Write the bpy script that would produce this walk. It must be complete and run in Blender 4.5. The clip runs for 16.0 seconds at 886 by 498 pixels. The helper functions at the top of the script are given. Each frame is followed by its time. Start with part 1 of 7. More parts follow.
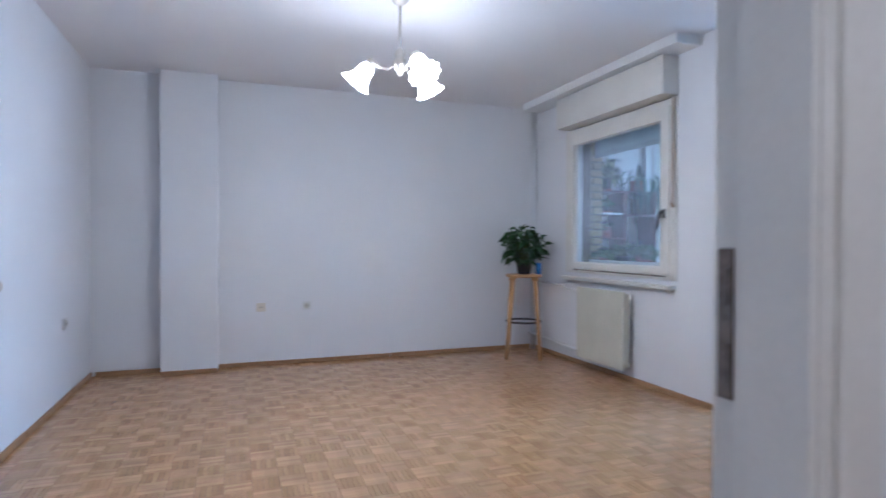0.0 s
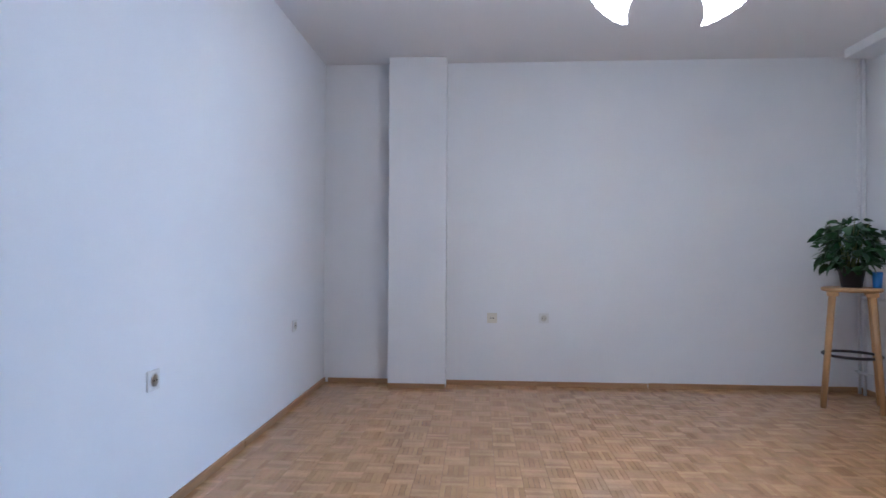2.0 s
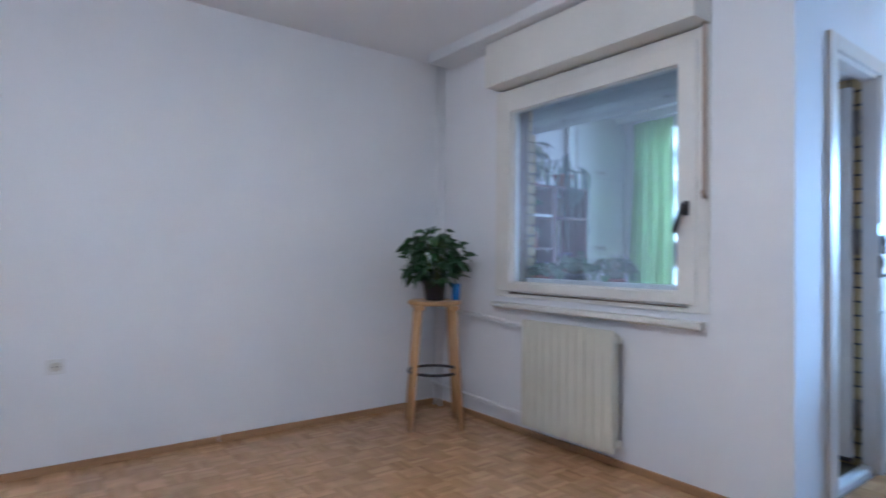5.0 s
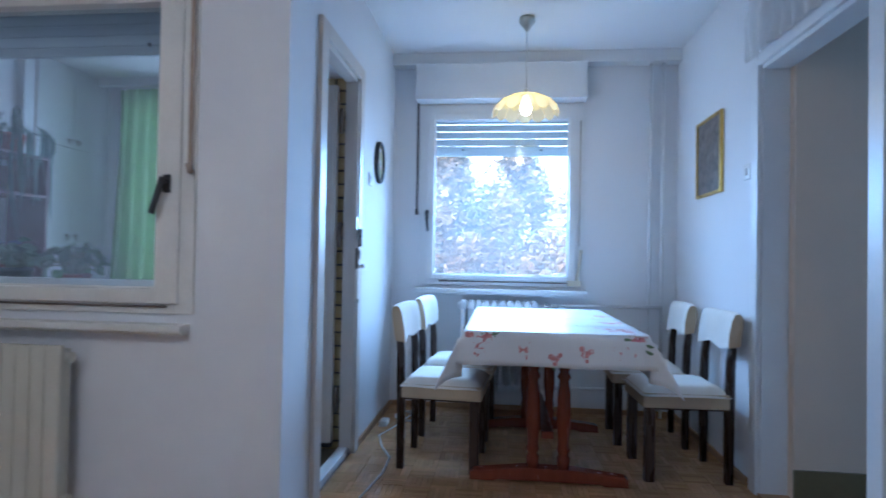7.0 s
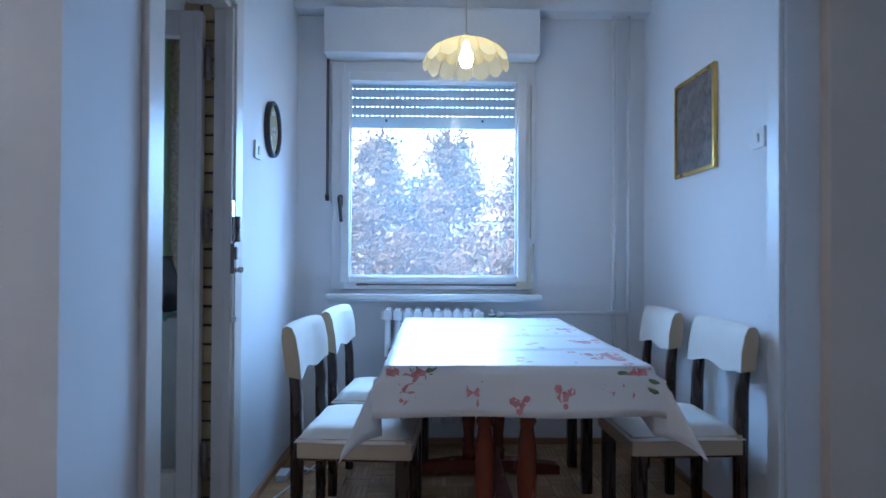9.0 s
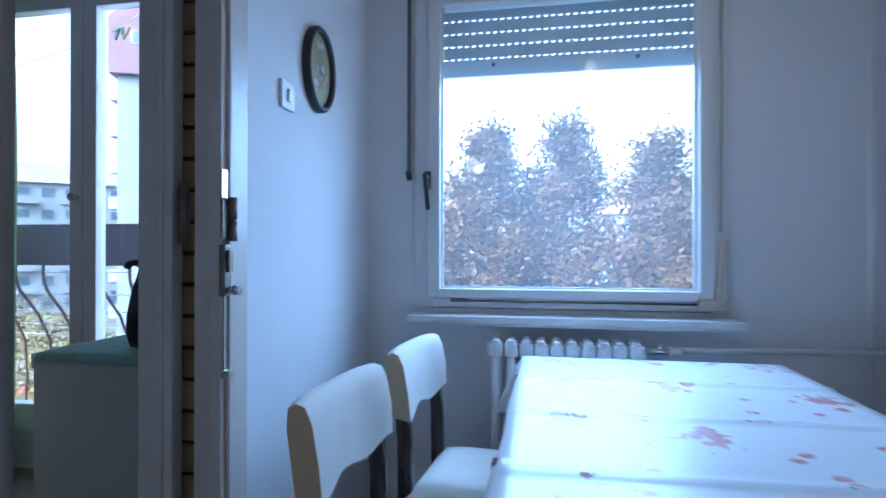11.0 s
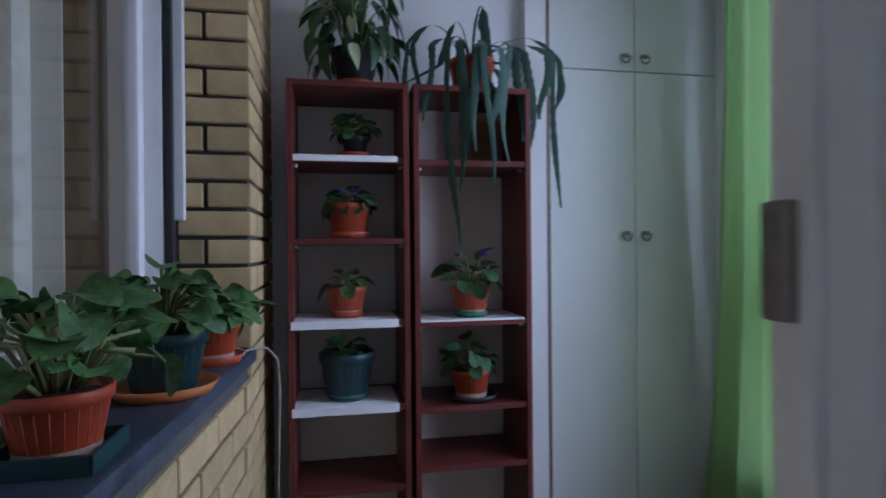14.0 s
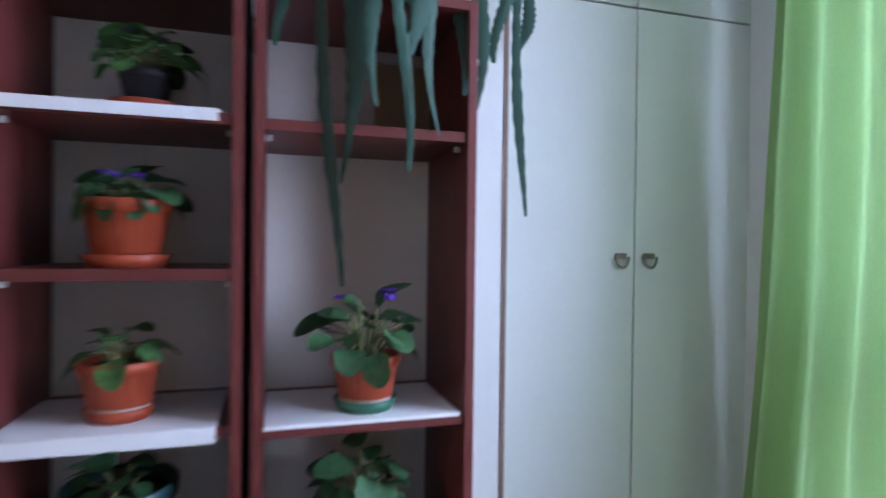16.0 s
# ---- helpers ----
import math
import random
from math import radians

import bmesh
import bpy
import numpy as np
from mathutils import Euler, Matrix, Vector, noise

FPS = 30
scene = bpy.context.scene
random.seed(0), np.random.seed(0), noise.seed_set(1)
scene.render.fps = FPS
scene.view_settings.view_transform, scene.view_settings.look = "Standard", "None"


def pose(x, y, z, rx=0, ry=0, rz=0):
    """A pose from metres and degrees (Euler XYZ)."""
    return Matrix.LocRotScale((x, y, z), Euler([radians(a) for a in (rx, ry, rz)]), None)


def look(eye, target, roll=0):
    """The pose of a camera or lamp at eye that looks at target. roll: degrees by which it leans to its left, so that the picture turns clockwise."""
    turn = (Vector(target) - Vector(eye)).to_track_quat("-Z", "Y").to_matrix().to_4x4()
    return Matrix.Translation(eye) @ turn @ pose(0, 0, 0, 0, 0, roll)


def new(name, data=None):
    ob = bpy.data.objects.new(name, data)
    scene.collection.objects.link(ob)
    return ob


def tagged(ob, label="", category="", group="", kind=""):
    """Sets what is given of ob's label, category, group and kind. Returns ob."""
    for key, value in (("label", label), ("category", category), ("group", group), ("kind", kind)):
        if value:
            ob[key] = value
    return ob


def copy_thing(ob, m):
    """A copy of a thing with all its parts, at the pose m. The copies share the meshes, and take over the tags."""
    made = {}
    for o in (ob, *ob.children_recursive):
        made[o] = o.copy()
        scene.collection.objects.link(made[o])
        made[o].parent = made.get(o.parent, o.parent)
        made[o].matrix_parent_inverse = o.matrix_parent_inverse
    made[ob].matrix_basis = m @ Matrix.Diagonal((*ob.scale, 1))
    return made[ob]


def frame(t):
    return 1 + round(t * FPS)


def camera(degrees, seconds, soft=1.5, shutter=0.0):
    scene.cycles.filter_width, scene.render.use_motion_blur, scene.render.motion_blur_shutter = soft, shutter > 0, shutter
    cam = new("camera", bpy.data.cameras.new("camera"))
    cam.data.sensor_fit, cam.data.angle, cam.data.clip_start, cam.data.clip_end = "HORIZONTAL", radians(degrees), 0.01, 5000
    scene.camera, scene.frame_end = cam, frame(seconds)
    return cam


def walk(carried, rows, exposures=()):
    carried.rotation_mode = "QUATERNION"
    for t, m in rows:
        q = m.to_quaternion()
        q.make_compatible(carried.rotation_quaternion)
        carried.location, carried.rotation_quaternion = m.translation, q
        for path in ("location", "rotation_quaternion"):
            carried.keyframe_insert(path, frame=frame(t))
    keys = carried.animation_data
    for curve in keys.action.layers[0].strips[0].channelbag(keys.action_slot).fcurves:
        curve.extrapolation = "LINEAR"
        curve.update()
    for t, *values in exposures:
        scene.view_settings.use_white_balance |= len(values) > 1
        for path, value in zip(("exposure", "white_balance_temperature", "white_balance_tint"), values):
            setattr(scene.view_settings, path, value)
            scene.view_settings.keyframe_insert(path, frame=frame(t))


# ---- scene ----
cam = camera(76.0, 16.0, shutter=0.5)
PATH = [
    (0, (2.979, -3.079, 1.137), (1.102, -2.388, 1.116), 0.2),
    (0.5, (2.739, -2.989, 1.034), (0.777, -2.603, 1.043), -0.2),
    (1, (2.507, -2.955, 1.029), (0.507, -2.915, 1.044), -0.2),
    (1.5, (2.335, -2.928, 1.017), (0.339, -3.043, 1.034), 0.1),
    (2, (2.067, -2.958, 1.035), (0.071, -3.083, 1.059), 0.3),
    (2.5, (1.805, -2.994, 1.038), (-0.192, -3.094, 1.073), 0.5),
    (3, (1.526, -2.984, 1.063), (-0.473, -3.037, 1.096), 0.8),
    (3.5, (1.321, -2.888, 1.058), (-0.676, -2.787, 1.106), 0.7),
    (4, (1.139, -2.828, 1.167), (-0.799, -2.333, 1.172), 0.2),
    (4.5, (1.055, -2.775, 1.165), (-0.729, -1.871, 1.17), 0.5),
    (5, (1.012, -2.605, 1.125), (-0.586, -1.403, 1.15), 0.5),
    (5.2, (0.944, -2.56, 1.14), (-0.528, -1.207, 1.155), 0.3),
    (7.3, (0.777, -2.028, 1.091), (0.707, -0.03, 1.126), 0.7),
    (7.5, (0.739, -1.983, 1.096), (0.739, 0.017, 1.126), 0.4),
    (8, (0.754, -1.746, 1.092), (0.805, 0.253, 1.123), 0.4),
    (8.2, (0.759, -1.643, 1.095), (0.815, 0.356, 1.129), 0.4),
    (10.3, (0.873, -0.505, 1.13), (0.682, 1.486, 1.128), 0.0),
    (10.5, (0.831, -0.386, 1.135), (0.58, 1.598, 1.137), 0.0),
    (11, (0.741, -0.174, 1.135), (0.378, 1.792, 1.14), 0.1),
    (11.5, (0.631, 0.097, 1.142), (-0.014, 1.99, 1.145), -0.1),
    (12, (0.484, 0.26, 1.145), (-0.577, 1.955, 1.141), -0.4),
    (12.5, (0.257, 0.394, 1.154), (-1.117, 1.847, 1.149), -0.5),
    (13, (0.036, 0.499, 1.159), (-1.59, 1.664, 1.156), -0.8),
    (13.5, (-0.176, 0.634, 1.167), (-2.033, 1.378, 1.173), -0.8),
    (14, (-0.333, 0.722, 1.171), (-2.296, 1.102, 1.167), -0.5),
    (14.5, (-0.572, 0.756, 1.167), (-2.552, 1.039, 1.163), -0.4),
    (15, (-0.785, 0.824, 1.213), (-2.768, 1.084, 1.193), -0.1),
    (15.5, (-0.932, 0.885, 1.213), (-2.9, 1.239, 1.188), 0.2),
    (16, (-1.175, 1.024, 1.252), (-3.092, 1.596, 1.235), 0.7),
]
EXPOSURES = [(0, 4.5, 4950, 13), (1.5, 4.4, 5100, 14), (4, 4.45, 5100, 14), (5.2, 4.35, 5000, 13), (7.3, 3.62, 4950, 13), (8.2, 3.55, 4980, 13), (10.3, 2.88, 4900, 14), (11, 2.82, 4950, 15), (11.5, 2.65, 5350, 17), (12, 2.55, 5350, 17), (12.5, 2.5, 5250, 16), (13, 2.65, 4650, 13), (13.5, 3.15, 4850, 14), (14, 3.6, 5550, 16), (14.5, 3.82, 5650, 16), (15, 4.1, 5650, 16), (16, 4.52, 5650, 16)]
walk(cam, [(t, look(eye, aim, lean)) for t, eye, aim, lean in PATH], EXPOSURES)
SKY, DAY, SHADE, BULB, PEND, HALL_FILL = 0.15, 0.33, 1.1, 0.58, 0.2, 0.55

# ---------------------------------------------------------------- world and light
world = bpy.data.worlds.new("world")
scene.world = world
world.use_nodes = True
wn = world.node_tree.nodes
sky = wn.new("ShaderNodeTexSky")
sky.sky_type = "NISHITA"
sky.sun_disc = False
sky.sun_elevation, sky.sun_rotation = radians(28), radians(215)
sky.dust_density, sky.air_density, sky.ozone_density = 8.0, 0.7, 0.3
haze = wn.new("ShaderNodeHueSaturation")
haze.inputs["Saturation"].default_value, haze.inputs["Value"].default_value = 0.4, 1.3
world.node_tree.links.new(sky.outputs[0], haze.inputs["Color"])
world.node_tree.links.new(haze.outputs[0], wn["Background"].inputs[0])
wn["Background"].inputs[1].default_value = SKY


def lamp(name, kind, m, energy, color, **more):
    data = bpy.data.lights.new(name, kind)
    data.energy, data.color = energy, color
    for key, value in more.items():
        if key == "size":
            data.shape, data.size, data.size_y = "RECTANGLE", value[0], value[1]
        elif key == "radius":
            data.shadow_soft_size = value
        elif key == "spread":
            data.spread = radians(value)
        elif key == "angle":
            data.angle = radians(value)
    ob = new(name, data)
    ob.matrix_world = m
    return ob


lamp("sun", "SUN", look((20, -30, 30), (0, 0, 0)), 0.14, (1, 0.96, 0.92), angle=30)
lamp("daylight_dining", "AREA", look((0.8, 2.60, 1.62), (0.8, 1.60, 0.85)), DAY * 9.8, (0.42, 0.70, 1), size=(1.0, 0.8), spread=125)
lamp("daylight_loggia", "AREA", look((-1.40, 2.46, 1.45), (-1.75, 0, 1.2)), DAY * 5.4, (0.77, 0.80, 1), size=(0.8, 1.9), spread=150)
lamp("daylight_kitchen", "AREA", look((2.95, 2.42, 1.45), (2.95, 0, 1.2)), DAY * 4, (0.42, 0.72, 1), size=(0.7, 0.95))

# ---------------------------------------------------------------- materials


def material(name):
    ma = bpy.data.materials.new(name)
    ma.use_nodes = True
    nt = ma.node_tree
    return ma, nt, nt.nodes["Principled BSDF"]


def surface(name, base, rough=0.6, metal=0.0, vary=0.12, scale=6.0, grain=90.0, bump=0.15, stretch=(1, 1, 1), island=0.0, each=0.0, tint=None, spec=0.5, depth=0.004, trans=0.0, coat=0.0):
    """A painted or natural surface: base colour varied at two scales, roughness and fine relief."""
    ma, nt, bsdf = material(name)
    N, L = nt.nodes, nt.links
    co = N.new("ShaderNodeTexCoord")
    mp = N.new("ShaderNodeMapping")
    mp.inputs["Scale"].default_value = stretch
    L.new(co.outputs["Object"], mp.inputs[0])
    big, fine = N.new("ShaderNodeTexNoise"), N.new("ShaderNodeTexNoise")
    for nz, sc in ((big, scale), (fine, grain)):
        nz.inputs["Scale"].default_value = sc
        nz.inputs["Detail"].default_value = 4
        L.new(mp.outputs[0], nz.inputs["Vector"])
    total = N.new("ShaderNodeMath")
    total.operation = "MULTIPLY_ADD"
    L.new(fine.outputs["Fac"], total.inputs[0])
    total.inputs[1].default_value = 0.5
    L.new(big.outputs["Fac"], total.inputs[2])
    ramp = N.new("ShaderNodeMapRange")
    ramp.inputs[1].default_value, ramp.inputs[2].default_value = 0.45, 1.05
    L.new(total.outputs[0], ramp.inputs[0])
    mix = N.new("ShaderNodeMix")
    mix.data_type = "RGBA"
    low = [c * (1 - vary) for c in base]
    high = list(tint) if tint else [min(1, c * (1 + vary)) for c in base]
    mix.inputs[6].default_value, mix.inputs[7].default_value = (*low, 1), (*high, 1)
    L.new(ramp.outputs[0], mix.inputs[0])
    out = mix.outputs[2]
    if island or each:
        if island:
            src = N.new("ShaderNodeNewGeometry").outputs["Random Per Island"]
        else:
            src = N.new("ShaderNodeObjectInfo").outputs["Random"]
        hsv = N.new("ShaderNodeHueSaturation")
        val, hue = N.new("ShaderNodeMapRange"), N.new("ShaderNodeMapRange")
        k = island or each
        val.inputs[3].default_value, val.inputs[4].default_value = 1 - k, 1 + k
        hue.inputs[3].default_value, hue.inputs[4].default_value = 0.5 - 0.03 * k, 0.5 + 0.03 * k
        frac = N.new("ShaderNodeMath")
        frac.operation = "FRACT"
        mul = N.new("ShaderNodeMath")
        mul.operation = "MULTIPLY"
        mul.inputs[1].default_value = 7.13
        L.new(src, val.inputs[0])
        L.new(src, mul.inputs[0])
        L.new(mul.outputs[0], frac.inputs[0])
        L.new(frac.outputs[0], hue.inputs[0])
        L.new(val.outputs[0], hsv.inputs["Value"])
        L.new(hue.outputs[0], hsv.inputs["Hue"])
        L.new(out, hsv.inputs["Color"])
        out = hsv.outputs[0]
    L.new(out, bsdf.inputs["Base Color"])
    rr = N.new("ShaderNodeMapRange")
    rr.inputs[3].default_value, rr.inputs[4].default_value = max(0.02, rough - 0.08), min(1, rough + 0.08)
    L.new(big.outputs["Fac"], rr.inputs[0])
    L.new(rr.outputs[0], bsdf.inputs["Roughness"])
    bsdf.inputs["Metallic"].default_value = metal
    bsdf.inputs["Specular IOR Level"].default_value = spec
    bsdf.inputs["Coat Weight"].default_value = coat
    if trans:
        bsdf.inputs["Transmission Weight"].default_value = trans
    if bump:
        bp = N.new("ShaderNodeBump")
        bp.inputs["Strength"].default_value, bp.inputs["Distance"].default_value = bump, depth
        L.new(total.outputs[0], bp.inputs["Height"])
        L.new(bp.outputs[0], bsdf.inputs["Normal"])
    return ma


def glass(name, tint=(1, 1, 1), gloss=1.0, glare=0.0):
    """A thin clear pane: light passes straight through, gloss grows at grazing angles."""
    ma, nt, bsdf = material(name)
    N, L = nt.nodes, nt.links
    N.remove(bsdf)
    tr, gl, mx, lw = N.new("ShaderNodeBsdfTransparent"), N.new("ShaderNodeBsdfGlossy"), N.new("ShaderNodeMixShader"), N.new("ShaderNodeLayerWeight")
    tr.inputs[0].default_value = (*tint, 1)
    gl.inputs["Roughness"].default_value = 0.02
    lw.inputs[0].default_value = 0.5
    power, scaled = N.new("ShaderNodeMath"), N.new("ShaderNodeMath")
    power.operation, scaled.operation = "POWER", "MULTIPLY_ADD"
    power.inputs[1].default_value = 5
    scaled.inputs[1].default_value, scaled.inputs[2].default_value = 0.9 * gloss, 0.03 * gloss
    L.new(lw.outputs["Facing"], power.inputs[0])
    L.new(power.outputs[0], scaled.inputs[0])
    L.new(scaled.outputs[0], mx.inputs[0])
    L.new(tr.outputs[0], mx.inputs[1])
    L.new(gl.outputs[0], mx.inputs[2])
    out = mx
    if glare:
        # translucent white share, varied by noise, added as glare haze over the view
        veil, out, nz, k = N.new("ShaderNodeBsdfTranslucent"), N.new("ShaderNodeMixShader"), N.new("ShaderNodeTexNoise"), N.new("ShaderNodeMapRange")
        veil.inputs[0].default_value = (0.85, 0.88, 0.9, 1)
        nz.inputs["Scale"].default_value = 2.5
        k.inputs[3].default_value, k.inputs[4].default_value = glare * 0.6, glare * 1.4
        L.new(nz.outputs["Fac"], k.inputs[0])
        L.new(k.outputs[0], out.inputs[0])
        L.new(mx.outputs[0], out.inputs[1])
        L.new(veil.outputs[0], out.inputs[2])
    L.new(out.outputs[0], N["Material Output"].inputs[0])
    return ma


def glow(name, color, strength):
    ma, nt, bsdf = material(name)
    bsdf.inputs["Base Color"].default_value = (*color, 1)
    bsdf.inputs["Emission Color"].default_value = (*color, 1)
    bsdf.inputs["Emission Strength"].default_value = strength
    bsdf.inputs["Roughness"].default_value = 0.4
    return ma


def cloth_sheer(name, base, through_share):
    """Woven cloth that lets some light through."""
    ma = surface(name, base, rough=0.85, vary=0.12, scale=5, grain=400, bump=0.2, stretch=(1, 1, 0.3), spec=0.2)
    nt = ma.node_tree
    N, L = nt.nodes, nt.links
    bsdf = N["Principled BSDF"]
    tl, mx = N.new("ShaderNodeBsdfTranslucent"), N.new("ShaderNodeMixShader")
    L.new(bsdf.inputs["Base Color"].links[0].from_socket, tl.inputs[0])
    mx.inputs[0].default_value = through_share
    L.new(bsdf.outputs[0], mx.inputs[1])
    L.new(tl.outputs[0], mx.inputs[2])
    L.new(mx.outputs[0], N["Material Output"].inputs[0])
    return ma


M_WALL = surface("wall_paint", (0.76, 0.76, 0.77), rough=0.75, vary=0.03, scale=1.6, grain=160, bump=0.12, depth=0.002, spec=0.3)
M_CEIL = surface("ceiling_paint", (0.78, 0.77, 0.77), rough=0.85, vary=0.025, scale=1.2, grain=140, bump=0.1, depth=0.002, spec=0.2)
M_PARQ = surface("oak_parquet", (0.47, 0.272, 0.130), rough=0.13, vary=0.2, scale=9, grain=70, bump=0.04, stretch=(1, 1, 1), island=0.15, spec=0.5, depth=0.001)
M_PARQ1 = surface("oak_parquet_strip", (0.47, 0.272, 0.130), rough=0.13, vary=0.2, scale=9, grain=70, bump=0.04, each=0.15, spec=0.5, depth=0.001)
M_SUB = surface("parquet_joint", (0.20, 0.11, 0.055), rough=0.7, vary=0.2)
M_SKIRT = surface("skirting_wood", (0.36, 0.20, 0.09), rough=0.45, vary=0.2, scale=5, grain=60, stretch=(0.6, 0.6, 6))
M_PAINT = surface("white_gloss_paint", (0.74, 0.74, 0.74), rough=0.32, vary=0.04, scale=3, grain=60, bump=0.06, depth=0.002)
M_CREAM = surface("cream_gloss_paint", (0.68, 0.63, 0.53), rough=0.38, vary=0.06, scale=4, grain=60, bump=0.06, depth=0.002)
M_CREAMW = surface("aged_white_paint", (0.72, 0.70, 0.65), rough=0.4, vary=0.06, scale=4, grain=60, bump=0.08, depth=0.002)
M_RAD = surface("radiator_enamel", (0.62, 0.60, 0.50), rough=0.4, vary=0.06, scale=5, bump=0.06, depth=0.002)
M_RADW = surface("white_radiator_enamel", (0.74, 0.75, 0.76), rough=0.35, vary=0.05, scale=5, bump=0.08, depth=0.002)
M_PLASTIC = surface("white_plastic", (0.68, 0.67, 0.65), rough=0.4, vary=0.03, bump=0.0)
M_BEIGE = surface("beige_plastic", (0.55, 0.48, 0.36), rough=0.45, vary=0.05, bump=0.0)
M_DARK = surface("dark_hole", (0.02, 0.02, 0.02), rough=0.6, vary=0.2, bump=0.0)
M_BLACK = surface("black_plastic", (0.025, 0.024, 0.026), rough=0.4, vary=0.2, bump=0.05)
M_STEEL = surface("satin_nickel", (0.55, 0.52, 0.46), rough=0.32, metal=1.0, vary=0.08, scale=12, bump=0.03)
M_CHROME = surface("chrome", (0.75, 0.75, 0.76), rough=0.14, metal=1.0, vary=0.05, bump=0.0)
M_RUST = surface("worn_steel_hinge", (0.22, 0.18, 0.15), rough=0.45, metal=0.9, vary=0.35, scale=30, bump=0.2)
M_BRASS = surface("gilt_frame", (0.62, 0.42, 0.12), rough=0.3, metal=1.0, vary=0.12, scale=20, bump=0.1)
M_SHUT = surface("shutter_slat", (0.50, 0.54, 0.56), rough=0.55, vary=0.05, bump=0.05)
M_PINE = surface("pine_wood", (0.52, 0.30, 0.13), rough=0.45, vary=0.2, scale=4, grain=60, stretch=(6, 6, 0.8), bump=0.08)
M_DARKWOOD = surface("dark_stained_wood", (0.035, 0.018, 0.012), rough=0.28, vary=0.4, scale=6, grain=60, stretch=(6, 6, 0.8), bump=0.05)
M_REDWOOD = surface("red_brown_stained_wood", (0.19, 0.038, 0.016), rough=0.25, vary=0.15, scale=6, grain=60, stretch=(5, 5, 0.8), bump=0.05)
M_LINEN = surface("white_cotton_cover", (0.72, 0.68, 0.62), rough=0.9, vary=0.06, scale=7, grain=350, bump=0.25, depth=0.003, spec=0.2)
M_SEAT = surface("beige_seat_cloth", (0.52, 0.41, 0.28), rough=0.9, vary=0.08, scale=8, grain=350, bump=0.2, spec=0.2)
M_CLOTH = surface("tablecloth_oilcloth", (0.80, 0.80, 0.80), rough=0.38, vary=0.03, scale=4, grain=300, bump=0.1, depth=0.002)
M_ROSE = surface("rose_print", (0.55, 0.055, 0.13), rough=0.4, vary=0.35, scale=60, grain=300, bump=0.0, tint=(0.82, 0.33, 0.40))
M_ROSE2 = surface("pale_rose_print", (0.66, 0.20, 0.22), rough=0.4, vary=0.3, scale=60, grain=300, bump=0.0, tint=(0.78, 0.40, 0.38))
M_LEAFPRINT = surface("leaf_print", (0.10, 0.20, 0.09), rough=0.4, vary=0.4, scale=60, grain=300, bump=0.0, tint=(0.28, 0.38, 0.22))
M_BRICK = surface("yellow_facing_brick", (0.50, 0.38, 0.20), rough=0.9, vary=0.2, scale=14, grain=220, bump=0.5, each=0.16, depth=0.004, spec=0.2)
M_BRICKS = surface("yellow_facing_brick_wall", (0.50, 0.38, 0.20), rough=0.9, vary=0.2, scale=14, grain=220, bump=0.5, island=0.16, depth=0.004, spec=0.2)
M_MORTAR = surface("grey_mortar", (0.085, 0.085, 0.09), rough=0.95, vary=0.3, scale=30, grain=200, bump=0.4)
M_SLATE = surface("dark_stone_sill", (0.045, 0.058, 0.085), rough=0.45, vary=0.65, scale=25, grain=120, bump=0.25)
M_SHELF = surface("red_brown_board", (0.125, 0.026, 0.022), rough=0.42, vary=0.14, scale=4, grain=90, bump=0.06)
M_BACK = surface("shelf_back_board", (0.83, 0.79, 0.74), rough=0.7, vary=0.06, scale=3, bump=0.06)
M_PAPER = surface("white_paper_sheet", (0.80, 0.80, 0.82), rough=0.8, vary=0.03, scale=8, bump=0.1)
M_CAB = surface("grey_white_laminate", (0.64, 0.65, 0.63), rough=0.45, vary=0.04, scale=2, grain=60, bump=0.05, depth=0.002)
M_TERRA = surface("terracotta_plastic", (0.35, 0.055, 0.018), rough=0.5, vary=0.15, scale=18, bump=0.1)
M_TERRA2 = surface("orange_saucer_plastic", (0.50, 0.16, 0.04), rough=0.5, vary=0.15, scale=18, bump=0.05)
M_TEAL = surface("dark_green_plastic", (0.012, 0.045, 0.05), rough=0.4, vary=0.2, scale=12, bump=0.05)
M_GREENP = surface("green_saucer_plastic", (0.03, 0.13, 0.075), rough=0.45, vary=0.15, bump=0.05)
M_POTBLK = surface("black_pot", (0.02, 0.018, 0.022), rough=0.45, vary=0.2, bump=0.05)
M_SOIL = surface("potting_soil", (0.03, 0.02, 0.014), rough=1.0, vary=0.5, scale=60, grain=250, bump=0.8, depth=0.01)
M_LIME = surface("limescale_band", (0.55, 0.42, 0.34), rough=0.9, vary=0.3, scale=50, grain=200, bump=0.2)
M_LEAF = surface("violet_leaf", (0.062, 0.145, 0.042), rough=0.5, vary=0.65, scale=45, grain=250, bump=0.75, each=0.25, depth=0.003, spec=0.35)
M_LEAFD = surface("dark_violet_leaf", (0.04, 0.105, 0.04), rough=0.55, vary=0.55, scale=45, grain=250, bump=0.75, each=0.25, depth=0.003, spec=0.35)
M_FICUS = surface("glossy_dark_leaf", (0.025, 0.075, 0.022), rough=0.3, vary=0.35, scale=20, grain=120, bump=0.15, each=0.35, depth=0.002)
M_CACT = surface("leaf_cactus_stem", (0.022, 0.066, 0.045), rough=0.65, vary=0.3, scale=12, grain=120, bump=0.15, each=0.25)
M_VARI = surface("cream_leaf_margin", (0.42, 0.46, 0.28), rough=0.4, vary=0.2, scale=30, bump=0.1)
M_STEM = surface("pale_green_stem", (0.20, 0.22, 0.08), rough=0.6, vary=0.3, scale=20, bump=0.1)
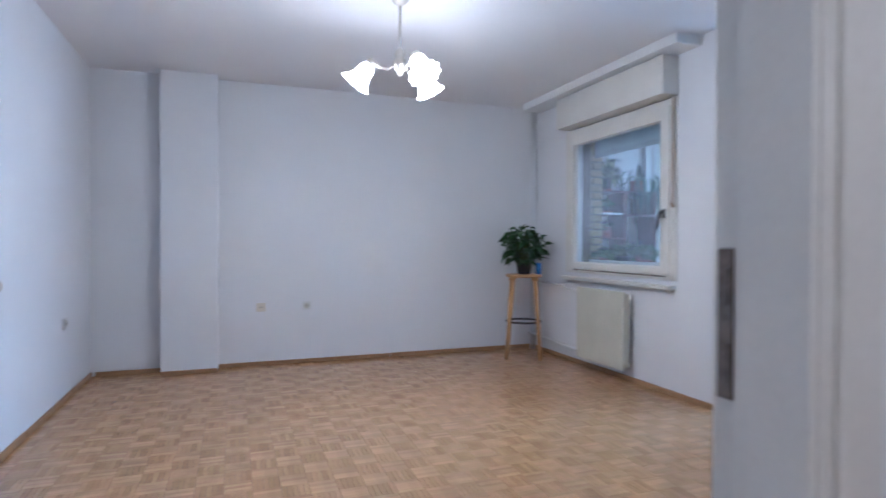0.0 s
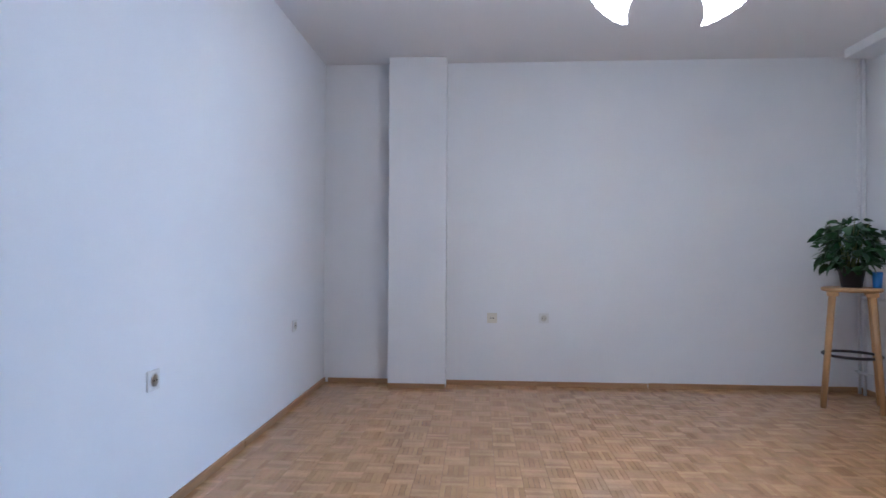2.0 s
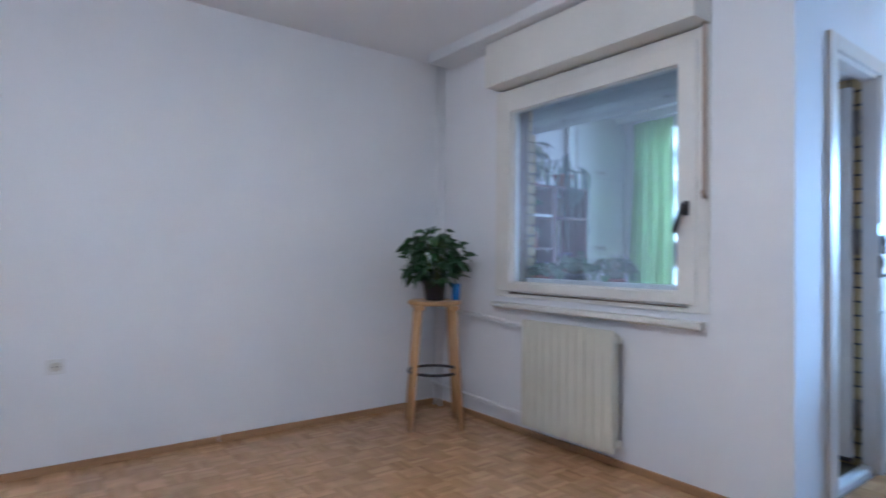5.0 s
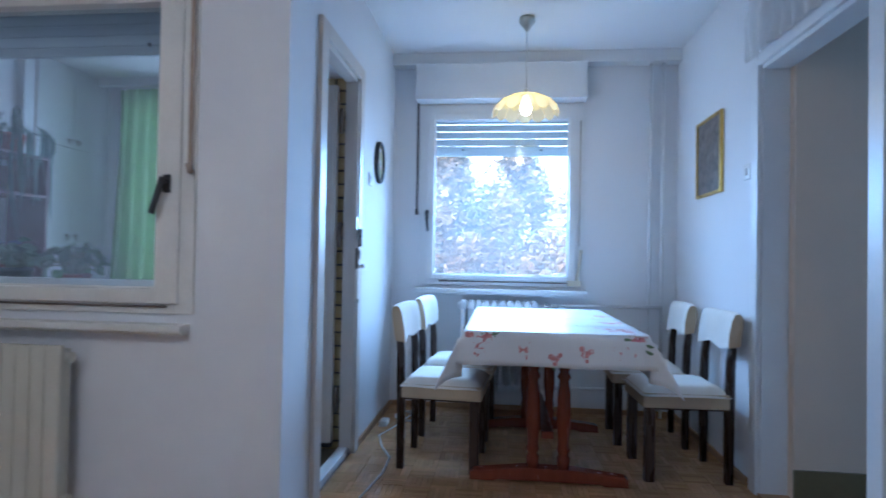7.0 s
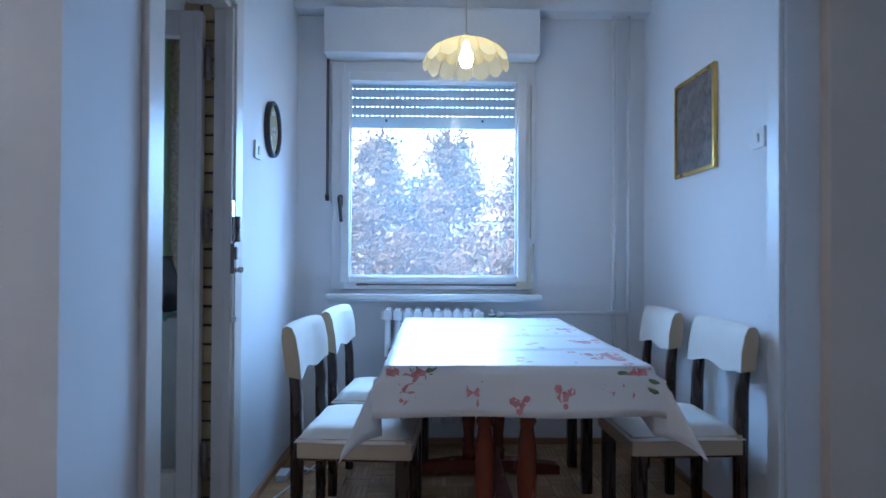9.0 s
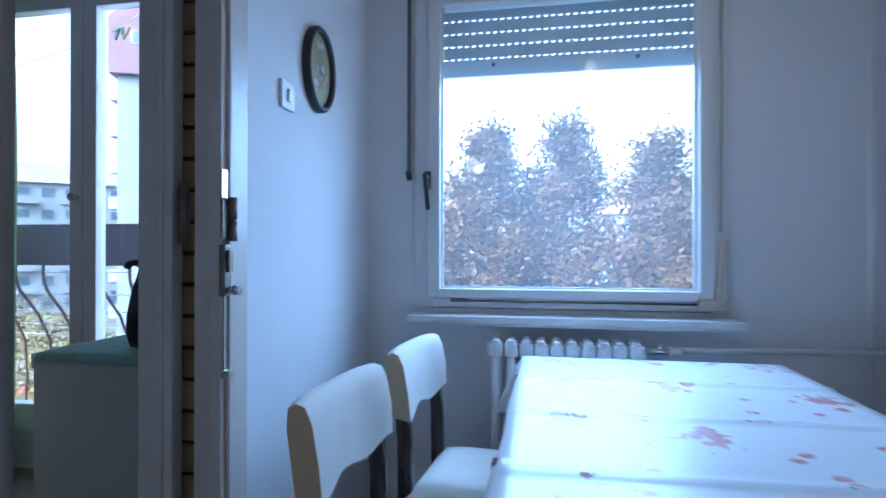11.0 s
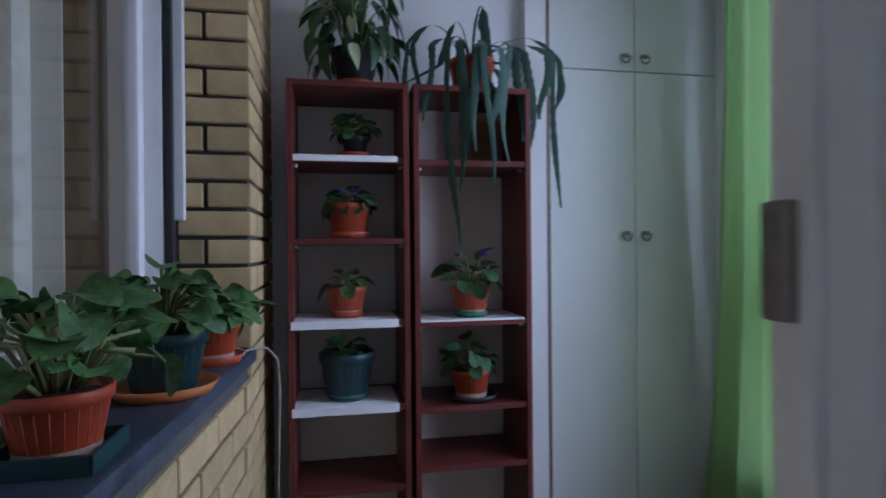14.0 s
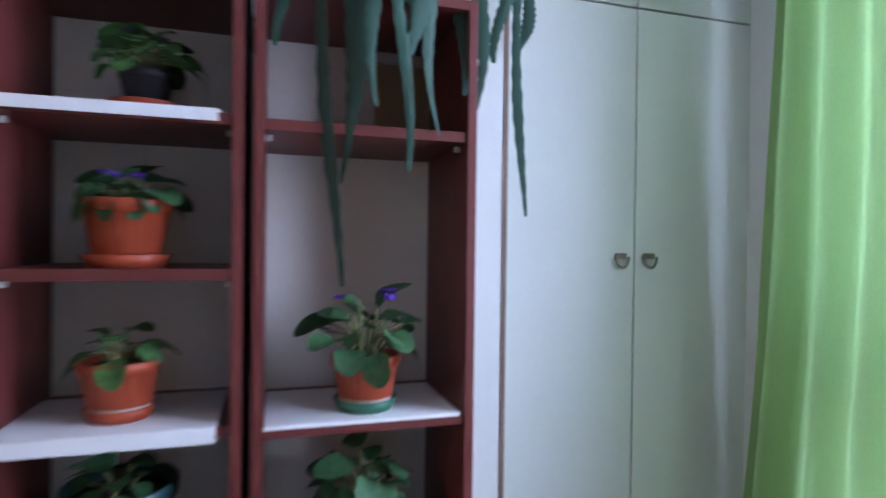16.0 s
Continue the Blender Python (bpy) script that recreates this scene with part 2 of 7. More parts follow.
M_FLOWER = surface("violet_petal", (0.09, 0.025, 0.32), rough=0.6, vary=0.3, scale=50, bump=0.1)
M_CURT = cloth_sheer("green_curtain_cloth", (0.34, 0.50, 0.22), 0.4)
M_SHUTL = cloth_sheer("pale_plastic_slat", (0.62, 0.66, 0.68), 0.45)
M_LACE = cloth_sheer("white_lace_cloth", (0.80, 0.80, 0.80), 0.45)


def shell_panel(name, base, clear):
    """Thin shell: lets light through, partly clear."""
    ma = cloth_sheer(name, base, 0.6)
    N, L = ma.node_tree.nodes, ma.node_tree.links
    end = N["Material Output"].inputs[0]
    body, tr, mx = end.links[0].from_socket, N.new("ShaderNodeBsdfTransparent"), N.new("ShaderNodeMixShader")
    tr.inputs[0].default_value = (1, 0.93, 0.72, 1)
    mx.inputs[0].default_value = clear
    L.new(body, mx.inputs[1])
    L.new(tr.outputs[0], mx.inputs[2])
    L.new(mx.outputs[0], end)
    return ma


M_SHELLY = shell_panel("yellow_shell", (0.74, 0.60, 0.26), 0.35)
M_SHELLP = shell_panel("pale_shell", (0.76, 0.66, 0.40), 0.5)
M_MINT = surface("mint_terry_cloth", (0.26, 0.47, 0.39), rough=0.95, vary=0.2, scale=25, grain=300, bump=0.6, depth=0.006, spec=0.1)
M_BAG = surface("black_bag_cloth", (0.010, 0.011, 0.015), rough=0.7, vary=0.3, scale=20, grain=300, bump=0.3)
M_BOX = surface("pale_chest_laminate", (0.56, 0.58, 0.56), rough=0.5, vary=0.05, scale=3, bump=0.05)
M_LINO = surface("olive_lino_floor", (0.15, 0.13, 0.085), rough=0.5, vary=0.15, scale=5, grain=120, bump=0.1)
M_TILE = surface("mint_wall_tile", (0.46, 0.60, 0.52), rough=0.2, vary=0.05, each=0.04, bump=0.03)
M_KTILE = surface("grey_floor_tile", (0.22, 0.22, 0.22), rough=0.4, vary=0.15, each=0.05, bump=0.05)
M_OLIVE = surface("olive_baseboard", (0.17, 0.13, 0.06), rough=0.45, vary=0.12, bump=0.05)
M_OVEN = surface("black_enamel", (0.012, 0.013, 0.016), rough=0.15, vary=0.2, bump=0.0)
M_OVENG = surface("oven_glass", (0.006, 0.007, 0.01), rough=0.06, vary=0.2, bump=0.0)
M_WORKTOP = surface("pale_worktop", (0.66, 0.68, 0.68), rough=0.3, vary=0.05, bump=0.03)
M_IRON = surface("painted_iron", (0.10, 0.045, 0.035), rough=0.5, metal=0.2, vary=0.25, scale=20, bump=0.1)
M_PANEL = surface("brown_balcony_panel", (0.038, 0.022, 0.026), rough=0.55, vary=0.15, scale=5, bump=0.05)
M_WIRE = surface("white_cord", (0.62, 0.60, 0.56), rough=0.5, vary=0.08, bump=0.0)
M_SHADEGLOW = glow("lit_frosted_glass", (1.0, 0.93, 0.84), SHADE)
M_BULB = glow("lit_bulb", (1.0, 0.86, 0.62), 2.2)
# brown stands for the dim room and brick reflection in the outer pane
M_LININGB = surface("dim_brown_backing", (0.17, 0.115, 0.07), rough=0.5, vary=0.1, scale=4, grain=60, bump=0.06, depth=0.002)
M_STRAP = surface("dark_strap_webbing", (0.12, 0.11, 0.11), rough=0.8, vary=0.15, scale=20, bump=0.1)
M_STRAPB = surface("tan_strap_webbing", (0.40, 0.31, 0.24), rough=0.8, vary=0.15, scale=20, bump=0.1)
# aged white paint, made browner and darker for the shade in the doorway
M_AGEDSHADE = surface("aged_door_paint_shade_brown", (0.64, 0.58, 0.52), rough=0.38, vary=0.06, scale=4, grain=60, bump=0.08, depth=0.002)
# dark grey of some parapets; also paints the shade of balcony recesses
M_RECESS = surface("recess_shade_and_parapet_grey", (0.055, 0.062, 0.07), rough=0.9, vary=0.25, scale=1.5, bump=0.0)
M_ROOFPALE = surface("faded_clay_roof", (0.15, 0.115, 0.115), rough=0.8, vary=0.15, scale=0.6, grain=5, bump=0.1)
# beige puts the warm room light on this wall end into its colour
M_KPANEL = surface("warm_lit_wall_beige", (0.76, 0.62, 0.49), rough=0.55, vary=0.04, scale=2, grain=120, bump=0.08, depth=0.002, spec=0.3)
# daylight glare is mixed into some panes as a milky share
M_GLASSH = glass("hazy_window_glass", (0.93, 0.98, 1.0), glare=0.10)
M_GLASS = glass("window_glass", (0.97, 0.99, 1.0))
M_GLASSD = glass("glare_hazed_window_glass", (0.93, 0.98, 1.0), glare=0.034)
M_GLASSL = glass("loggia_glass", (0.90, 0.97, 1.0), glare=0.012)
M_GLASSR = glass("outer_casement_glass", (0.9, 0.92, 0.9), gloss=1.1)
# crosswise strips coloured darker: the grain's sheen by direction, put into colour
M_PARQX = surface("oak_parquet_cross_sheen", (0.43, 0.243, 0.112), rough=0.13, vary=0.2, scale=9, grain=70, bump=0.04, island=0.15, spec=0.5, depth=0.001)
M_PARQX1 = surface("oak_parquet_strip_cross_sheen", (0.43, 0.243, 0.112), rough=0.13, vary=0.2, scale=9, grain=70, bump=0.04, each=0.15, spec=0.5, depth=0.001)
M_DARKPIC = surface("dark_painting", (0.10, 0.085, 0.08), rough=0.5, vary=0.5, scale=14, grain=40, bump=0.1, tint=(0.28, 0.24, 0.22))
M_OCHRE = surface("ochre_picture_ground", (0.34, 0.29, 0.14), rough=0.6, vary=0.15, scale=10, bump=0.05)
M_TEXT = surface("pebbledash", (0.50, 0.42, 0.28), rough=0.95, vary=0.45, scale=45, grain=120, bump=0.8, depth=0.01)
M_FRAMEFAR = surface("weathered_window_frame", (0.20, 0.215, 0.23), rough=0.7, vary=0.15, scale=1, bump=0.0)
M_FACADE = surface("pale_render", (0.135, 0.15, 0.165), rough=0.9, vary=0.08, scale=0.25, grain=6, bump=0.1)
M_FACADE2 = surface("grey_render", (0.16, 0.175, 0.19), rough=0.9, vary=0.1, scale=0.3, grain=6, bump=0.1)
M_ROOFRED = surface("red_brown_metal_roof", (0.090, 0.034, 0.043), rough=0.6, vary=0.12, scale=0.4, grain=4, bump=0.1)
M_BALRED = surface("red_balcony_panel", (0.10, 0.065, 0.062), rough=0.7, vary=0.2, scale=1, bump=0.05)
M_WINDARK = surface("dark_window_pane", (0.05, 0.07, 0.09), rough=0.15, vary=0.4, scale=2, bump=0.0)
M_ASPH = surface("asphalt", (0.07, 0.07, 0.075), rough=0.9, vary=0.2, scale=0.5, grain=30, bump=0.2)
M_GROUND = surface("grass_and_paving", (0.07, 0.075, 0.06), rough=0.95, vary=0.4, scale=0.3, grain=8, bump=0.2)
M_BARK = surface("tree_bark", (0.10, 0.075, 0.055), rough=0.95, vary=0.35, scale=8, grain=60, stretch=(3, 3, 0.5), bump=0.6, depth=0.02)
M_MAPLE = surface("autumn_maple_leaves", (0.068, 0.062, 0.026), rough=0.8, vary=0.3, scale=0.6, grain=6, bump=0.0, island=0.35, tint=(0.125, 0.066, 0.034), spec=0.15)
leafy, leaf_links = M_MAPLE.node_tree.nodes, M_MAPLE.node_tree.links
lit_through, leaf_mix = leafy.new("ShaderNodeBsdfTranslucent"), leafy.new("ShaderNodeMixShader")
leaf_links.new(leafy["Principled BSDF"].inputs["Base Color"].links[0].from_socket, lit_through.inputs[0])
leaf_mix.inputs[0].default_value = 0.45
leaf_links.new(leafy["Principled BSDF"].outputs[0], leaf_mix.inputs[1])
leaf_links.new(lit_through.outputs[0], leaf_mix.inputs[2])
leaf_links.new(leaf_mix.outputs[0], leafy["Material Output"].inputs[0])
M_YELLOW = surface("yellow_autumn_leaves", (0.125, 0.095, 0.024), rough=0.7, vary=0.3, scale=1, grain=6, bump=0.0, island=0.35)
M_BUSH = surface("bare_purple_shrub", (0.022, 0.018, 0.028), rough=0.9, vary=0.4, scale=1, grain=6, bump=0.0, island=0.4)
M_CARS = surface("silver_car_paint", (0.55, 0.56, 0.58), rough=0.25, metal=0.4, vary=0.05, bump=0.0)
M_CARR = surface("red_car_paint", (0.45, 0.03, 0.03), rough=0.25, vary=0.05, bump=0.0)
M_CARB = surface("blue_car_paint", (0.06, 0.20, 0.34), rough=0.25, vary=0.05, bump=0.0)
M_TYRE = surface("tyre_rubber", (0.02, 0.02, 0.02), rough=0.8, vary=0.2, bump=0.1)

# ---------------------------------------------------------------- mesh helpers


def box(bm, lo, hi, bevel=0.0, turn=None):
    """A box from corner to corner, edges rounded by bevel, optionally moved by a matrix."""
    m = Matrix.LocRotScale([(a + b) / 2 for a, b in zip(lo, hi)], None, [max(1e-5, b - a) for a, b in zip(lo, hi)])
    part_bm = bmesh.new()
    bmesh.ops.create_cube(part_bm, size=1, matrix=m)
    if bevel:
        bmesh.ops.bevel(part_bm, geom=part_bm.edges[:], offset=bevel, segments=2, profile=0.7, affect="EDGES")
    if turn:
        part_bm.transform(turn)
    merge(bm, part_bm)


def merge(bm, other):
    me = bpy.data.meshes.new("merge")
    other.to_mesh(me)
    bm.from_mesh(me)
    bpy.data.meshes.remove(me)
    other.free()


def rod(bm, a, b, r, r2=None, seg=12):
    """A round rod from a to b, radius r to r2, closed at both ends."""
    tube(bm, [a, b], [r, r if r2 is None else r2], seg)


def tube(bm, pts, radii, seg=8, smooth_ends=True):
    """A tube along points."""
    pts = [Vector(p) for p in pts]
    if isinstance(radii, (int, float)):
        radii = [radii] * len(pts)
    rings, side = [], None
    for k, p in enumerate(pts):
        d = (pts[min(k + 1, len(pts) - 1)] - pts[max(k - 1, 0)]).normalized()
        if side is None:
            side = d.orthogonal().normalized()
        side = (side - d * side.dot(d)).normalized()
        up = d.cross(side)
        rings.append([bm.verts.new(p + radii[k] * (math.cos(2 * math.pi * j / seg) * side + math.sin(2 * math.pi * j / seg) * up)) for j in range(seg)])
    for r0, r1 in zip(rings, rings[1:]):
        for j in range(seg):
            f = bm.faces.new((r0[j], r0[(j + 1) % seg], r1[(j + 1) % seg], r1[j]))
            f.smooth = True
    bm.faces.new(rings[0][::-1])
    bm.faces.new(rings[-1])


def lathe(bm, profile, seg=24, at=(0, 0, 0), wave=0.0, waves=0, close=True):
    """Turns a profile of (radius, height) round the z axis; the last rings may be fluted."""
    rings = []
    n = len(profile)
    for k, (r, z) in enumerate(profile):
        ring = []
        for j in range(seg):
            a = 2 * math.pi * j / seg
            rr = r * (1 + wave * (k / (n - 1)) ** 2 * math.cos(waves * a)) if wave else r
            ring.append(bm.verts.new((at[0] + rr * math.cos(a), at[1] + rr * math.sin(a), at[2] + z)))
        rings.append(ring)
    for r0, r1 in zip(rings, rings[1:]):
        for j in range(seg):
            f = bm.faces.new((r0[j], r0[(j + 1) % seg], r1[(j + 1) % seg], r1[j]))
            f.smooth = True
    if close:
        bm.faces.new(rings[0][::-1])
        bm.faces.new(rings[-1])


def ring_frame(bm, x0, x1, z0, z1, w, y0, y1, bevel=0.004, wb=None):
    """A rectangular frame in the xz plane, member width w, from y0 to y1 deep."""
    wb = wb or w
    box(bm, (x0, y0, z0), (x0 + w, y1, z1), bevel)
    box(bm, (x1 - w, y0, z0), (x1, y1, z1), bevel)
    box(bm, (x0 + w, y0 + 0.001, z0), (x1 - w, y1 - 0.001, z0 + wb), bevel)
    box(bm, (x0 + w, y0 + 0.001, z1 - w), (x1 - w, y1 - 0.001, z1), bevel)


def mesh_of(name, bm, ma):
    me = bpy.data.meshes.new(name)
    bmesh.ops.recalc_face_normals(bm, faces=bm.faces[:])
    bm.to_mesh(me)
    bm.free()
    for m in (ma if isinstance(ma, (list, tuple)) else [ma]):
        me.materials.append(m)
    return me


def part(name, bm, ma, parent, label=""):
    ob = new(name, mesh_of(name, bm, ma))
    ob.parent = parent
    return tagged(ob, label)


def sub(name, me, parent, m=None):
    """A piece on shared mesh data."""
    ob = new(name, me)
    ob.parent = parent
    if m is not None:
        ob.matrix_basis = m
    return ob


def thing(name, at, label, category, group="", turn=0.0):
    ob = new(name)
    ob.empty_display_size = 0.1
    ob.matrix_basis = pose(*at, 0, 0, turn)
    return tagged(ob, label, category, group)


def structure(name, bm, ma, label, category="wall"):
    return tagged(new(name, mesh_of(name, bm, ma)), label, category, kind="structure")


def B(*boxes, bevel=0.0):
    bm = bmesh.new()
    for lo, hi in boxes:
        box(bm, lo, hi, bevel)
    return bm


def tone(*makers):
    bm = bmesh.new()
    for f in makers:
        f(bm)
    return bm

# ---------------------------------------------------------------- the large structure
XB, XR, XE, YS, YD, H = -2.52, 2.055, 2.30, -4.22, 2.11, 2.60   # back, dining side, entrance, side, dining window, height
LX, LY, LC = -0.195, 2.36, 2.52                                   # loggia: end by the door, glazing line, ceiling


structure("wall_west", B(((XB - 0.2, YS - 0.2, 0), (XB, 0.0, H))), M_WALL, "plain white plastered back wall of living room")
structure("wall_south", B(((XB, YS - 0.2, 0), (XE + 0.15, YS, H))), M_WALL, "plain white plastered side wall of living room")
structure("pillar", B(((XB, -3.667, 0), (-2.36, -3.213, H)), bevel=0.006), M_WALL, "white plastered pillar standing proud of back wall", "pillar")
# window wall between living room and loggia: plaster inside, brick core outside
structure("wall_window", B(((XB - 0.2, 0.0, 0), (-1.80, 0.20, H)), ((XB - 0.2, 0.20, 0), (-1.96, 0.30, H)), ((-1.80, 0.0, 0), (-0.41, 0.30, 0.86)), ((-1.80, 0.0, 2.24), (-0.41, 0.30, H)), ((-0.41, 0.0, 0), (0.0, 0.30, H)), ((-0.23, 0.30, 0), (-0.07, 0.41, H)), ((-0.07, 0.30, 0), (0.0, 0.379, H))), M_WALL, "white plastered wall with a window to the loggia")
structure("wall_loggia_door", B(((LX, 1.10, 0), (-0.07, YD + 0.3, H)), ((-0.07, 1.051, 0), (0.0, YD + 0.3, H)), ((LX, 0.41, 2.125), (-0.07, 1.10, H)), ((-0.07, 0.379, 2.125), (0.0, 1.051, H))), M_WALL, "white plastered dining wall beside the loggia door")
structure("wall_dining", B(((0.0, YD, 0), (0.26, YD + 0.28, H)), ((0.26, YD, 0), (1.35, YD + 0.28, 0.90)), ((0.26, YD, 2.20), (1.35, YD + 0.28, H)), ((1.35, YD, 0), (XR + 0.12, YD + 0.28, H))), M_WALL, "white dining wall with a window")
structure("wall_kitchen_door", B(((XR, 0.79, 0), (XR + 0.12, YD, H)), ((XR, -0.10, 2.07), (XR + 0.12, 0.79, H)), ((XR, -1.00, 0), (XR + 0.12, -0.10, H)), ((XR + 0.12, -1.0, 0), (XE, -0.90, H))), M_WALL, "white wall with the kitchen doorway")
structure("wall_entrance", B(((XE, -2.34, 0), (XE + 0.15, -1.0, H)), ((XE, -3.40, 2.05), (XE + 0.15, -2.34, H)), ((XE, YS, 0), (XE + 0.15, -3.40, H))), M_WALL, "white wall with the entrance doorway")
structure("wall_hall", B(((XE + 0.15, -1.7, 0), (4.6, -1.6, H)), ((4.5, YS, 0), (4.6, -1.7, H)), ((XE + 0.15, YS - 0.2, 0), (4.6, YS, H))), M_WALL, "plain white hall walls")
structure("ceiling", B(((XB - 0.2, YS - 0.2, H), (XE + 0.15, 0.30, H + 0.12)), ((LX, 0.30, H), (XR + 0.12, YD + 0.3, H + 0.12)), ((XE + 0.15, YS - 0.2, H), (4.6, -1.6, H + 0.12)), ((XR + 0.12, 0.30, H), (4.6, YD + 0.28, H + 0.12)), ((XE, -1.6, H), (4.6, 0.30, H + 0.12))), M_CEIL, "white painted ceiling", "ceiling")
floor_ob = structure("floor", B(((XB - 0.2, YS - 0.2, -0.12), (XE, 0.30, -0.006)), ((-0.02, 0.30, -0.12), (XR + 0.06, YD + 0.1, -0.006))), M_SUB, "oak mosaic parquet floor in basket weave", "floor")
structure("floor_hall", B(((XE, YS - 0.2, -0.12), (4.6, -1.6, 0.0))), M_PARQ, "wooden hall floor", "floor")
structure("floor_loggia", B(((-2.9, 0.30, -0.12), (-0.02, LY + 0.2, 0.0))), M_LINO, "olive brown lino floor of the loggia", "floor")
structure("wall_loggia_end", B(((-2.86, 0.30, 0), (-2.53, LY + 0.3, LC))), M_WALL, "white plastered end wall of the loggia")
structure("ceiling_loggia", B(((-2.86, 0.30, LC), (LX, LY + 0.3, LC + 0.2))), M_CEIL, "white loggia ceiling", "ceiling")
structure("wall_loggia_parapet", B(((-0.985, LY - 0.09, 0), (LX, LY + 0.16, LC))), M_TEXT, "pebbledash pier beside the loggia glazing")
structure("wall_loggia_jamb", B(((-2.53, LY - 0.02, 0), (-2.40, LY + 0.1, LC))), M_PAINT, "white jamb between cupboard and loggia glazing")
# kitchen shell
structure("wall_kitchen_return", B(((XR + 0.122, 0.70, 0), (2.50, 0.79, H)), bevel=0.003), M_KPANEL, "wall end inside the kitchen doorway, beige for warm light")
structure("wall_kitchen", B(((4.5, -1.0, 0), (4.6, YD, H)), ((XE, -1.0, 0), (4.6, -0.9, H)),
                            ((XR + 0.12, YD, 0), (2.62, YD + 0.28, H)), ((2.62, YD, 0), (3.30, YD + 0.28, 0.95)), ((2.62, YD, 2.2), (3.30, YD + 0.28, H)), ((3.30, YD, 0), (4.6, YD + 0.28, H))), M_WALL, "white kitchen walls seen through the doorway")
structure("floor_kitchen", B(((XR + 0.06, -1.0, -0.12), (4.6, YD, -0.004))), M_MORTAR, "grey tiled kitchen floor", "floor")
structure("baseboard_kitchen", B(((XR + 0.12, 0.685, 0), (2.50, 0.70, 0.15))), M_OLIVE, "olive glazed tile baseboard", "baseboard")
structure("trim_threshold", B(((XR - 0.01, -0.08, -0.004), (XR + 0.13, 0.77, 0.012)), bevel=0.003), M_SKIRT, "worn wooden threshold strip", "threshold")
structure("trim_threshold_loggia", B(((-0.068, 0.421, -0.004), (-0.01, 1.019, 0.035)), bevel=0.006), M_PAINT, "white painted door sill", "threshold")

# unseen hall lamp, added to brighten the entrance door frame
hl = thing("ceiling_light", (3.6, -2.8, H), "unseen round hall ceiling light, added to light the doorway", "ceiling light")
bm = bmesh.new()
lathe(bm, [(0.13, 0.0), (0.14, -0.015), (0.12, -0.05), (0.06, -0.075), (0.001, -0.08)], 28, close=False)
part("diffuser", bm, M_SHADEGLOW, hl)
lamp("hall_fill_bulb", "POINT", pose(3.6, -2.8, H - 0.16), HALL_FILL, (1, 0.9, 0.8), radius=0.1)

# skirting: wooden strips with a small gap at each joint
skirt = new("baseboard")
tagged(skirt, "light brown wooden skirting strip along the walls", "baseboard", kind="structure")


def skirting(a, b, off):
    (x0, y0), (x1, y1) = a, b
    n = max(1, round(math.hypot(x1 - x0, y1 - y0) / 1.4))
    for k in range(n):
        p, q = k / n, (k + 1) / n - 0.002
        ax, ay, bx, by = x0 + (x1 - x0) * p, y0 + (y1 - y0) * p, x0 + (x1 - x0) * q, y0 + (y1 - y0) * q
        lo = (min(ax, bx, ax + off[0], bx + off[0]), min(ay, by, ay + off[1], by + off[1]), 0)
        hi = (max(ax, bx, ax + off[0], bx + off[0]), max(ay, by, ay + off[1], by + off[1]), 0.036 + 0.003 * (k % 2))
        part("skirting_strip", B((lo, hi), bevel=0.004), M_SKIRT, skirt)


skirting((XB, -4.18), (XB, -3.667), (0.016, 0))
skirting((-2.36, -3.667), (-2.36, -3.213), (0.016, 0))
skirting((XB, -3.213), (XB, -0.02), (0.016, 0))
skirting((XB, YS), (XE, YS), (0, 0.016))
skirting((XB, 0), (0.0, 0), (0, -0.016))
skirting((0.0, 1.12), (0.0, YD), (0.016, 0))
skirting((0.02, YD), (XR, YD), (0, -0.016))
skirting((XR, 0.88), (XR, YD - 0.02), (-0.016, 0))

# ceiling cover strips above both windows
structure("trim_curtain_box", B(((-2.36, -0.22, 2.53), (-0.15, 0.0, H)), bevel=0.006), M_PAINT, "white painted curtain rail casing under the ceiling", "curtain casing")
structure("trim_curtain_box_dining", B(((0.0, 2.0, 2.515), (XR, YD, H)), bevel=0.005), M_PAINT, "white painted curtain rail casing under the ceiling", "curtain casing")


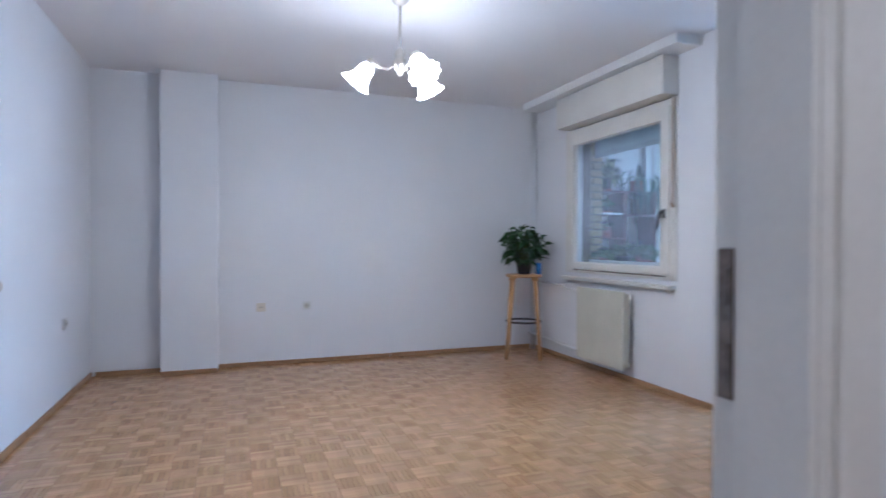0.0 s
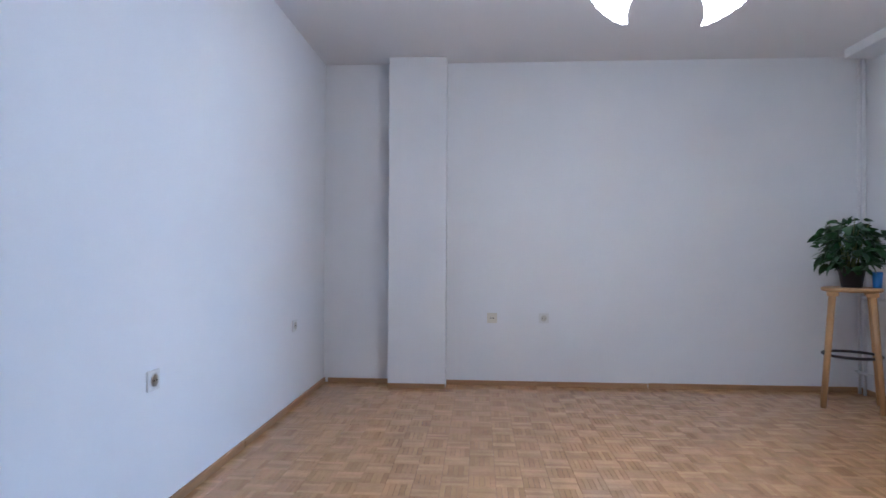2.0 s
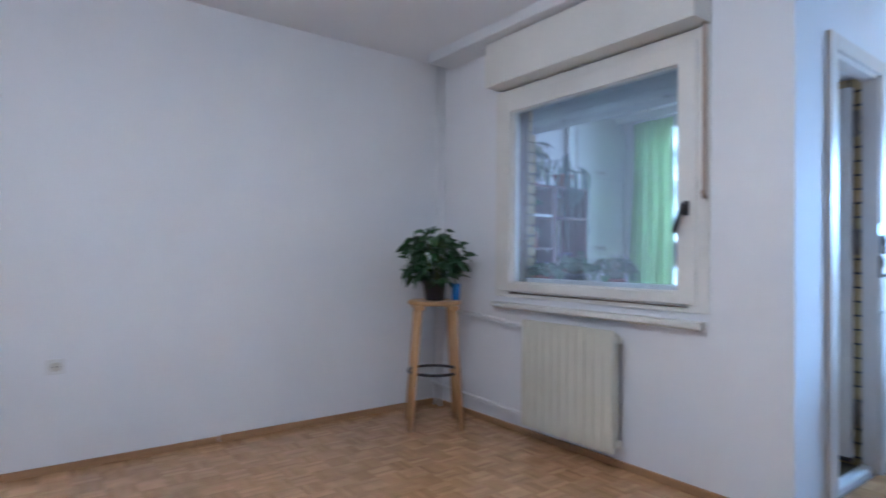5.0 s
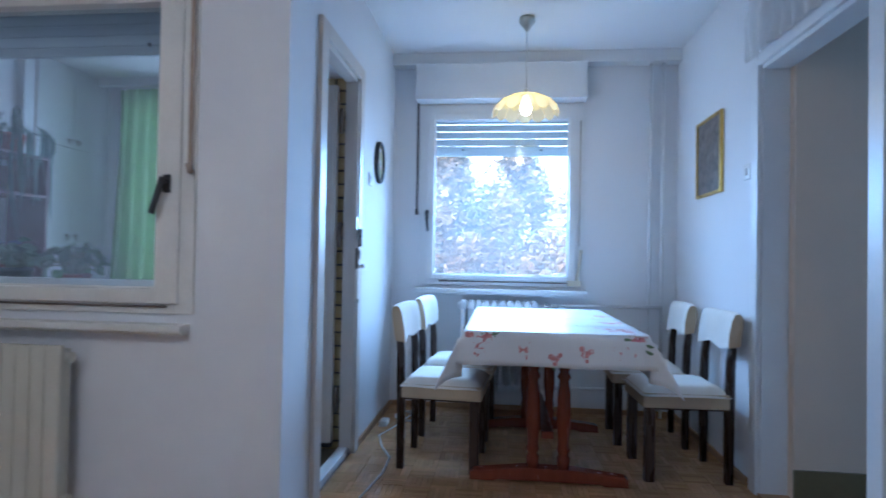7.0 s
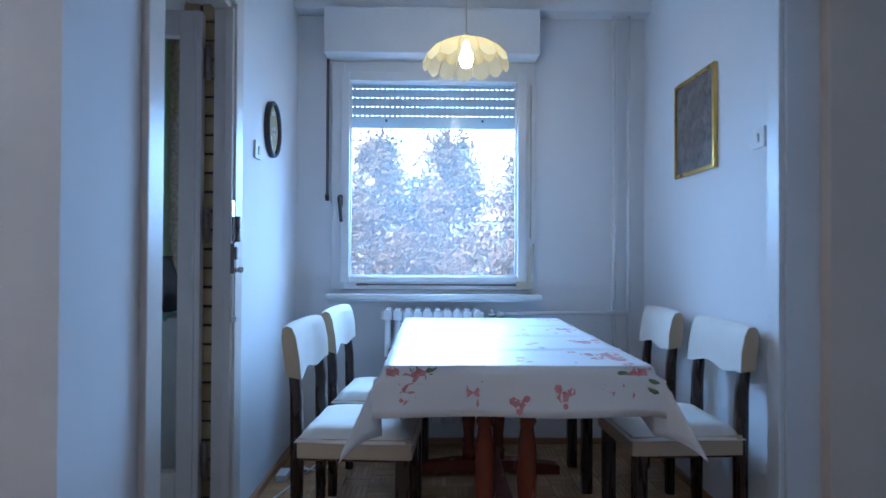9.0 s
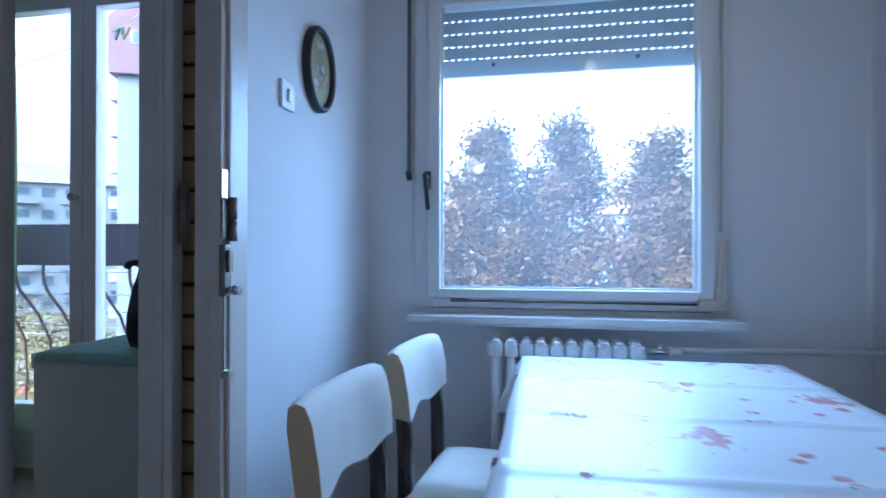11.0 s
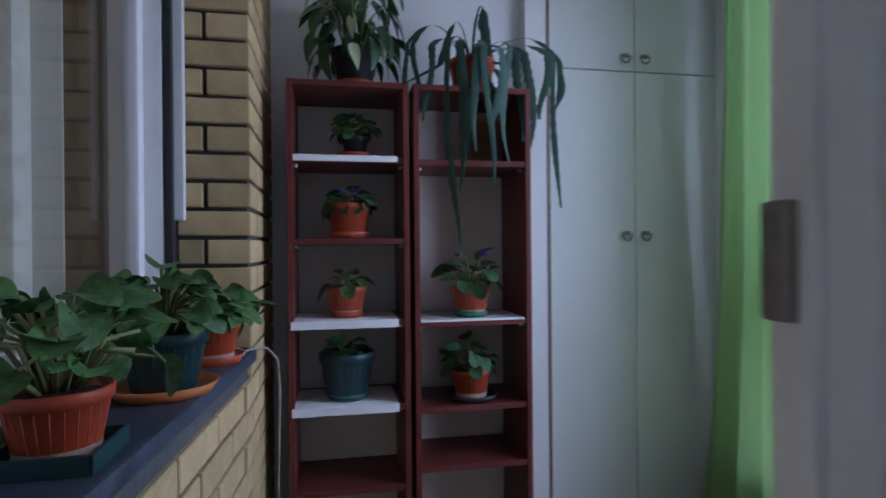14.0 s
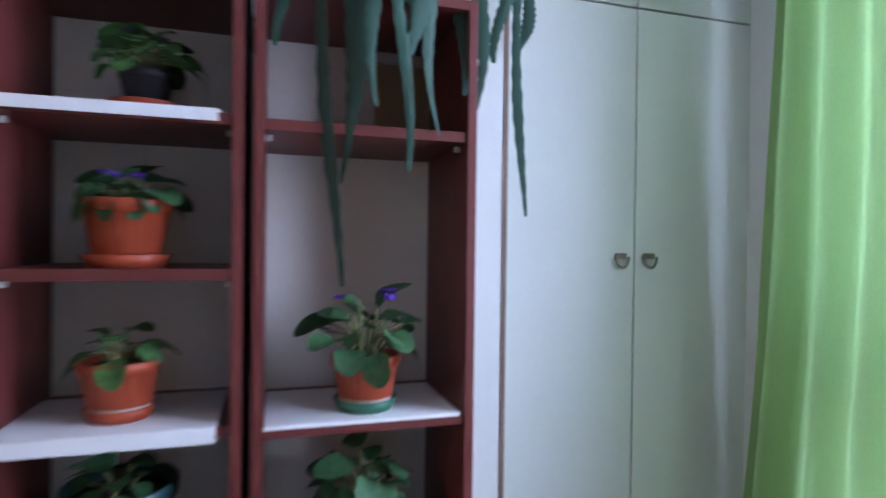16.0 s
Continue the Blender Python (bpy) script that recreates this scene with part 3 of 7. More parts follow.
# ---------------------------------------------------------------- windows
def window(name, at, x0, x1, z0, z1, gx0, gx1, gz0, gz1, ma, label, box_z, box_x, box_front, sill_x, sill_z, sill_front, shut_z, shut_x, shut_y, strap_x, strap_z, handle_x, dots, frame_ma):
    """A tilt window in a wall that faces -y: casing, sash, pane, handle, sill, shutter box, shutter and strap."""
    w = thing(name, at, label, "window")
    w["kind"] = "structure"
    fb = bmesh.new()
    ring_frame(fb, x0, x1, z0, z1, 0.075, -0.018, 0.12)
    part("window_frame", fb, frame_ma, w)
    sb = bmesh.new()
    sw = gx0 - x0 - 0.055
    ring_frame(sb, x0 + 0.055, x1 - 0.055, z0 + 0.04, z1 - 0.055, sw, -0.034, 0.055, 0.006, gz0 - z0 - 0.04)
    sash = part("sash", sb, frame_ma, w)
    gb = B(((x0 + 0.055 + sw - 0.01, 0.012, gz0 - 0.01), (x1 - 0.055 - sw + 0.01, 0.018, gz1 + 0.01)))
    pane = part("pane", gb, M_GLASSD if dots else M_GLASSH, w, "clear glass pane")
    pane.visible_shadow = False
    bead = bmesh.new()
    ring_frame(bead, gx0 - 0.004, gx1 + 0.004, gz0 - 0.004, gz1 + 0.004, 0.012, 0.0, 0.012, 0.002)
    part("glazing_bead", bead, frame_ma, w)
    hb = bmesh.new()
    hz = handle_x[1]
    box(hb, (handle_x[0] - 0.014, -0.045, hz - 0.035), (handle_x[0] + 0.014, -0.034, hz + 0.035), 0.003)
    rod(hb, (handle_x[0], -0.045, hz + 0.01), (handle_x[0], -0.075, hz + 0.01), 0.009)
    box(hb, (handle_x[0] - 0.010, -0.086, hz - 0.125), (handle_x[0] + 0.010, -0.068, hz + 0.022), 0.005, pose(handle_x[0], 0, hz) @ pose(0, 0, 0, 0, handle_x[2], 0) @ pose(-handle_x[0], 0, -hz))
    part("window_handle", hb, M_BLACK, w, "dark brown window handle")
    vb = bmesh.new()
    zb = z0 + 0.028
    rod(vb, (x0 + 0.16, -0.026, zb), (x1 - 0.10, -0.026, zb), 0.004, seg=8)
    box(vb, (x0 + 0.15, -0.03, zb - 0.006), (x0 + 0.22, -0.018, zb + 0.007), 0.002)
    part("tilt_rod", vb, M_RUST, w, "steel tilt rod under the sash")
    if dots:
        lb = bmesh.new()
        box(lb, (x1 - 0.115, -0.05, zb - 0.02), (x1 - 0.02, -0.03, zb + 0.02), 0.004)
        box(lb, (x1 - 0.055, -0.048, zb), (x1 - 0.035, -0.032, zb + 0.24), 0.004, pose(x1, 0, zb) @ pose(0, 0, 0, 0, 6, 0) @ pose(-x1, 0, -zb))
        part("tilt_lever", lb, M_BEIGE, w, "worn brass coloured tilt lever")
        rb = bmesh.new()
        rod(rb, (x1 - 0.03, -0.024, z0 + 0.3), (x1 - 0.03, -0.024, z1 - 0.12), 0.004, seg=8)
        part("side_rod", rb, M_STEEL, w)
    part("window_sill", B(((sill_x[0], sill_front, sill_z - 0.028), (sill_x[1], 0.0, sill_z)), ((sill_x[0] + 0.01, sill_front + 0.03, sill_z - 0.042), (sill_x[1] - 0.01, 0.0, sill_z - 0.028)), bevel=0.006), frame_ma, w, "painted window sill")
    part("shutter_box", B(((box_x[0], box_front, box_z[0]), (box_x[1], 0.0, box_z[1])), bevel=0.005), ma, w, "white painted roller shutter box")
    st = bmesh.new()
    box(st, (strap_x - 0.008, -0.04, strap_z - 0.015), (strap_x + 0.008, -0.036, box_z[0]), 0)
    part("shutter_strap", st, M_STRAP if dots else M_STRAPB, w, "roller shutter pull strap")
    wb = bmesh.new()
    rod(wb, (strap_x, -0.05, strap_z), (strap_x, -0.03, strap_z - 0.03), 0.012)
    part("strap_guide", wb, M_BLACK if dots else M_STRAPB, w)
    z = shut_z[1]
    hgt = 0.05
    while z > shut_z[0] + 0.075:
        sl = bmesh.new()
        gap = 0.006 if dots else 0.0
        box(sl, (shut_x[0], shut_y, z - hgt + 0.003), (shut_x[1], shut_y + 0.012, z), 0.005)
        part("shutter_slat", sl, M_SHUT if dots else M_SHUTL, w)
        k = bmesh.new()
        # joint web between two slats, pierced by short light slots
        pitch, web = (0.031, 0.015) if dots else (0.026, 0.0258)
        for j in range(int((shut_x[1] - shut_x[0]) / pitch)):
            xx = shut_x[0] + j * pitch
            box(k, (xx, shut_y + 0.004, z - hgt - gap - 0.003), (xx + web, shut_y + 0.007, z - hgt + 0.007))
        part("slat_joint", k, M_SHUT, w)
        z -= hgt + gap
    part("shutter_end_bar", B(((shut_x[0], shut_y - 0.004, shut_z[0]), (shut_x[1], shut_y + 0.016, z - 0.001)), bevel=0.004), M_SHUT, w)
    for q in (0.22, 0.78):
        eb = bmesh.new()
        xx = shut_x[0] + q * (shut_x[1] - shut_x[0])
        rod(eb, (xx, shut_y - 0.012, shut_z[0] + 0.045), (xx, shut_y - 0.003, shut_z[0] + 0.045), 0.008)
        part("stop_screw", eb, M_BLACK, w)
    return w


window("window_1", (0, 0, 0), -1.84, -0.36, 0.862, 2.225, -1.69, -0.51, 0.957, 2.13, M_CREAMW, "cream painted tilt window with its roller shutter raised",
       (2.235, 2.52), (-1.81, -0.36), -0.15, (-1.824, -0.375), 0.825, -0.075, (1.98, 2.22), (-1.78, -0.46), 0.27, -0.372, 1.44, (-0.462, 1.365, 18), False, M_CREAMW)
window("window_2", (0, YD, 0), 0.205, 1.405, 0.905, 2.235, 0.312, 1.293, 0.982, 2.137, M_PAINT, "white tilt window with its roller shutter partly lowered",
       (2.25, 2.507), (0.18, 1.403), -0.155, (0.195, 1.43), 0.882, -0.12, (1.893, 2.19), (0.275, 1.34), 0.17, 0.185, 1.455, (0.262, 1.42, -6), True, M_PAINT)
window("window_3", (0, YD, 0), 2.57, 3.36, 0.955, 2.235, 2.68, 3.25, 1.03, 2.137, M_PAINT, "white kitchen window seen through the doorway",
       (2.25, 2.507), (2.55, 3.38), -0.155, (2.56, 3.38), 0.935, -0.12, (2.0, 2.19), (2.64, 3.29), 0.17, 2.55, 1.53, (2.63, 1.5, -6), True, M_PAINT)

# outer casement of the loggia window, set in the brick reveal
oc = tagged(thing("window_4", (0, 0, 0), "white outer casement of the box window in a brick reveal", "window"), kind="structure")
bm = bmesh.new()
ring_frame(bm, -1.955, -0.33, 0.90, 2.24, 0.04, 0.215, 0.29, 0.006)
part("window_frame", bm, M_PAINT, oc)
bm = bmesh.new()
ring_frame(bm, -1.918, -0.367, 0.935, 2.205, 0.045, 0.20, 0.245, 0.008)
part("sash", bm, M_PAINT, oc)
pn = part("pane", B(((-1.875, 0.22, 0.975), (-0.41, 0.225, 2.165))), M_GLASSR, oc, "clear glass pane")
pn.visible_shadow = False
part("shutter_guide", B(((-1.952, 0.292, 0.90), (-1.915, 0.312, 2.3)), bevel=0.004), M_BLACK, oc, "black roller shutter guide")
part("guide_cover", B(((-1.962, 0.300, 1.25), (-1.935, 0.335, 2.3)), bevel=0.003), M_PAINT, oc, "white guide cover strip")
# boards added behind the pane so no white wall shows through
part("brown_cover_board", B(((-1.872, 0.1985, 0.90), (-1.765, 0.2135, 2.21)), ((-0.445, 0.1985, 0.90), (-0.412, 0.2135, 2.21))), M_LININGB, oc, "brown board added over the wall edge behind the pane")
# lining in the same brown keeps the view through the glass dim
part("lining", B(((-1.80, 0.075, 0.862), (-1.77, 0.198, 2.24)), ((-0.44, 0.12, 0.862), (-0.41, 0.198, 2.24)), ((-1.77, 0.075, 0.862), (-0.44, 0.198, 0.90)), ((-1.77, 0.075, 2.21), (-0.44, 0.198, 2.24))), M_LININGB, oc)
# the outer face under the window runs slightly askew to the room
SKEW = Matrix.Translation((-1.965, 0.5, 0)) @ Matrix.Rotation(radians(-4.0), 4, "Z") @ Matrix.Translation((1.965, -0.5, 0))
sill_bm = bmesh.new()
box(sill_bm, (-1.99, 0.30, 0.862), (-0.34, 0.510, 0.895), 0.008, SKEW)
structure("trim_stone_sill", sill_bm, M_SLATE, "dark grey stone outer window sill", "window sill")

# ---------------------------------------------------------------- loggia door: casing, lining, outward glazed leaf
ld = tagged(thing("door_1", (0, 0, 0), "open white glazed loggia door with old hinges", "door"), kind="structure")
part("casing", B(((0.0, 0.33, 0.0), (0.022, 0.42, 2.17)), ((0.0, 1.02, 0.0), (0.022, 1.10, 2.17)), ((0.0, 0.42, 2.10), (0.0218, 1.02, 2.17)), bevel=0.005), M_AGEDSHADE, ld)
part("lining", B(((-0.069, 0.38, 0.0), (-0.001, 0.42, 2.12)), ((-0.069, 1.02, 0.0), (-0.001, 1.05, 2.12)), ((-0.0685, 0.42, 2.08), (-0.0015, 1.02, 2.12)), bevel=0.004), M_AGEDSHADE, ld)
part("rebate_strip", B(((-0.02, 1.0, 0.035), (0.012, 1.02, 2.08)), ((-0.02, 0.42, 0.035), (0.012, 0.435, 2.08)), bevel=0.004), M_AGEDSHADE, ld)


def old_hinge(z, y, x):
    bm = bmesh.new()
    rod(bm, (x, y, z), (x, y, z + 0.05), 0.011)
    rod(bm, (x, y, z - 0.006), (x, y, z), 0.008)
    rod(bm, (x, y, z - 0.05), (x, y, z - 0.006), 0.011)
    box(bm, (x - 0.010, y - 0.034, z - 0.045), (x - 0.004, y, z + 0.045), 0.002)
    part("hinge", bm, M_RUST, ld, "worn steel hinge")


old_hinge(1.205, 1.014, 0.032)
bm = bmesh.new()
box(bm, (0.013, 0.992, 1.250), (0.019, 1.016, 1.318), 0.002)
rod(bm, (0.0195, 1.004, 1.306), (0.0205, 1.004, 1.306), 0.004, seg=8)
part("strike_plate", bm, M_CHROME, ld, "bright chrome striker plate")
bm = bmesh.new()
box(bm, (0.012, 0.990, 1.03), (0.028, 1.018, 1.148), 0.004)
box(bm, (0.028, 0.996, 1.085), (0.036, 1.012, 1.135), 0.002)
lc = part("latch_case", bm, M_RUST, ld, "worn steel latch")
bm = bmesh.new()
rod(bm, (0.028, 1.0, 1.045), (0.046, 1.0, 1.045), 0.008)
rod(bm, (0.046, 1.0, 1.045), (0.058, 1.0, 1.045), 0.013, 0.011)
part("latch_knob", bm, M_CHROME, lc, "bright steel latch knob")
bm = bmesh.new()
box(bm, (0.013, 1.004, 0.86), (0.018, 1.013, 1.03), 0.001)
box(bm, (0.013, 0.999, 0.842), (0.034, 1.018, 0.862), 0.002)
part("bolt_rod", bm, M_STEEL, ld, "steel espagnolette rod")

# the leaf stands open across the loggia, hinged on the brick reveal
leaf = thing("loggia_door_leaf", (-0.108, 1.015, 0.0), "open white glazed door leaf with a brass handle", "door", turn=183.5)
bm = bmesh.new()
LW, LT, LB = 0.505, 2.06, 0.06
box(bm, (0, -0.022, LB), (0.085, 0.022, LT), 0.006)
box(bm, (LW - 0.062, -0.022, LB), (LW, 0.022, LT), 0.006)
box(bm, (0.085, -0.021, LB), (LW - 0.062, 0.021, LB + 0.20), 0.006)
box(bm, (0.085, -0.021, LT - 0.10), (LW - 0.062, 0.021, LT), 0.006)
part("leaf_frame", bm, M_AGEDSHADE, leaf)
bm = bmesh.new()
for x in (0.02, LW - 0.035):
    box(bm, (x, -0.029, LB), (x + 0.014, -0.021, LT), 0.003)
    box(bm, (x, 0.021, LB), (x + 0.014, 0.029, LT), 0.003)
part("moulding", bm, M_AGEDSHADE, leaf)
pn = part("pane", B(((0.083, -0.003, LB + 0.198), (LW - 0.060, 0.003, LT - 0.098))), M_GLASS, leaf, "clear glass pane")
pn.visible_shadow = False
for s in (-1, 1):
    bm = bmesh.new()
    rod(bm, (LW - 0.016, s * 0.022, 1.165), (LW - 0.016, s * 0.028, 1.165), 0.008)
    box(bm, (LW - 0.026, s * 0.030 - 0.005, 1.13), (LW - 0.006, s * 0.030 + 0.005, 1.195), 0.005)
    part("door_handle", bm, M_RUST, leaf, "worn bronze coloured door handle")
for z in (0.30, 1.22, 1.86):
    bm = bmesh.new()
    rod(bm, (-0.022, 0.012, z - 0.07), (-0.022, 0.012, z + 0.07), 0.011)
    box(bm, (-0.036, 0.008, z - 0.06), (-0.006, 0.012, z + 0.06), 0.002)
    part("hinge", bm, M_RUST, leaf, "worn steel hinge")
part("weather_bar", B(((0.0, -0.03, 0.037), (LW, 0.03, 0.06)), bevel=0.006), M_BLACK, leaf, "black rubber weather bar")

# ---------------------------------------------------------------- entrance door
ed = tagged(thing("door_2", (0, 0, 0), "white painted entrance door frame with steel striker plates", "door frame"), kind="structure")
part("lining", B(((XE - 0.012, -2.37, 0), (XE + 0.162, -2.342, 2.05)), ((XE - 0.012, -3.398, 0), (XE + 0.162, -3.37, 2.05)), ((XE - 0.0115, -3.37, 2.02), (XE + 0.1615, -2.37, 2.048)), bevel=0.004), M_CREAMW, ed)
part("casing", B(((XE - 0.022, -2.341, 0), (XE - 0.001, -2.26, 2.12)), ((XE + 0.151, -2.341, 0), (XE + 0.172, -2.26, 2.12)), ((XE - 0.022, -3.48, 0), (XE - 0.001, -3.399, 2.12)), ((XE + 0.151, -3.48, 0), (XE + 0.172, -3.399, 2.12)), ((XE - 0.0215, -3.398, 2.05), (XE - 0.001, -2.342, 2.12)), ((XE + 0.151, -3.398, 2.05), (XE + 0.1715, -2.342, 2.12)), bevel=0.006), M_CREAMW, ed)
part("rebate_strip", B(((XE + 0.045, -2.385, 0), (XE + 0.16, -2.371, 2.019)), bevel=0.004), M_CREAMW, ed)
bm = bmesh.new()
box(bm, (XE + 0.0, -2.374, 0.90), (XE + 0.028, -2.3705, 1.13), 0.001)
box(bm, (XE + 0.006, -2.377, 1.045), (XE + 0.022, -2.373, 1.10), 0.001)
box(bm, (XE + 0.006, -2.377, 0.925), (XE + 0.022, -2.373, 0.985), 0.001)
part("strike_plate", bm, M_RUST, ed, "steel striker plate")
el = thing("entrance_door_leaf", (XE - 0.015, -3.365, 0.0), "open flush white door leaf with a nickel lever handle", "door", turn=198.8)
part("leaf_panel", B(((0, -0.02, 0.008), (0.785, 0.02, 2.01)), bevel=0.003), M_PAINT, el)
for s in (-1,):
    bm = bmesh.new()
    box(bm, (0.735, s * 0.024 - 0.005, 0.885), (0.775, s * 0.024 + 0.005, 1.125), 0.004)
    hp = part("handle_plate", bm, M_STEEL, el, "satin nickel long handle plate")
    bm = bmesh.new()
    rod(bm, (0.755, s * 0.026, 1.045), (0.755, s * 0.062, 1.045), 0.011)
    tube(bm, [(0.762, s * 0.062, 1.045), (0.72, s * 0.064, 1.046), (0.68, s * 0.062, 1.045), (0.645, s * 0.055, 1.038)], [0.012, 0.014, 0.014, 0.011], 12)
    part("lever", bm, M_STEEL, hp, "satin nickel lever")
    bm = bmesh.new()
    box(bm, (0.752, s * 0.031 - 0.001, 0.925), (0.758, s * 0.031 + 0.001, 0.95))
    part("keyhole", bm, M_DARK, hp)

# ---------------------------------------------------------------- kitchen doorway casing
kd = tagged(thing("door_3", (0, 0, 0), "white glossy casing of the kitchen doorway without a door", "door frame"), kind="structure")
part("casing", B(((XR - 0.022, 0.76, 0), (XR - 0.001, 0.835, 2.11)), ((XR - 0.022, -0.15, 0), (XR - 0.001, -0.07, 2.11)), ((XR - 0.0215, -0.07, 2.05), (XR - 0.001, 0.76, 2.11)), bevel=0.005), M_PAINT, kd)
part("lining", B(((XR - 0.001, 0.75, 0), (XR + 0.122, 0.79, 2.07)), ((XR - 0.001, -0.10, 0), (XR + 0.122, -0.06, 2.07)), ((XR - 0.001, -0.06, 2.03), (XR + 0.121, 0.75, 2.07)), bevel=0.004), M_PAINT, kd)

# ---------------------------------------------------------------- loggia glazing, rail and lines
lg = tagged(thing("window_5", (0, 0, 0), "white framed loggia glazing of two tall sashes", "window"), kind="structure")
part("window_frame", B(((-2.40, LY - 0.03, 0.0), (-2.33, LY + 0.06, LC)), ((-0.98, LY - 0.03, 0), (-0.93, LY + 0.06, LC)), ((-2.33, LY - 0.03, 0), (-0.98, LY + 0.06, 0.20)), ((-2.33, LY - 0.03, 2.44), (-0.98, LY + 0.06, LC)), bevel=0.005), M_PAINT, lg)
for k, (a, b) in enumerate(((-2.33, -1.575), (-1.571, -0.98))):
    bm = bmesh.new()
    ring_frame(bm, a, b, 0.20, 2.44, 0.075, LY - 0.045, LY + 0.02, 0.006, 0.14)
    part("sash", bm, M_PAINT, lg)
    pn = part("pane", B(((a + 0.073, LY - 0.01, 0.335), (b - 0.073, LY - 0.005, 2.37))), M_GLASSL, lg, "clear glass pane")
    pn.visible_shadow = False
bm = bmesh.new()
rod(bm, (-1.61, LY - 0.045, 1.40), (-1.61, LY - 0.075, 1.40), 0.016)
rod(bm, (-1.61, LY - 0.075, 1.40), (-1.61, LY - 0.085, 1.40), 0.019)
part("knob", bm, M_STEEL, lg, "round steel window knob")

rail = thing("balcony_railing", (0, 0, -0.2), "brown balcony railing with bellied wrought iron bars", "railing")
part("rail_panel", B(((-4.6, 2.78, 1.24), (-0.06, 2.81, 1.49)), bevel=0.004), M_PANEL, rail, "dark brown solid railing panel")
for k in range(23):
    x = -4.5 + k * 0.2
    bm = bmesh.new()
    tube(bm, [(x, 2.80, 1.24), (x, 2.80, 1.16), (x, 2.83, 1.08), (x, 2.96, 0.92), (x, 3.05, 0.74), (x, 3.07, 0.5), (x, 3.05, 0.2)], 0.009, 6)
    part("iron_bar", bm, M_IRON, rail)
part("bottom_rail", B(((-4.6, 3.03, 0.18), (-0.06, 3.07, 0.215))), M_IRON, rail)
part("balcony_slab", B(((-4.6, LY + 0.06, 0.05), (-0.06, 3.2, 0.19))), M_FACADE2, rail, "grey concrete balcony slab")
lines = thing("clothes_lines", (0, 0, 0), "sagging white clothes lines outside the glazing", "clothes line")
for j, (y, z, dip) in enumerate(((2.98, 0.80, 0.06), (3.02, 0.70, 0.05), (2.98, 1.02, 0.03), (2.95, 0.92, 0.07), (3.05, 0.62, 0.04))):
    bm = bmesh.new()
    tube(bm, [(-4.4 + 4.6 * t / 12, y + 0.02 * math.sin(t), z - dip * 4 * (t / 12) * (1 - t / 12)) for t in range(13)], 0.0028, 5)
    part("cord", bm, M_WIRE, lines)
bm = bmesh.new()
tube(bm, [(-4.4, 2.9, 2.10), (-3.2, 2.9, 2.20), (-2.36, 2.9, 2.36), (-1.83, 2.9, 2.507), (-1.6, 2.9, 2.66), (-1.3, 2.9, 2.95)], 0.0028, 5)
part("cord", bm, M_WIRE, lines)
pegs = thing("clothes_pegs", (-1.87, 2.9, 2.49), "green and wooden clothes pegs clipped on a line", "clothes peg")
for j, (x, a, ma) in enumerate(((0, 12, M_GREENP), (0.03, -16, M_GREENP), (0.07, 22, M_PINE))):
    bm = bmesh.new()
    box(bm, (x - 0.006, -0.008, -0.06), (x + 0.001, 0.008, 0.02), 0.002, pose(x, 0, 0, 0, a, 0) @ pose(-x, 0, 0))
    box(bm, (x + 0.002, -0.008, -0.06), (x + 0.009, 0.008, 0.02), 0.002, pose(x, 0, 0, 0, a + 8, 0) @ pose(-x, 0, 0))
    part("peg", bm, ma, pegs)


# ---------------------------------------------------------------- curtains
def curtain(name, x0, x1, y, z0, z1, folds, label, flare=0.0, ma=M_CURT, deep=0.035):
    th = thing(name, ((x0 + x1) / 2, y, z0), label, "curtain")
    half = (x1 - x0) / 2
    bm = bmesh.new()
    nx, nz, rows = folds * 10, 26, []
    for i in range(nz + 1):
        t = i / nz
        row = []
        for j in range(nx + 1):
            u = j / nx
            x = -half + 2 * half * u - flare * (1 - t) ** 2 * (1 - u)
            d = deep * math.sin(2 * math.pi * folds * u + 0.6 * math.sin(3 * t)) * (0.55 + 0.45 * (1 - t)) + 0.02 * noise.noise(Vector((u * 5, t * 2, 3.1)))
            row.append(bm.verts.new((x + 0.012 * noise.noise(Vector((u * 4, t * 3, 1))), d, (z1 - z0) * t)))
        rows.append(row)
    for r0, r1 in zip(rows, rows[1:]):
        for j in range(nx):
            f = bm.faces.new((r0[j], r0[j + 1], r1[j + 1], r1[j]))
            f.smooth = True
    part("drape", bm, ma, th)
    for j in range(folds):
        bm = bmesh.new()
        x = -half + 2 * half * (j + 0.5) / folds
        rod(bm, (x, 0, z1 - z0 - 0.01), (x, 0, z1 - z0 + 0.03), 0.006, seg=6)
        part("glider", bm, M_PLASTIC, th)
    return th


curtain("curtain", -2.325, -1.90, 2.24, 0.06, 2.44, 4, "light green floor-length curtain drawn to one side", 0.15)
curtain("curtain", -0.905, -0.80, 2.22, 0.06, 2.44, 2, "light green narrow curtain beside the pebbledash pier")
structure("trim_curtain_rail", B(((-2.48, 2.18, 2.455), (-0.45, 2.23, LC)), bevel=0.004), M_PAINT, "white ceiling curtain rail", "curtain rail")
val = curtain("lace_valance", 0.0, 0.92, 0.0, 0.0, 0.30, 9, "white lace valance above the kitchen doorway", 0.0, M_LACE, 0.012)
val.matrix_basis = pose(XR - 0.05, 0.38, 2.09, 0, 0, 90)

# ---------------------------------------------------------------- living room things


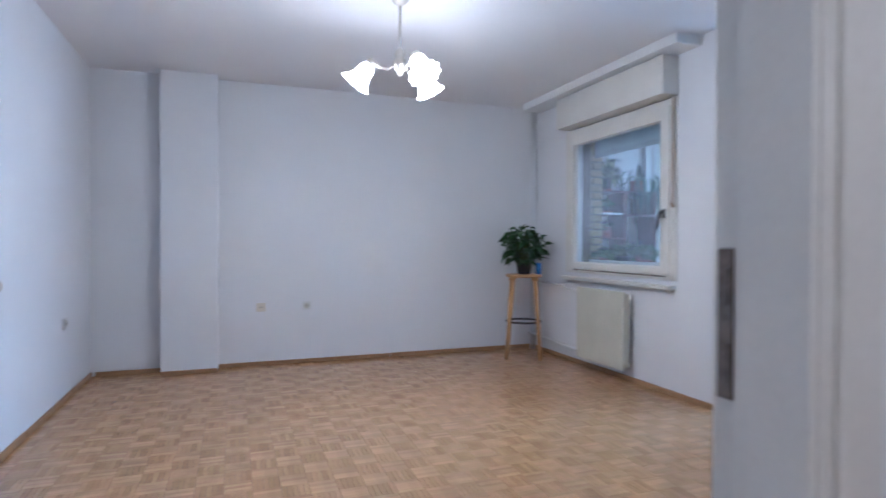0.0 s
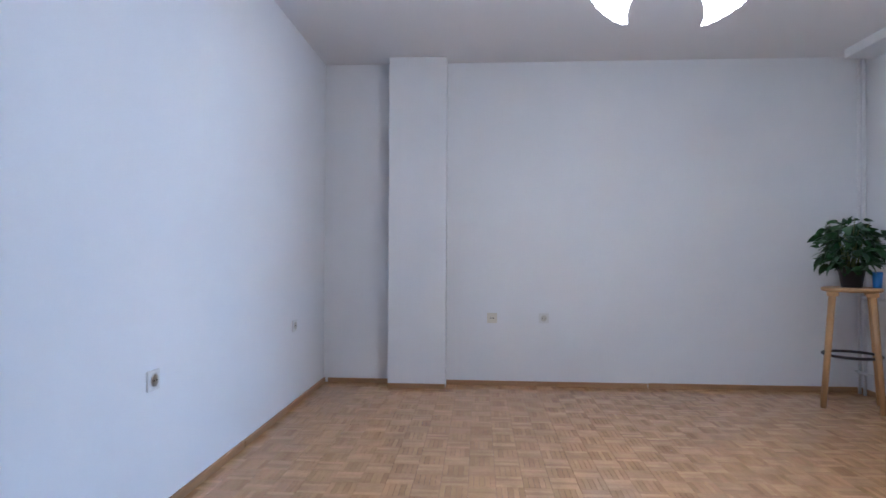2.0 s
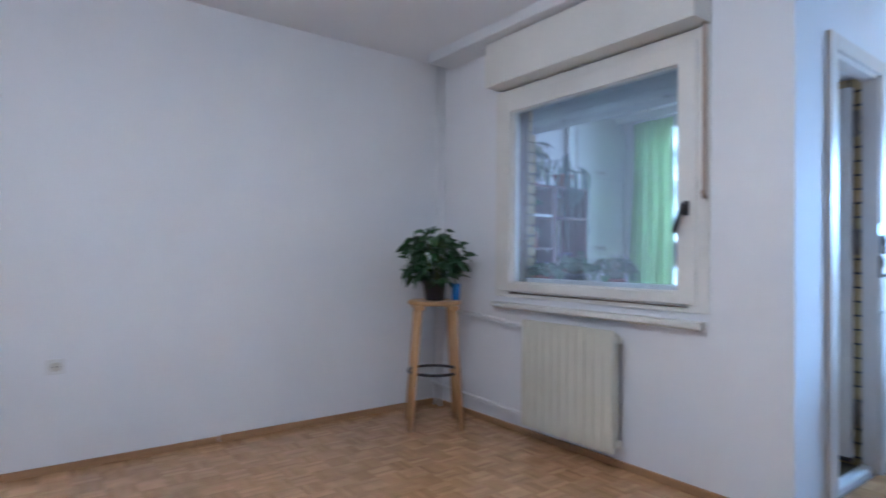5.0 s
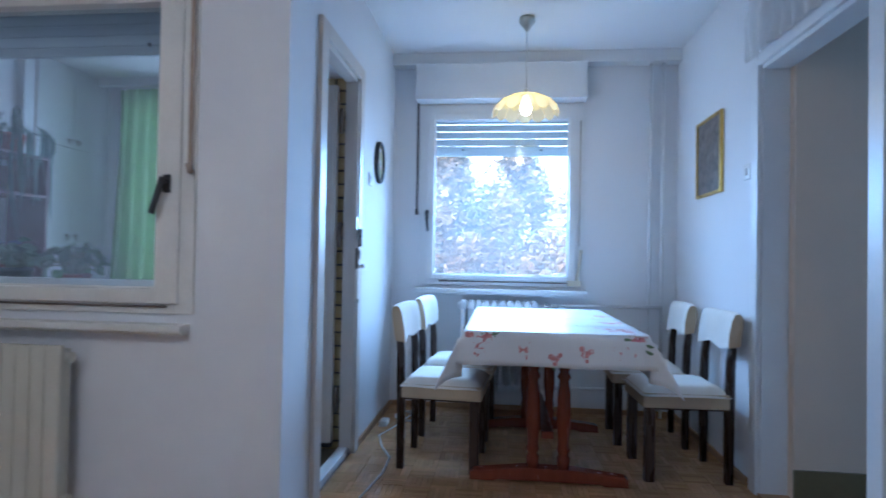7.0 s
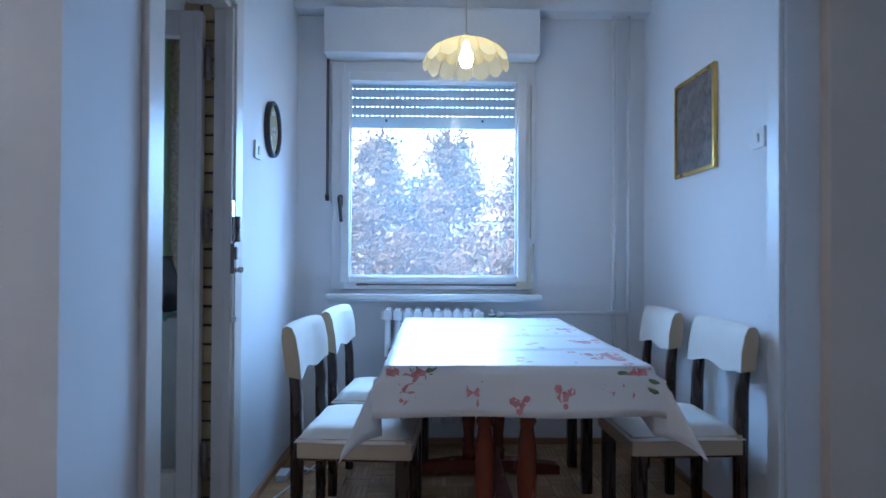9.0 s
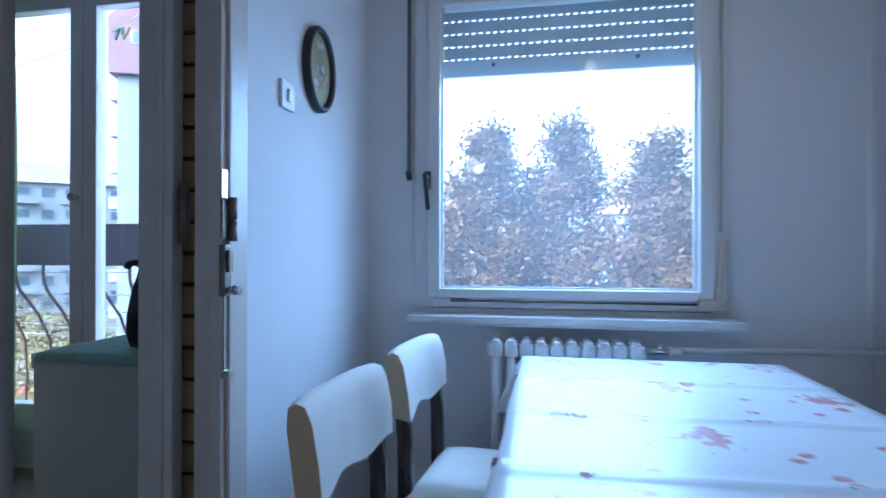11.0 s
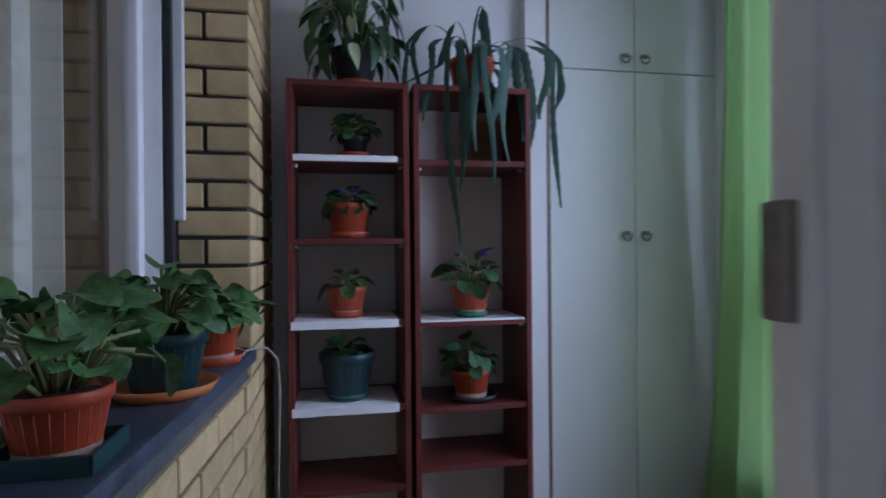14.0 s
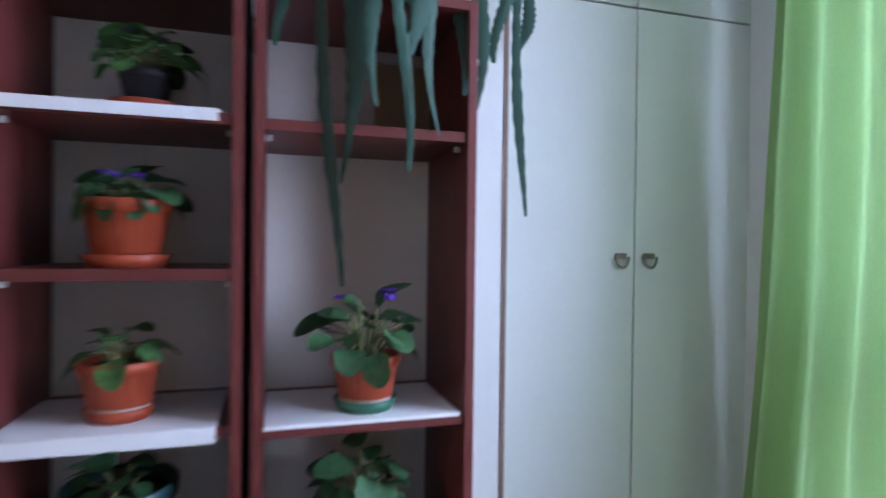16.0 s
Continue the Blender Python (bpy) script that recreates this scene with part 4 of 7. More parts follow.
def radiator(name, at, n, pitch, height, depth, ma, label, flat):
    th = thing(name, at, label, "radiator")
    for k in range(n):
        bm = bmesh.new()
        x = (k + 0.5) * pitch
        if flat:
            box(bm, (x - pitch * 0.48, -depth, 0.0), (x + pitch * 0.48, -depth + 0.03, height), 0.012)
            box(bm, (x - pitch * 0.25, -depth + 0.03, 0.02), (x + pitch * 0.25, -0.02, height - 0.02), 0.008)
        else:
            for y in (-depth + 0.022, -depth / 2, -0.022):
                tube(bm, [(x, y, 0.03), (x, y, height - 0.03)], 0.017, 10)
            box(bm, (x - pitch * 0.47, -depth, height - 0.065), (x + pitch * 0.47, 0, height - 0.012), 0.018)
            box(bm, (x - pitch * 0.30, -depth + 0.005, height - 0.04), (x + pitch * 0.30, -0.005, height), 0.015)
            box(bm, (x - pitch * 0.47, -depth, 0.0), (x + pitch * 0.47, 0, 0.06), 0.018)
        part("radiator_column", bm, ma, th)
    for z in ((0.05, height - 0.05) if flat else (0.03, height - 0.04)):
        bm = bmesh.new()
        rod(bm, (-0.012, -depth / 2, z), (n * pitch + 0.012, -depth / 2, z), 0.02)
        part("manifold", bm, ma, th)
    for x in (pitch * 1.5, pitch * (n - 1.5)):
        for z in (0.12, height * 0.7):
            part("wall_bracket", B(((x - 0.012, -depth / 2, z), (x + 0.012, 0.06, z + 0.02)), bevel=0.003), ma, th)
    return th


radiator("radiator", (-1.465, -0.04, 0.105), 11, 0.060, 0.64, 0.10, M_RAD, "cream enamelled ribbed radiator under the window", True)
radiator("radiator", (0.525, YD - 0.05, 0.16), 10, 0.0555, 0.645, 0.14, M_RADW, "white cast iron column radiator under the window", False)


def pipe(name, runs, label, ma=M_PAINT):
    th = thing(name, runs[0][0], label, "heating pipe")
    o = Vector(runs[0][0])
    for pts, r in [(p, 0.011) for p in runs]:
        bm = bmesh.new()
        tube(bm, [Vector(p) - o for p in pts], r, 10)
        part("pipe_run", bm, ma, th)
    return th


heat = pipe("heating_pipe", [[(-2.47, -0.045, 0.0), (-2.47, -0.045, 2.6)], [(-2.41, -0.045, 0.0), (-2.41, -0.045, 2.6)]], "white painted riser pipes in the room corner")
pipe("heating_pipe", [[(-2.41, -0.06, 0.735), (-1.9, -0.07, 0.725), (-1.50, -0.09, 0.70)], [(-2.47, -0.07, 0.17), (-1.9, -0.075, 0.16), (-1.50, -0.09, 0.155)]], "white painted radiator feed pipes along the wall")
pipe("heating_pipe", [[(1.86, YD - 0.05, 0.0), (1.86, YD - 0.05, 2.53)], [(1.945, YD - 0.05, 0.0), (1.945, YD - 0.05, 2.53)]], "white painted riser pipes beside the window")
pipe("heating_pipe", [[(1.945, YD - 0.075, 0.78), (1.5, YD - 0.075, 0.775), (1.17, YD - 0.10, 0.77)], [(1.86, YD - 0.075, 0.20), (1.12, YD - 0.10, 0.19)]], "white painted radiator feed pipes along the wall")
vv = thing("radiator_valve", (1.17, YD - 0.115, 0.77), "chrome radiator valve with a white cap", "valve")
bm = bmesh.new()
rod(bm, (-0.08, 0, 0), (0.02, 0, 0), 0.013)
rod(bm, (-0.03, 0, 0), (-0.03, 0, 0.03), 0.010)
part("valve_body", bm, M_CHROME, vv)
bm = bmesh.new()
rod(bm, (0.0, -0.01, 0), (0.045, -0.01, 0), 0.02, 0.017)
part("valve_cap", bm, M_PLASTIC, vv)


def socket(at, turn, label, ma, round_face=True):
    th = thing("wall_socket", at, label, "socket", "living room sockets", turn)
    part("cover", B(((-0.04, -0.010, -0.04), (0.04, 0.0, 0.04)), bevel=0.004), ma, th)
    bm = bmesh.new()
    if round_face:
        rod(bm, (0, -0.014, 0), (0, -0.008, 0), 0.024, seg=20)
        part("well", bm, M_BEIGE if ma is M_BEIGE else M_STEEL, th, "recessed round socket well")
        bm = bmesh.new()
        for x in (-0.009, 0.009):
            rod(bm, (x, -0.0155, 0), (x, -0.012, 0), 0.0035, seg=8)
        part("pin_holes", bm, M_DARK, th)
    else:
        for x in (-0.009, 0.009):
            rod(bm, (x, -0.0125, 0.0), (x, -0.008, 0.0), 0.005, seg=8)
        part("pin_holes", bm, M_DARK, th)
    return th


socket((XB, -2.847, 0.537), 90, "beige two-pin wall socket", M_CREAM, False)
socket((XB, -2.435, 0.539), 90, "white wall socket with a grey well", M_PLASTIC)
socket((-0.063, YS, 0.547), 180, "white wall socket with a grey well", M_PLASTIC)
socket((-1.76, YS, 0.55), 180, "white wall socket with a grey well", M_PLASTIC)


def wall_switch(at, turn):
    th = thing("light_switch", at, "white plastic wall light switch", "switch", "", turn)
    part("cover", B(((-0.04, -0.011, -0.04), (0.04, 0.0, 0.04)), bevel=0.004), M_PLASTIC, th)
    bm = bmesh.new()
    box(bm, (-0.010, -0.018, -0.018), (0.010, -0.009, 0.018), 0.003, pose(0, 0, 0, 6))
    part("rocker", bm, M_PLASTIC, th)


wall_switch((0.0, 1.342, 1.578), 90)
wall_switch((XR, 0.91, 1.562), -90)

# chandelier with three fluted glass bells
ch = thing("chandelier", (-0.30, -2.15, H), "three-arm nickel chandelier with lit fluted glass shades", "chandelier")
bm = bmesh.new()
lathe(bm, [(0.055, 0.0), (0.055, -0.012), (0.035, -0.035), (0.012, -0.05)], 24)
part("ceiling_rose", bm, M_STEEL, ch)
bm = bmesh.new()
rod(bm, (0, 0, -0.05), (0, 0, -0.36), 0.008)
part("stem", bm, M_STEEL, ch)
bm = bmesh.new()
lathe(bm, [(0.008, -0.30), (0.022, -0.31), (0.03, -0.335), (0.022, -0.36), (0.035, -0.375), (0.042, -0.40), (0.03, -0.43), (0.012, -0.445), (0.015, -0.455), (0.004, -0.47)], 20)
part("body", bm, M_STEEL, ch)
for ang in (-108, 15, 118):
    a = radians(ang)
    c, s = math.cos(a), math.sin(a)
    bm = bmesh.new()
    tube(bm, [(0.03 * c, 0.03 * s, -0.40), (0.07 * c, 0.07 * s, -0.43), (0.12 * c, 0.12 * s, -0.415), (0.15 * c, 0.15 * s, -0.385), (0.17 * c, 0.17 * s, -0.39)], 0.008, 10)
    arm = part("arm", bm, M_STEEL, ch)
    m = Matrix.Translation((0.165 * c, 0.165 * s, -0.385)) @ Matrix.Rotation(a, 4, "Z") @ pose(0, 0, 0, 0, -38, 0)
    bm = bmesh.new()
    lathe(bm, [(0.015, 0.015), (0.030, 0.0), (0.030, -0.03), (0.026, -0.035)], 20)
    bm.transform(m)
    part("cup", bm, M_STEEL, ch)
    bm = bmesh.new()
    lathe(bm, [(0.028, -0.025), (0.044, -0.045), (0.049, -0.08), (0.053, -0.11), (0.068, -0.142), (0.090, -0.165), (0.088, -0.167), (0.066, -0.145), (0.050, -0.11)], 96, wave=0.13, waves=11, close=False)
    bm.transform(m)
    part("shade", bm, M_SHADEGLOW, ch, "lit white fluted glass bell")
    p = Matrix.Translation(ch.location) @ m @ Vector((0, 0, -0.17))
    lamp("chandelier_bulb", "POINT", Matrix.Translation(p), BULB, (0.93, 0.89, 0.78), radius=0.05)

# stool in the corner
st = thing("bar_stool", (-2.06, -0.36, 0), "tall pine stool with black footrest ring in corner", "stool", turn=60)
bm = bmesh.new()
lathe(bm, [(0.165, 0.80), (0.18, 0.806), (0.18, 0.824), (0.165, 0.83)], 36)
part("seat", bm, M_PINE, st)
for sx in (-1, 1):
    for sy in (-1, 1):
        bm = bmesh.new()
        tube(bm, [(sx * 0.11, sy * 0.11, 0.80), (sx * 0.165, sy * 0.15, 0.0)], [0.022, 0.018], 12)
        part("leg", bm, M_PINE, st)
        bm = bmesh.new()
        box(bm, (sx * 0.11 - 0.035, sy * 0.11 - 0.03, 0.772), (sx * 0.11 + 0.035, sy * 0.11 + 0.03, 0.80), 0.006)
        part("leg_block", bm, M_PINE, st)
bm = bmesh.new()
tube(bm, [(0.172 * math.cos(a * math.pi / 16), 0.172 * math.sin(a * math.pi / 16), 0.36) for a in range(33)], 0.010, 8)
part("footrest_ring", bm, M_BLACK, st, "black metal footrest ring")

# ---------------------------------------------------------------- plants
rng = random.Random(7)


def leaf_mesh(name, length, width, ma, fold=0.25, droop=0.35, rows=6, wavy=0.0, tip=0.75):
    """An oval leaf along +x with a folded midrib and a drooping tip."""
    bm = bmesh.new()
    spine, left, right = [], [], []
    for k in range(rows + 1):
        t = (1 - math.cos(math.pi * k / rows)) / 2 if tip < 0.6 else k / rows
        w = width * 0.5 * math.sqrt(max(0.0, 1 - (2 * t ** 0.85 - 1) ** 2)) * (1 + 0.04 * (k % 2)) if tip < 0.6 and 0 < k < rows else width * 0.5 * math.sin(math.pi * min(1, 0.06 + 0.94 * t) ** 0.8) ** tip if 0 < k < rows else 0.002
        x, z = length * t, -droop * length * t * t
        lift = fold * w + wavy * width * math.sin(5 * t)
        spine.append(bm.verts.new((x, 0, z)))
        left.append(bm.verts.new((x, w, z + lift)))
        right.append(bm.verts.new((x, -w, z + lift)))
    for k in range(rows):
        for a, b in ((spine, left), (right, spine)):
            f = bm.faces.new((a[k], a[k + 1], b[k + 1], b[k]))
            f.smooth = True
    me = bpy.data.meshes.new(name)
    bm.to_mesh(me)
    bm.free()
    me.materials.append(ma)
    return me


LEAVES = {
    "violet": [leaf_mesh("violet_leaf", 0.062 * q, 0.058 * q, M_LEAF, 0.25, 0.2, 8, 0.06, 0.5) for q in (0.8, 1.0, 1.2)],
    "dark": [leaf_mesh("dark_leaf", 0.062 * q, 0.058 * q, M_LEAFD, 0.25, 0.2, 8, 0.06, 0.5) for q in (0.75, 0.95, 1.15)],
    "big": [leaf_mesh("broad_leaf", 0.086 * q, 0.080 * q, M_LEAF, 0.34, 0.3, 12, 0.12, 0.5) for q in (0.8, 1.0, 1.2)],
    "ficus": [leaf_mesh("glossy_leaf", 0.10 * q, 0.058 * q, M_FICUS, 0.2, 0.35) for q in (0.8, 1.0, 1.2)],
    "vari": [leaf_mesh("long_leaf", 0.088 * q, 0.038 * q, M_FICUS, 0.3, 0.5) for q in (0.8, 1.0, 1.2)] + [leaf_mesh("margined_leaf", 0.085, 0.036, M_VARI, 0.3, 0.5)],
}


def pot(th, r, h, ma, z=0.0, band=False, ribs=True):
    """A tapered pot with a thick rolled rim; soil inside."""
    bm = bmesh.new()
    lathe(bm, [(r * 0.70, 0), (r * 0.73, 0.004), (r * 0.93, h * 0.80), (r, h * 0.81), (r * 1.02, h * 0.97), (r * 0.98, h), (r * 0.93, h * 0.99), (r * 0.88, h * 0.86)], 32, (0, 0, z), close=False)
    bmesh.ops.contextual_create(bm, geom=[e for e in bm.edges if e.is_boundary and e.verts[0].co.z < z + 0.001])
    p = part("pot", bm, ma, th)
    if ribs:
        rb = bmesh.new()
        for k in range(24):
            a = 2 * math.pi * k / 24
            tube(rb, [((r * 0.735) * math.cos(a), (r * 0.735) * math.sin(a), z + 0.01), (r * 0.915 * math.cos(a), r * 0.915 * math.sin(a), z + h * 0.76)], 0.0013, 4)
        part("rib", rb, ma, p)
    if band:
        bb = bmesh.new()
        lathe(bb, [(r * 0.742, h * 0.03), (r * 0.79, h * 0.20)], 32, (0, 0, z), wave=0.0, close=False)
        part("limescale_band", bb, M_LIME, p, "pale limescale band")
    sb = bmesh.new()
    lathe(sb, [(0.001, 0.012), (r * 0.5, 0.008), (r * 0.885, 0.0)], 24, (0, 0, z + h * 0.86), close=False)
    part("soil", sb, M_SOIL, th)


def saucer(th, r, ma, square=False):
    bm = bmesh.new()
    if square:
        box(bm, (-r, -r, 0), (r, r, 0.006), 0.002)
        for a, b in (((-r, -r), (r, -r + 0.006)), ((-r, r - 0.006), (r, r)), ((-r, -r), (-r + 0.006, r)), ((r - 0.006, -r), (r, r))):
            box(bm, (a[0], a[1], 0.004), (b[0], b[1], 0.026), 0.002)
    else:
        lathe(bm, [(r * 0.82, 0), (r * 0.86, 0.001), (r, 0.022), (r * 0.97, 0.023), (r * 0.84, 0.005), (0.001, 0.004)], 32, close=False)
    part("saucer", bm, ma, th)


def rosette(th, kind, n, z, reach, rise, seed, flowers=0, big=1.0, tilt=(5, 50), spread_from=0.0):
    """Leaves on petioles around the pot's middle, low ones outside, young ones upright."""
    r = random.Random(seed)
    sb = bmesh.new()
    for k in range(n):
        t = (k + 0.5) / n
        a = k * 2.399 + r.uniform(-0.3, 0.3)
        out = reach * (1.0 - 0.72 * t) * r.uniform(0.75, 1.12)
        zz = z + rise * (0.25 + 0.75 * t) * r.uniform(0.7, 1.15)
        p0 = Vector((0.012 * math.cos(a), 0.012 * math.sin(a), z - 0.01))
        p1 = Vector((out * math.cos(a), out * math.sin(a), zz))
        mid = (p0 + p1) / 2 + Vector((0, 0, 0.25 * rise))
        tube(sb, [p0, mid, p1], [0.0042, 0.0036, 0.003] if kind == "big" else [0.0035, 0.003, 0.0025], 5)
        pitch = r.uniform(*tilt) * (1 - t) - 35 * t
        m = Matrix.Translation(p1) @ Matrix.Rotation(a + r.uniform(-0.35, 0.35), 4, "Z") @ pose(0, 0, 0, r.uniform(-35, 35), pitch + r.uniform(-15, 25), 0) @ Matrix.Scale(big * r.uniform(0.8, 1.2), 4)
        sub("leaf", r.choice(LEAVES[kind]), th, m)
    part("stem", sb, M_STEM, th)
    for k in range(flowers):
        fb = bmesh.new()
        a = r.uniform(0, 6.28)
        c = Vector((reach * 0.5 * math.cos(a), reach * 0.5 * math.sin(a), z + rise * r.uniform(0.95, 1.2)))
        for j in range(5):
            b = 2 * math.pi * j / 5
            d = Vector((math.cos(b), math.sin(b), 0.3)) * 0.009
            bmesh.ops.create_uvsphere(fb, u_segments=6, v_segments=4, radius=0.0046, matrix=Matrix.Translation(c + d))
        part("flower", fb, M_FLOWER, th, "small violet blossom")


def plant(name, at, label, pr, ph, pma, kind, n, reach, rise, seed, sau=None, flowers=0, big=1.0, band=False, sq=False, tilt=(5, 50), group=""):
    th = thing(name, at, label, "potted plant", group)
    z = 0.0
    if sau:
        saucer(th, sau[0], sau[1], sq)
        z = 0.007
    pot(th, pr, ph, pma, z, band)
    rosette(th, kind, n, z + ph * 0.88, reach, rise, seed, flowers, big, tilt)
    return th


# dense plant on the stool
sp = thing("potted_plant", (-2.06, -0.36, 0.83), "bushy dark green plant in a black pot on stool", "potted plant")
pot(sp, 0.085, 0.14, M_POTBLK, 0.0, ribs=False)
r = random.Random(21)
bm = bmesh.new()
for k in range(9):
    a = k * 0.72
    top = Vector((0.16 * math.cos(a) * r.uniform(0.5, 1), 0.16 * math.sin(a) * r.uniform(0.5, 1), 0.14 + r.uniform(0.18, 0.34)))
    tube(bm, [(0.03 * math.cos(a), 0.03 * math.sin(a), 0.11), top * 0.55 + Vector((0, 0, 0.1)), top], [0.006, 0.004, 0.002], 5)
part("stem", bm, M_STEM, sp)
for k in range(330):
    u, v = r.random(), r.random()
    a, el_ = 2 * math.pi * u, math.asin(2 * v - 1)
    rad = 0.20 * (0.45 + 0.55 * r.random())
    p = Vector((rad * math.cos(a) * math.cos(el_), rad * math.sin(a) * math.cos(el_), 0.285 + rad * 1.05 * math.sin(el_)))
    if p.z < 0.12 and math.hypot(p.x, p.y) < 0.14:
        continue
    m = Matrix.Translation(p) @ Matrix.Rotation(a + r.uniform(-0.7, 0.7), 4, "Z") @ pose(0, 0, 0, r.uniform(-50, 50), r.uniform(-30, 60), 0) @ Matrix.Scale(r.uniform(0.6, 0.95), 4)
    sub("leaf", r.choice(LEAVES["ficus"]), sp, m)
bt = thing("plastic_cup", (-1.99, -0.235, 0.83), "blue plastic cup behind the plant pot", "cup")
bm = bmesh.new()
lathe(bm, [(0.024, 0), (0.026, 0.002), (0.032, 0.11), (0.030, 0.11), (0.024, 0.01), (0.001, 0.008)], 20, close=False)
part("cup", bm, surface("blue_plastic", (0.02, 0.16, 0.48), rough=0.35, vary=0.1, bump=0.0), bt)

# ---------------------------------------------------------------- dining things
tb = thing("dining_table", (1.066, 1.14, 0), "dark red-brown trestle dining table with turned legs", "table")
part("tabletop", B(((-0.40, -0.65, 0.735), (0.40, 0.65, 0.767)), bevel=0.004), M_REDWOOD, tb)
part("apron", B(((-0.33, -0.55, 0.665), (0.33, -0.53, 0.735)), ((-0.33, 0.53, 0.665), (0.33, 0.55, 0.735)), ((-0.33, -0.53, 0.665), (-0.31, 0.53, 0.735)), ((0.31, -0.53, 0.665), (0.33, 0.53, 0.735))), M_REDWOOD, tb)
for y in (-0.36, 0.53):
    bm = bmesh.new()
    prof = [(-0.385, 0.0), (-0.385, 0.038), (-0.37, 0.046), (-0.13, 0.072), (0.13, 0.072), (0.37, 0.046), (0.385, 0.038), (0.385, 0.0), (0.27, 0.0), (0.24, 0.018), (-0.24, 0.018), (-0.27, 0.0)]
    near, far = [bm.verts.new((x, y - 0.035, z)) for x, z in prof], [bm.verts.new((x, y + 0.035, z)) for x, z in prof]
    bm.faces.new(near)
    bm.faces.new(far[::-1])
    for k in range(len(prof)):
        bm.faces.new((near[k], far[k], far[(k + 1) % len(prof)], near[(k + 1) % len(prof)]))
    bmesh.ops.bevel(bm, geom=[e for e in bm.edges if abs(e.verts[0].co.y - e.verts[1].co.y) < 0.01], offset=0.006, segments=2, affect="EDGES")
    part("foot", bm, M_REDWOOD, tb)
    for x in (-0.075, 0.075):
        bm = bmesh.new()
        lathe(bm, [(0.03, 0.07), (0.033, 0.12), (0.022, 0.14), (0.033, 0.16), (0.026, 0.19), (0.036, 0.30), (0.032, 0.44), (0.023, 0.50), (0.034, 0.52), (0.022, 0.545), (0.032, 0.57), (0.032, 0.74)], 20, (x, y, 0))
        part("leg", bm, M_REDWOOD, tb)
part("stretcher", B(((-0.03, -0.33, 0.20), (0.03, 0.50, 0.235)), bevel=0.005), M_REDWOOD, tb)

# oilcloth: top with fold creases, hanging sides, flared corners
TX, TY, TZ, DROP, SIDE = 0.408, 0.658, 0.770, 0.15, 0.21
cl = thing("tablecloth", (1.066, 1.14, TZ), "white oilcloth with rose bouquets and fold creases", "tablecloth")


def cloth_point(u, v):
    """Cloth coordinates (metres from the table's middle) to the place of that bit of cloth."""
    ou, ov = max(0, abs(u) - TX), max(0, abs(v) - TY)
    su, sv = (1 if u > 0 else -1), (1 if v > 0 else -1)
    x, y, z = min(abs(u), TX) * su, min(abs(v), TY) * sv, 0.0
    crease = 0.0
    for c in (-0.36, -0.02, 0.32):
        crease += 0.006 * math.exp(-((v - c - 0.012 * math.sin(3 * u)) / 0.012) ** 2)
    if ou == 0 and ov == 0:
        return Vector((x, y, crease + 0.0015 * noise.noise(Vector((u * 4, v * 4, 0)))))
    if ou and ov:
        d = math.hypot(ou, ov)
        a = math.atan2(ov, ou)
        out = 0.6 * d * math.sin(2 * a) ** 1.2
        x += su * (0.012 + 0.60 * out + 0.010 * d / DROP)
        y += sv * (0.012 + 0.60 * out * (0.6 + 0.4 * math.cos(a)) + 0.010 * d / DROP)
        return Vector((x, y, -0.97 * d))
    d = ou or ov
    wave = 0.012 * math.sin((v if ou else u) * 11) * d / DROP
    if ou:
        x += su * (0.010 + wave + 0.04 * d)
    else:
        y += sv * (0.010 + wave + 0.04 * d)
    return Vector((x, y, -d * 0.99 + crease * 0.5))


def cloth_axis(half, drop):
    inner = [i / 26 * 2 * half - half for i in range(27)]
    extra = [half + drop * k / 8 for k in range(1, 9)]
    return [-e for e in reversed(extra)] + inner + extra


us, vs = cloth_axis(TX, SIDE), [v * 1.0 for v in sorted(set([round(-TY + 2 * TY * i / 90, 5) for i in range(91)] + [TY + DROP * k / 6 for k in range(1, 7)] + [-TY - DROP * k / 6 for k in range(1, 7)]))]
bm = bmesh.new()
grid = [[bm.verts.new(cloth_point(u, v)) for u in us] for v in vs]
for r0, r1 in zip(grid, grid[1:]):
    for j in range(len(us) - 1):
        f = bm.faces.new((r0[j], r0[j + 1], r1[j + 1], r1[j]))
        f.smooth = True
ob = part("cloth_sheet", bm, M_CLOTH, cl)
so = ob.modifiers.new("thickness", "SOLIDIFY")
so.thickness, so.offset = 0.002, -1


def print_blob(bm, u, v, ru, rv, a, petals=0, mi=0, sides=12):
    """A flat printed shape lying on the cloth."""
    ca, sa = math.cos(a), math.sin(a)
    pts = []
    for k in range(sides):
        t = 2 * math.pi * k / sides
        q = 1 + (0.16 * math.cos(petals * t) if petals else 0)
        du, dv = ru * q * math.cos(t), rv * q * math.sin(t)
        uu, vv_ = u + ca * du - sa * dv, v + sa * du + ca * dv
        e = 0.001
        p = cloth_point(uu, vv_)
        n = (cloth_point(uu + e, vv_) - p).cross(cloth_point(uu, vv_ + e) - p).normalized()
        pts.append(p + n * (0.0012 + 0.0004 * mi))
    c = sum(pts, Vector()) / sides
    cv = bm.verts.new(c)
    vs_ = [bm.verts.new(p) for p in pts]
    for k in range(sides):
        f = bm.faces.new((cv, vs_[k], vs_[(k + 1) % sides]))
        f.material_index = mi


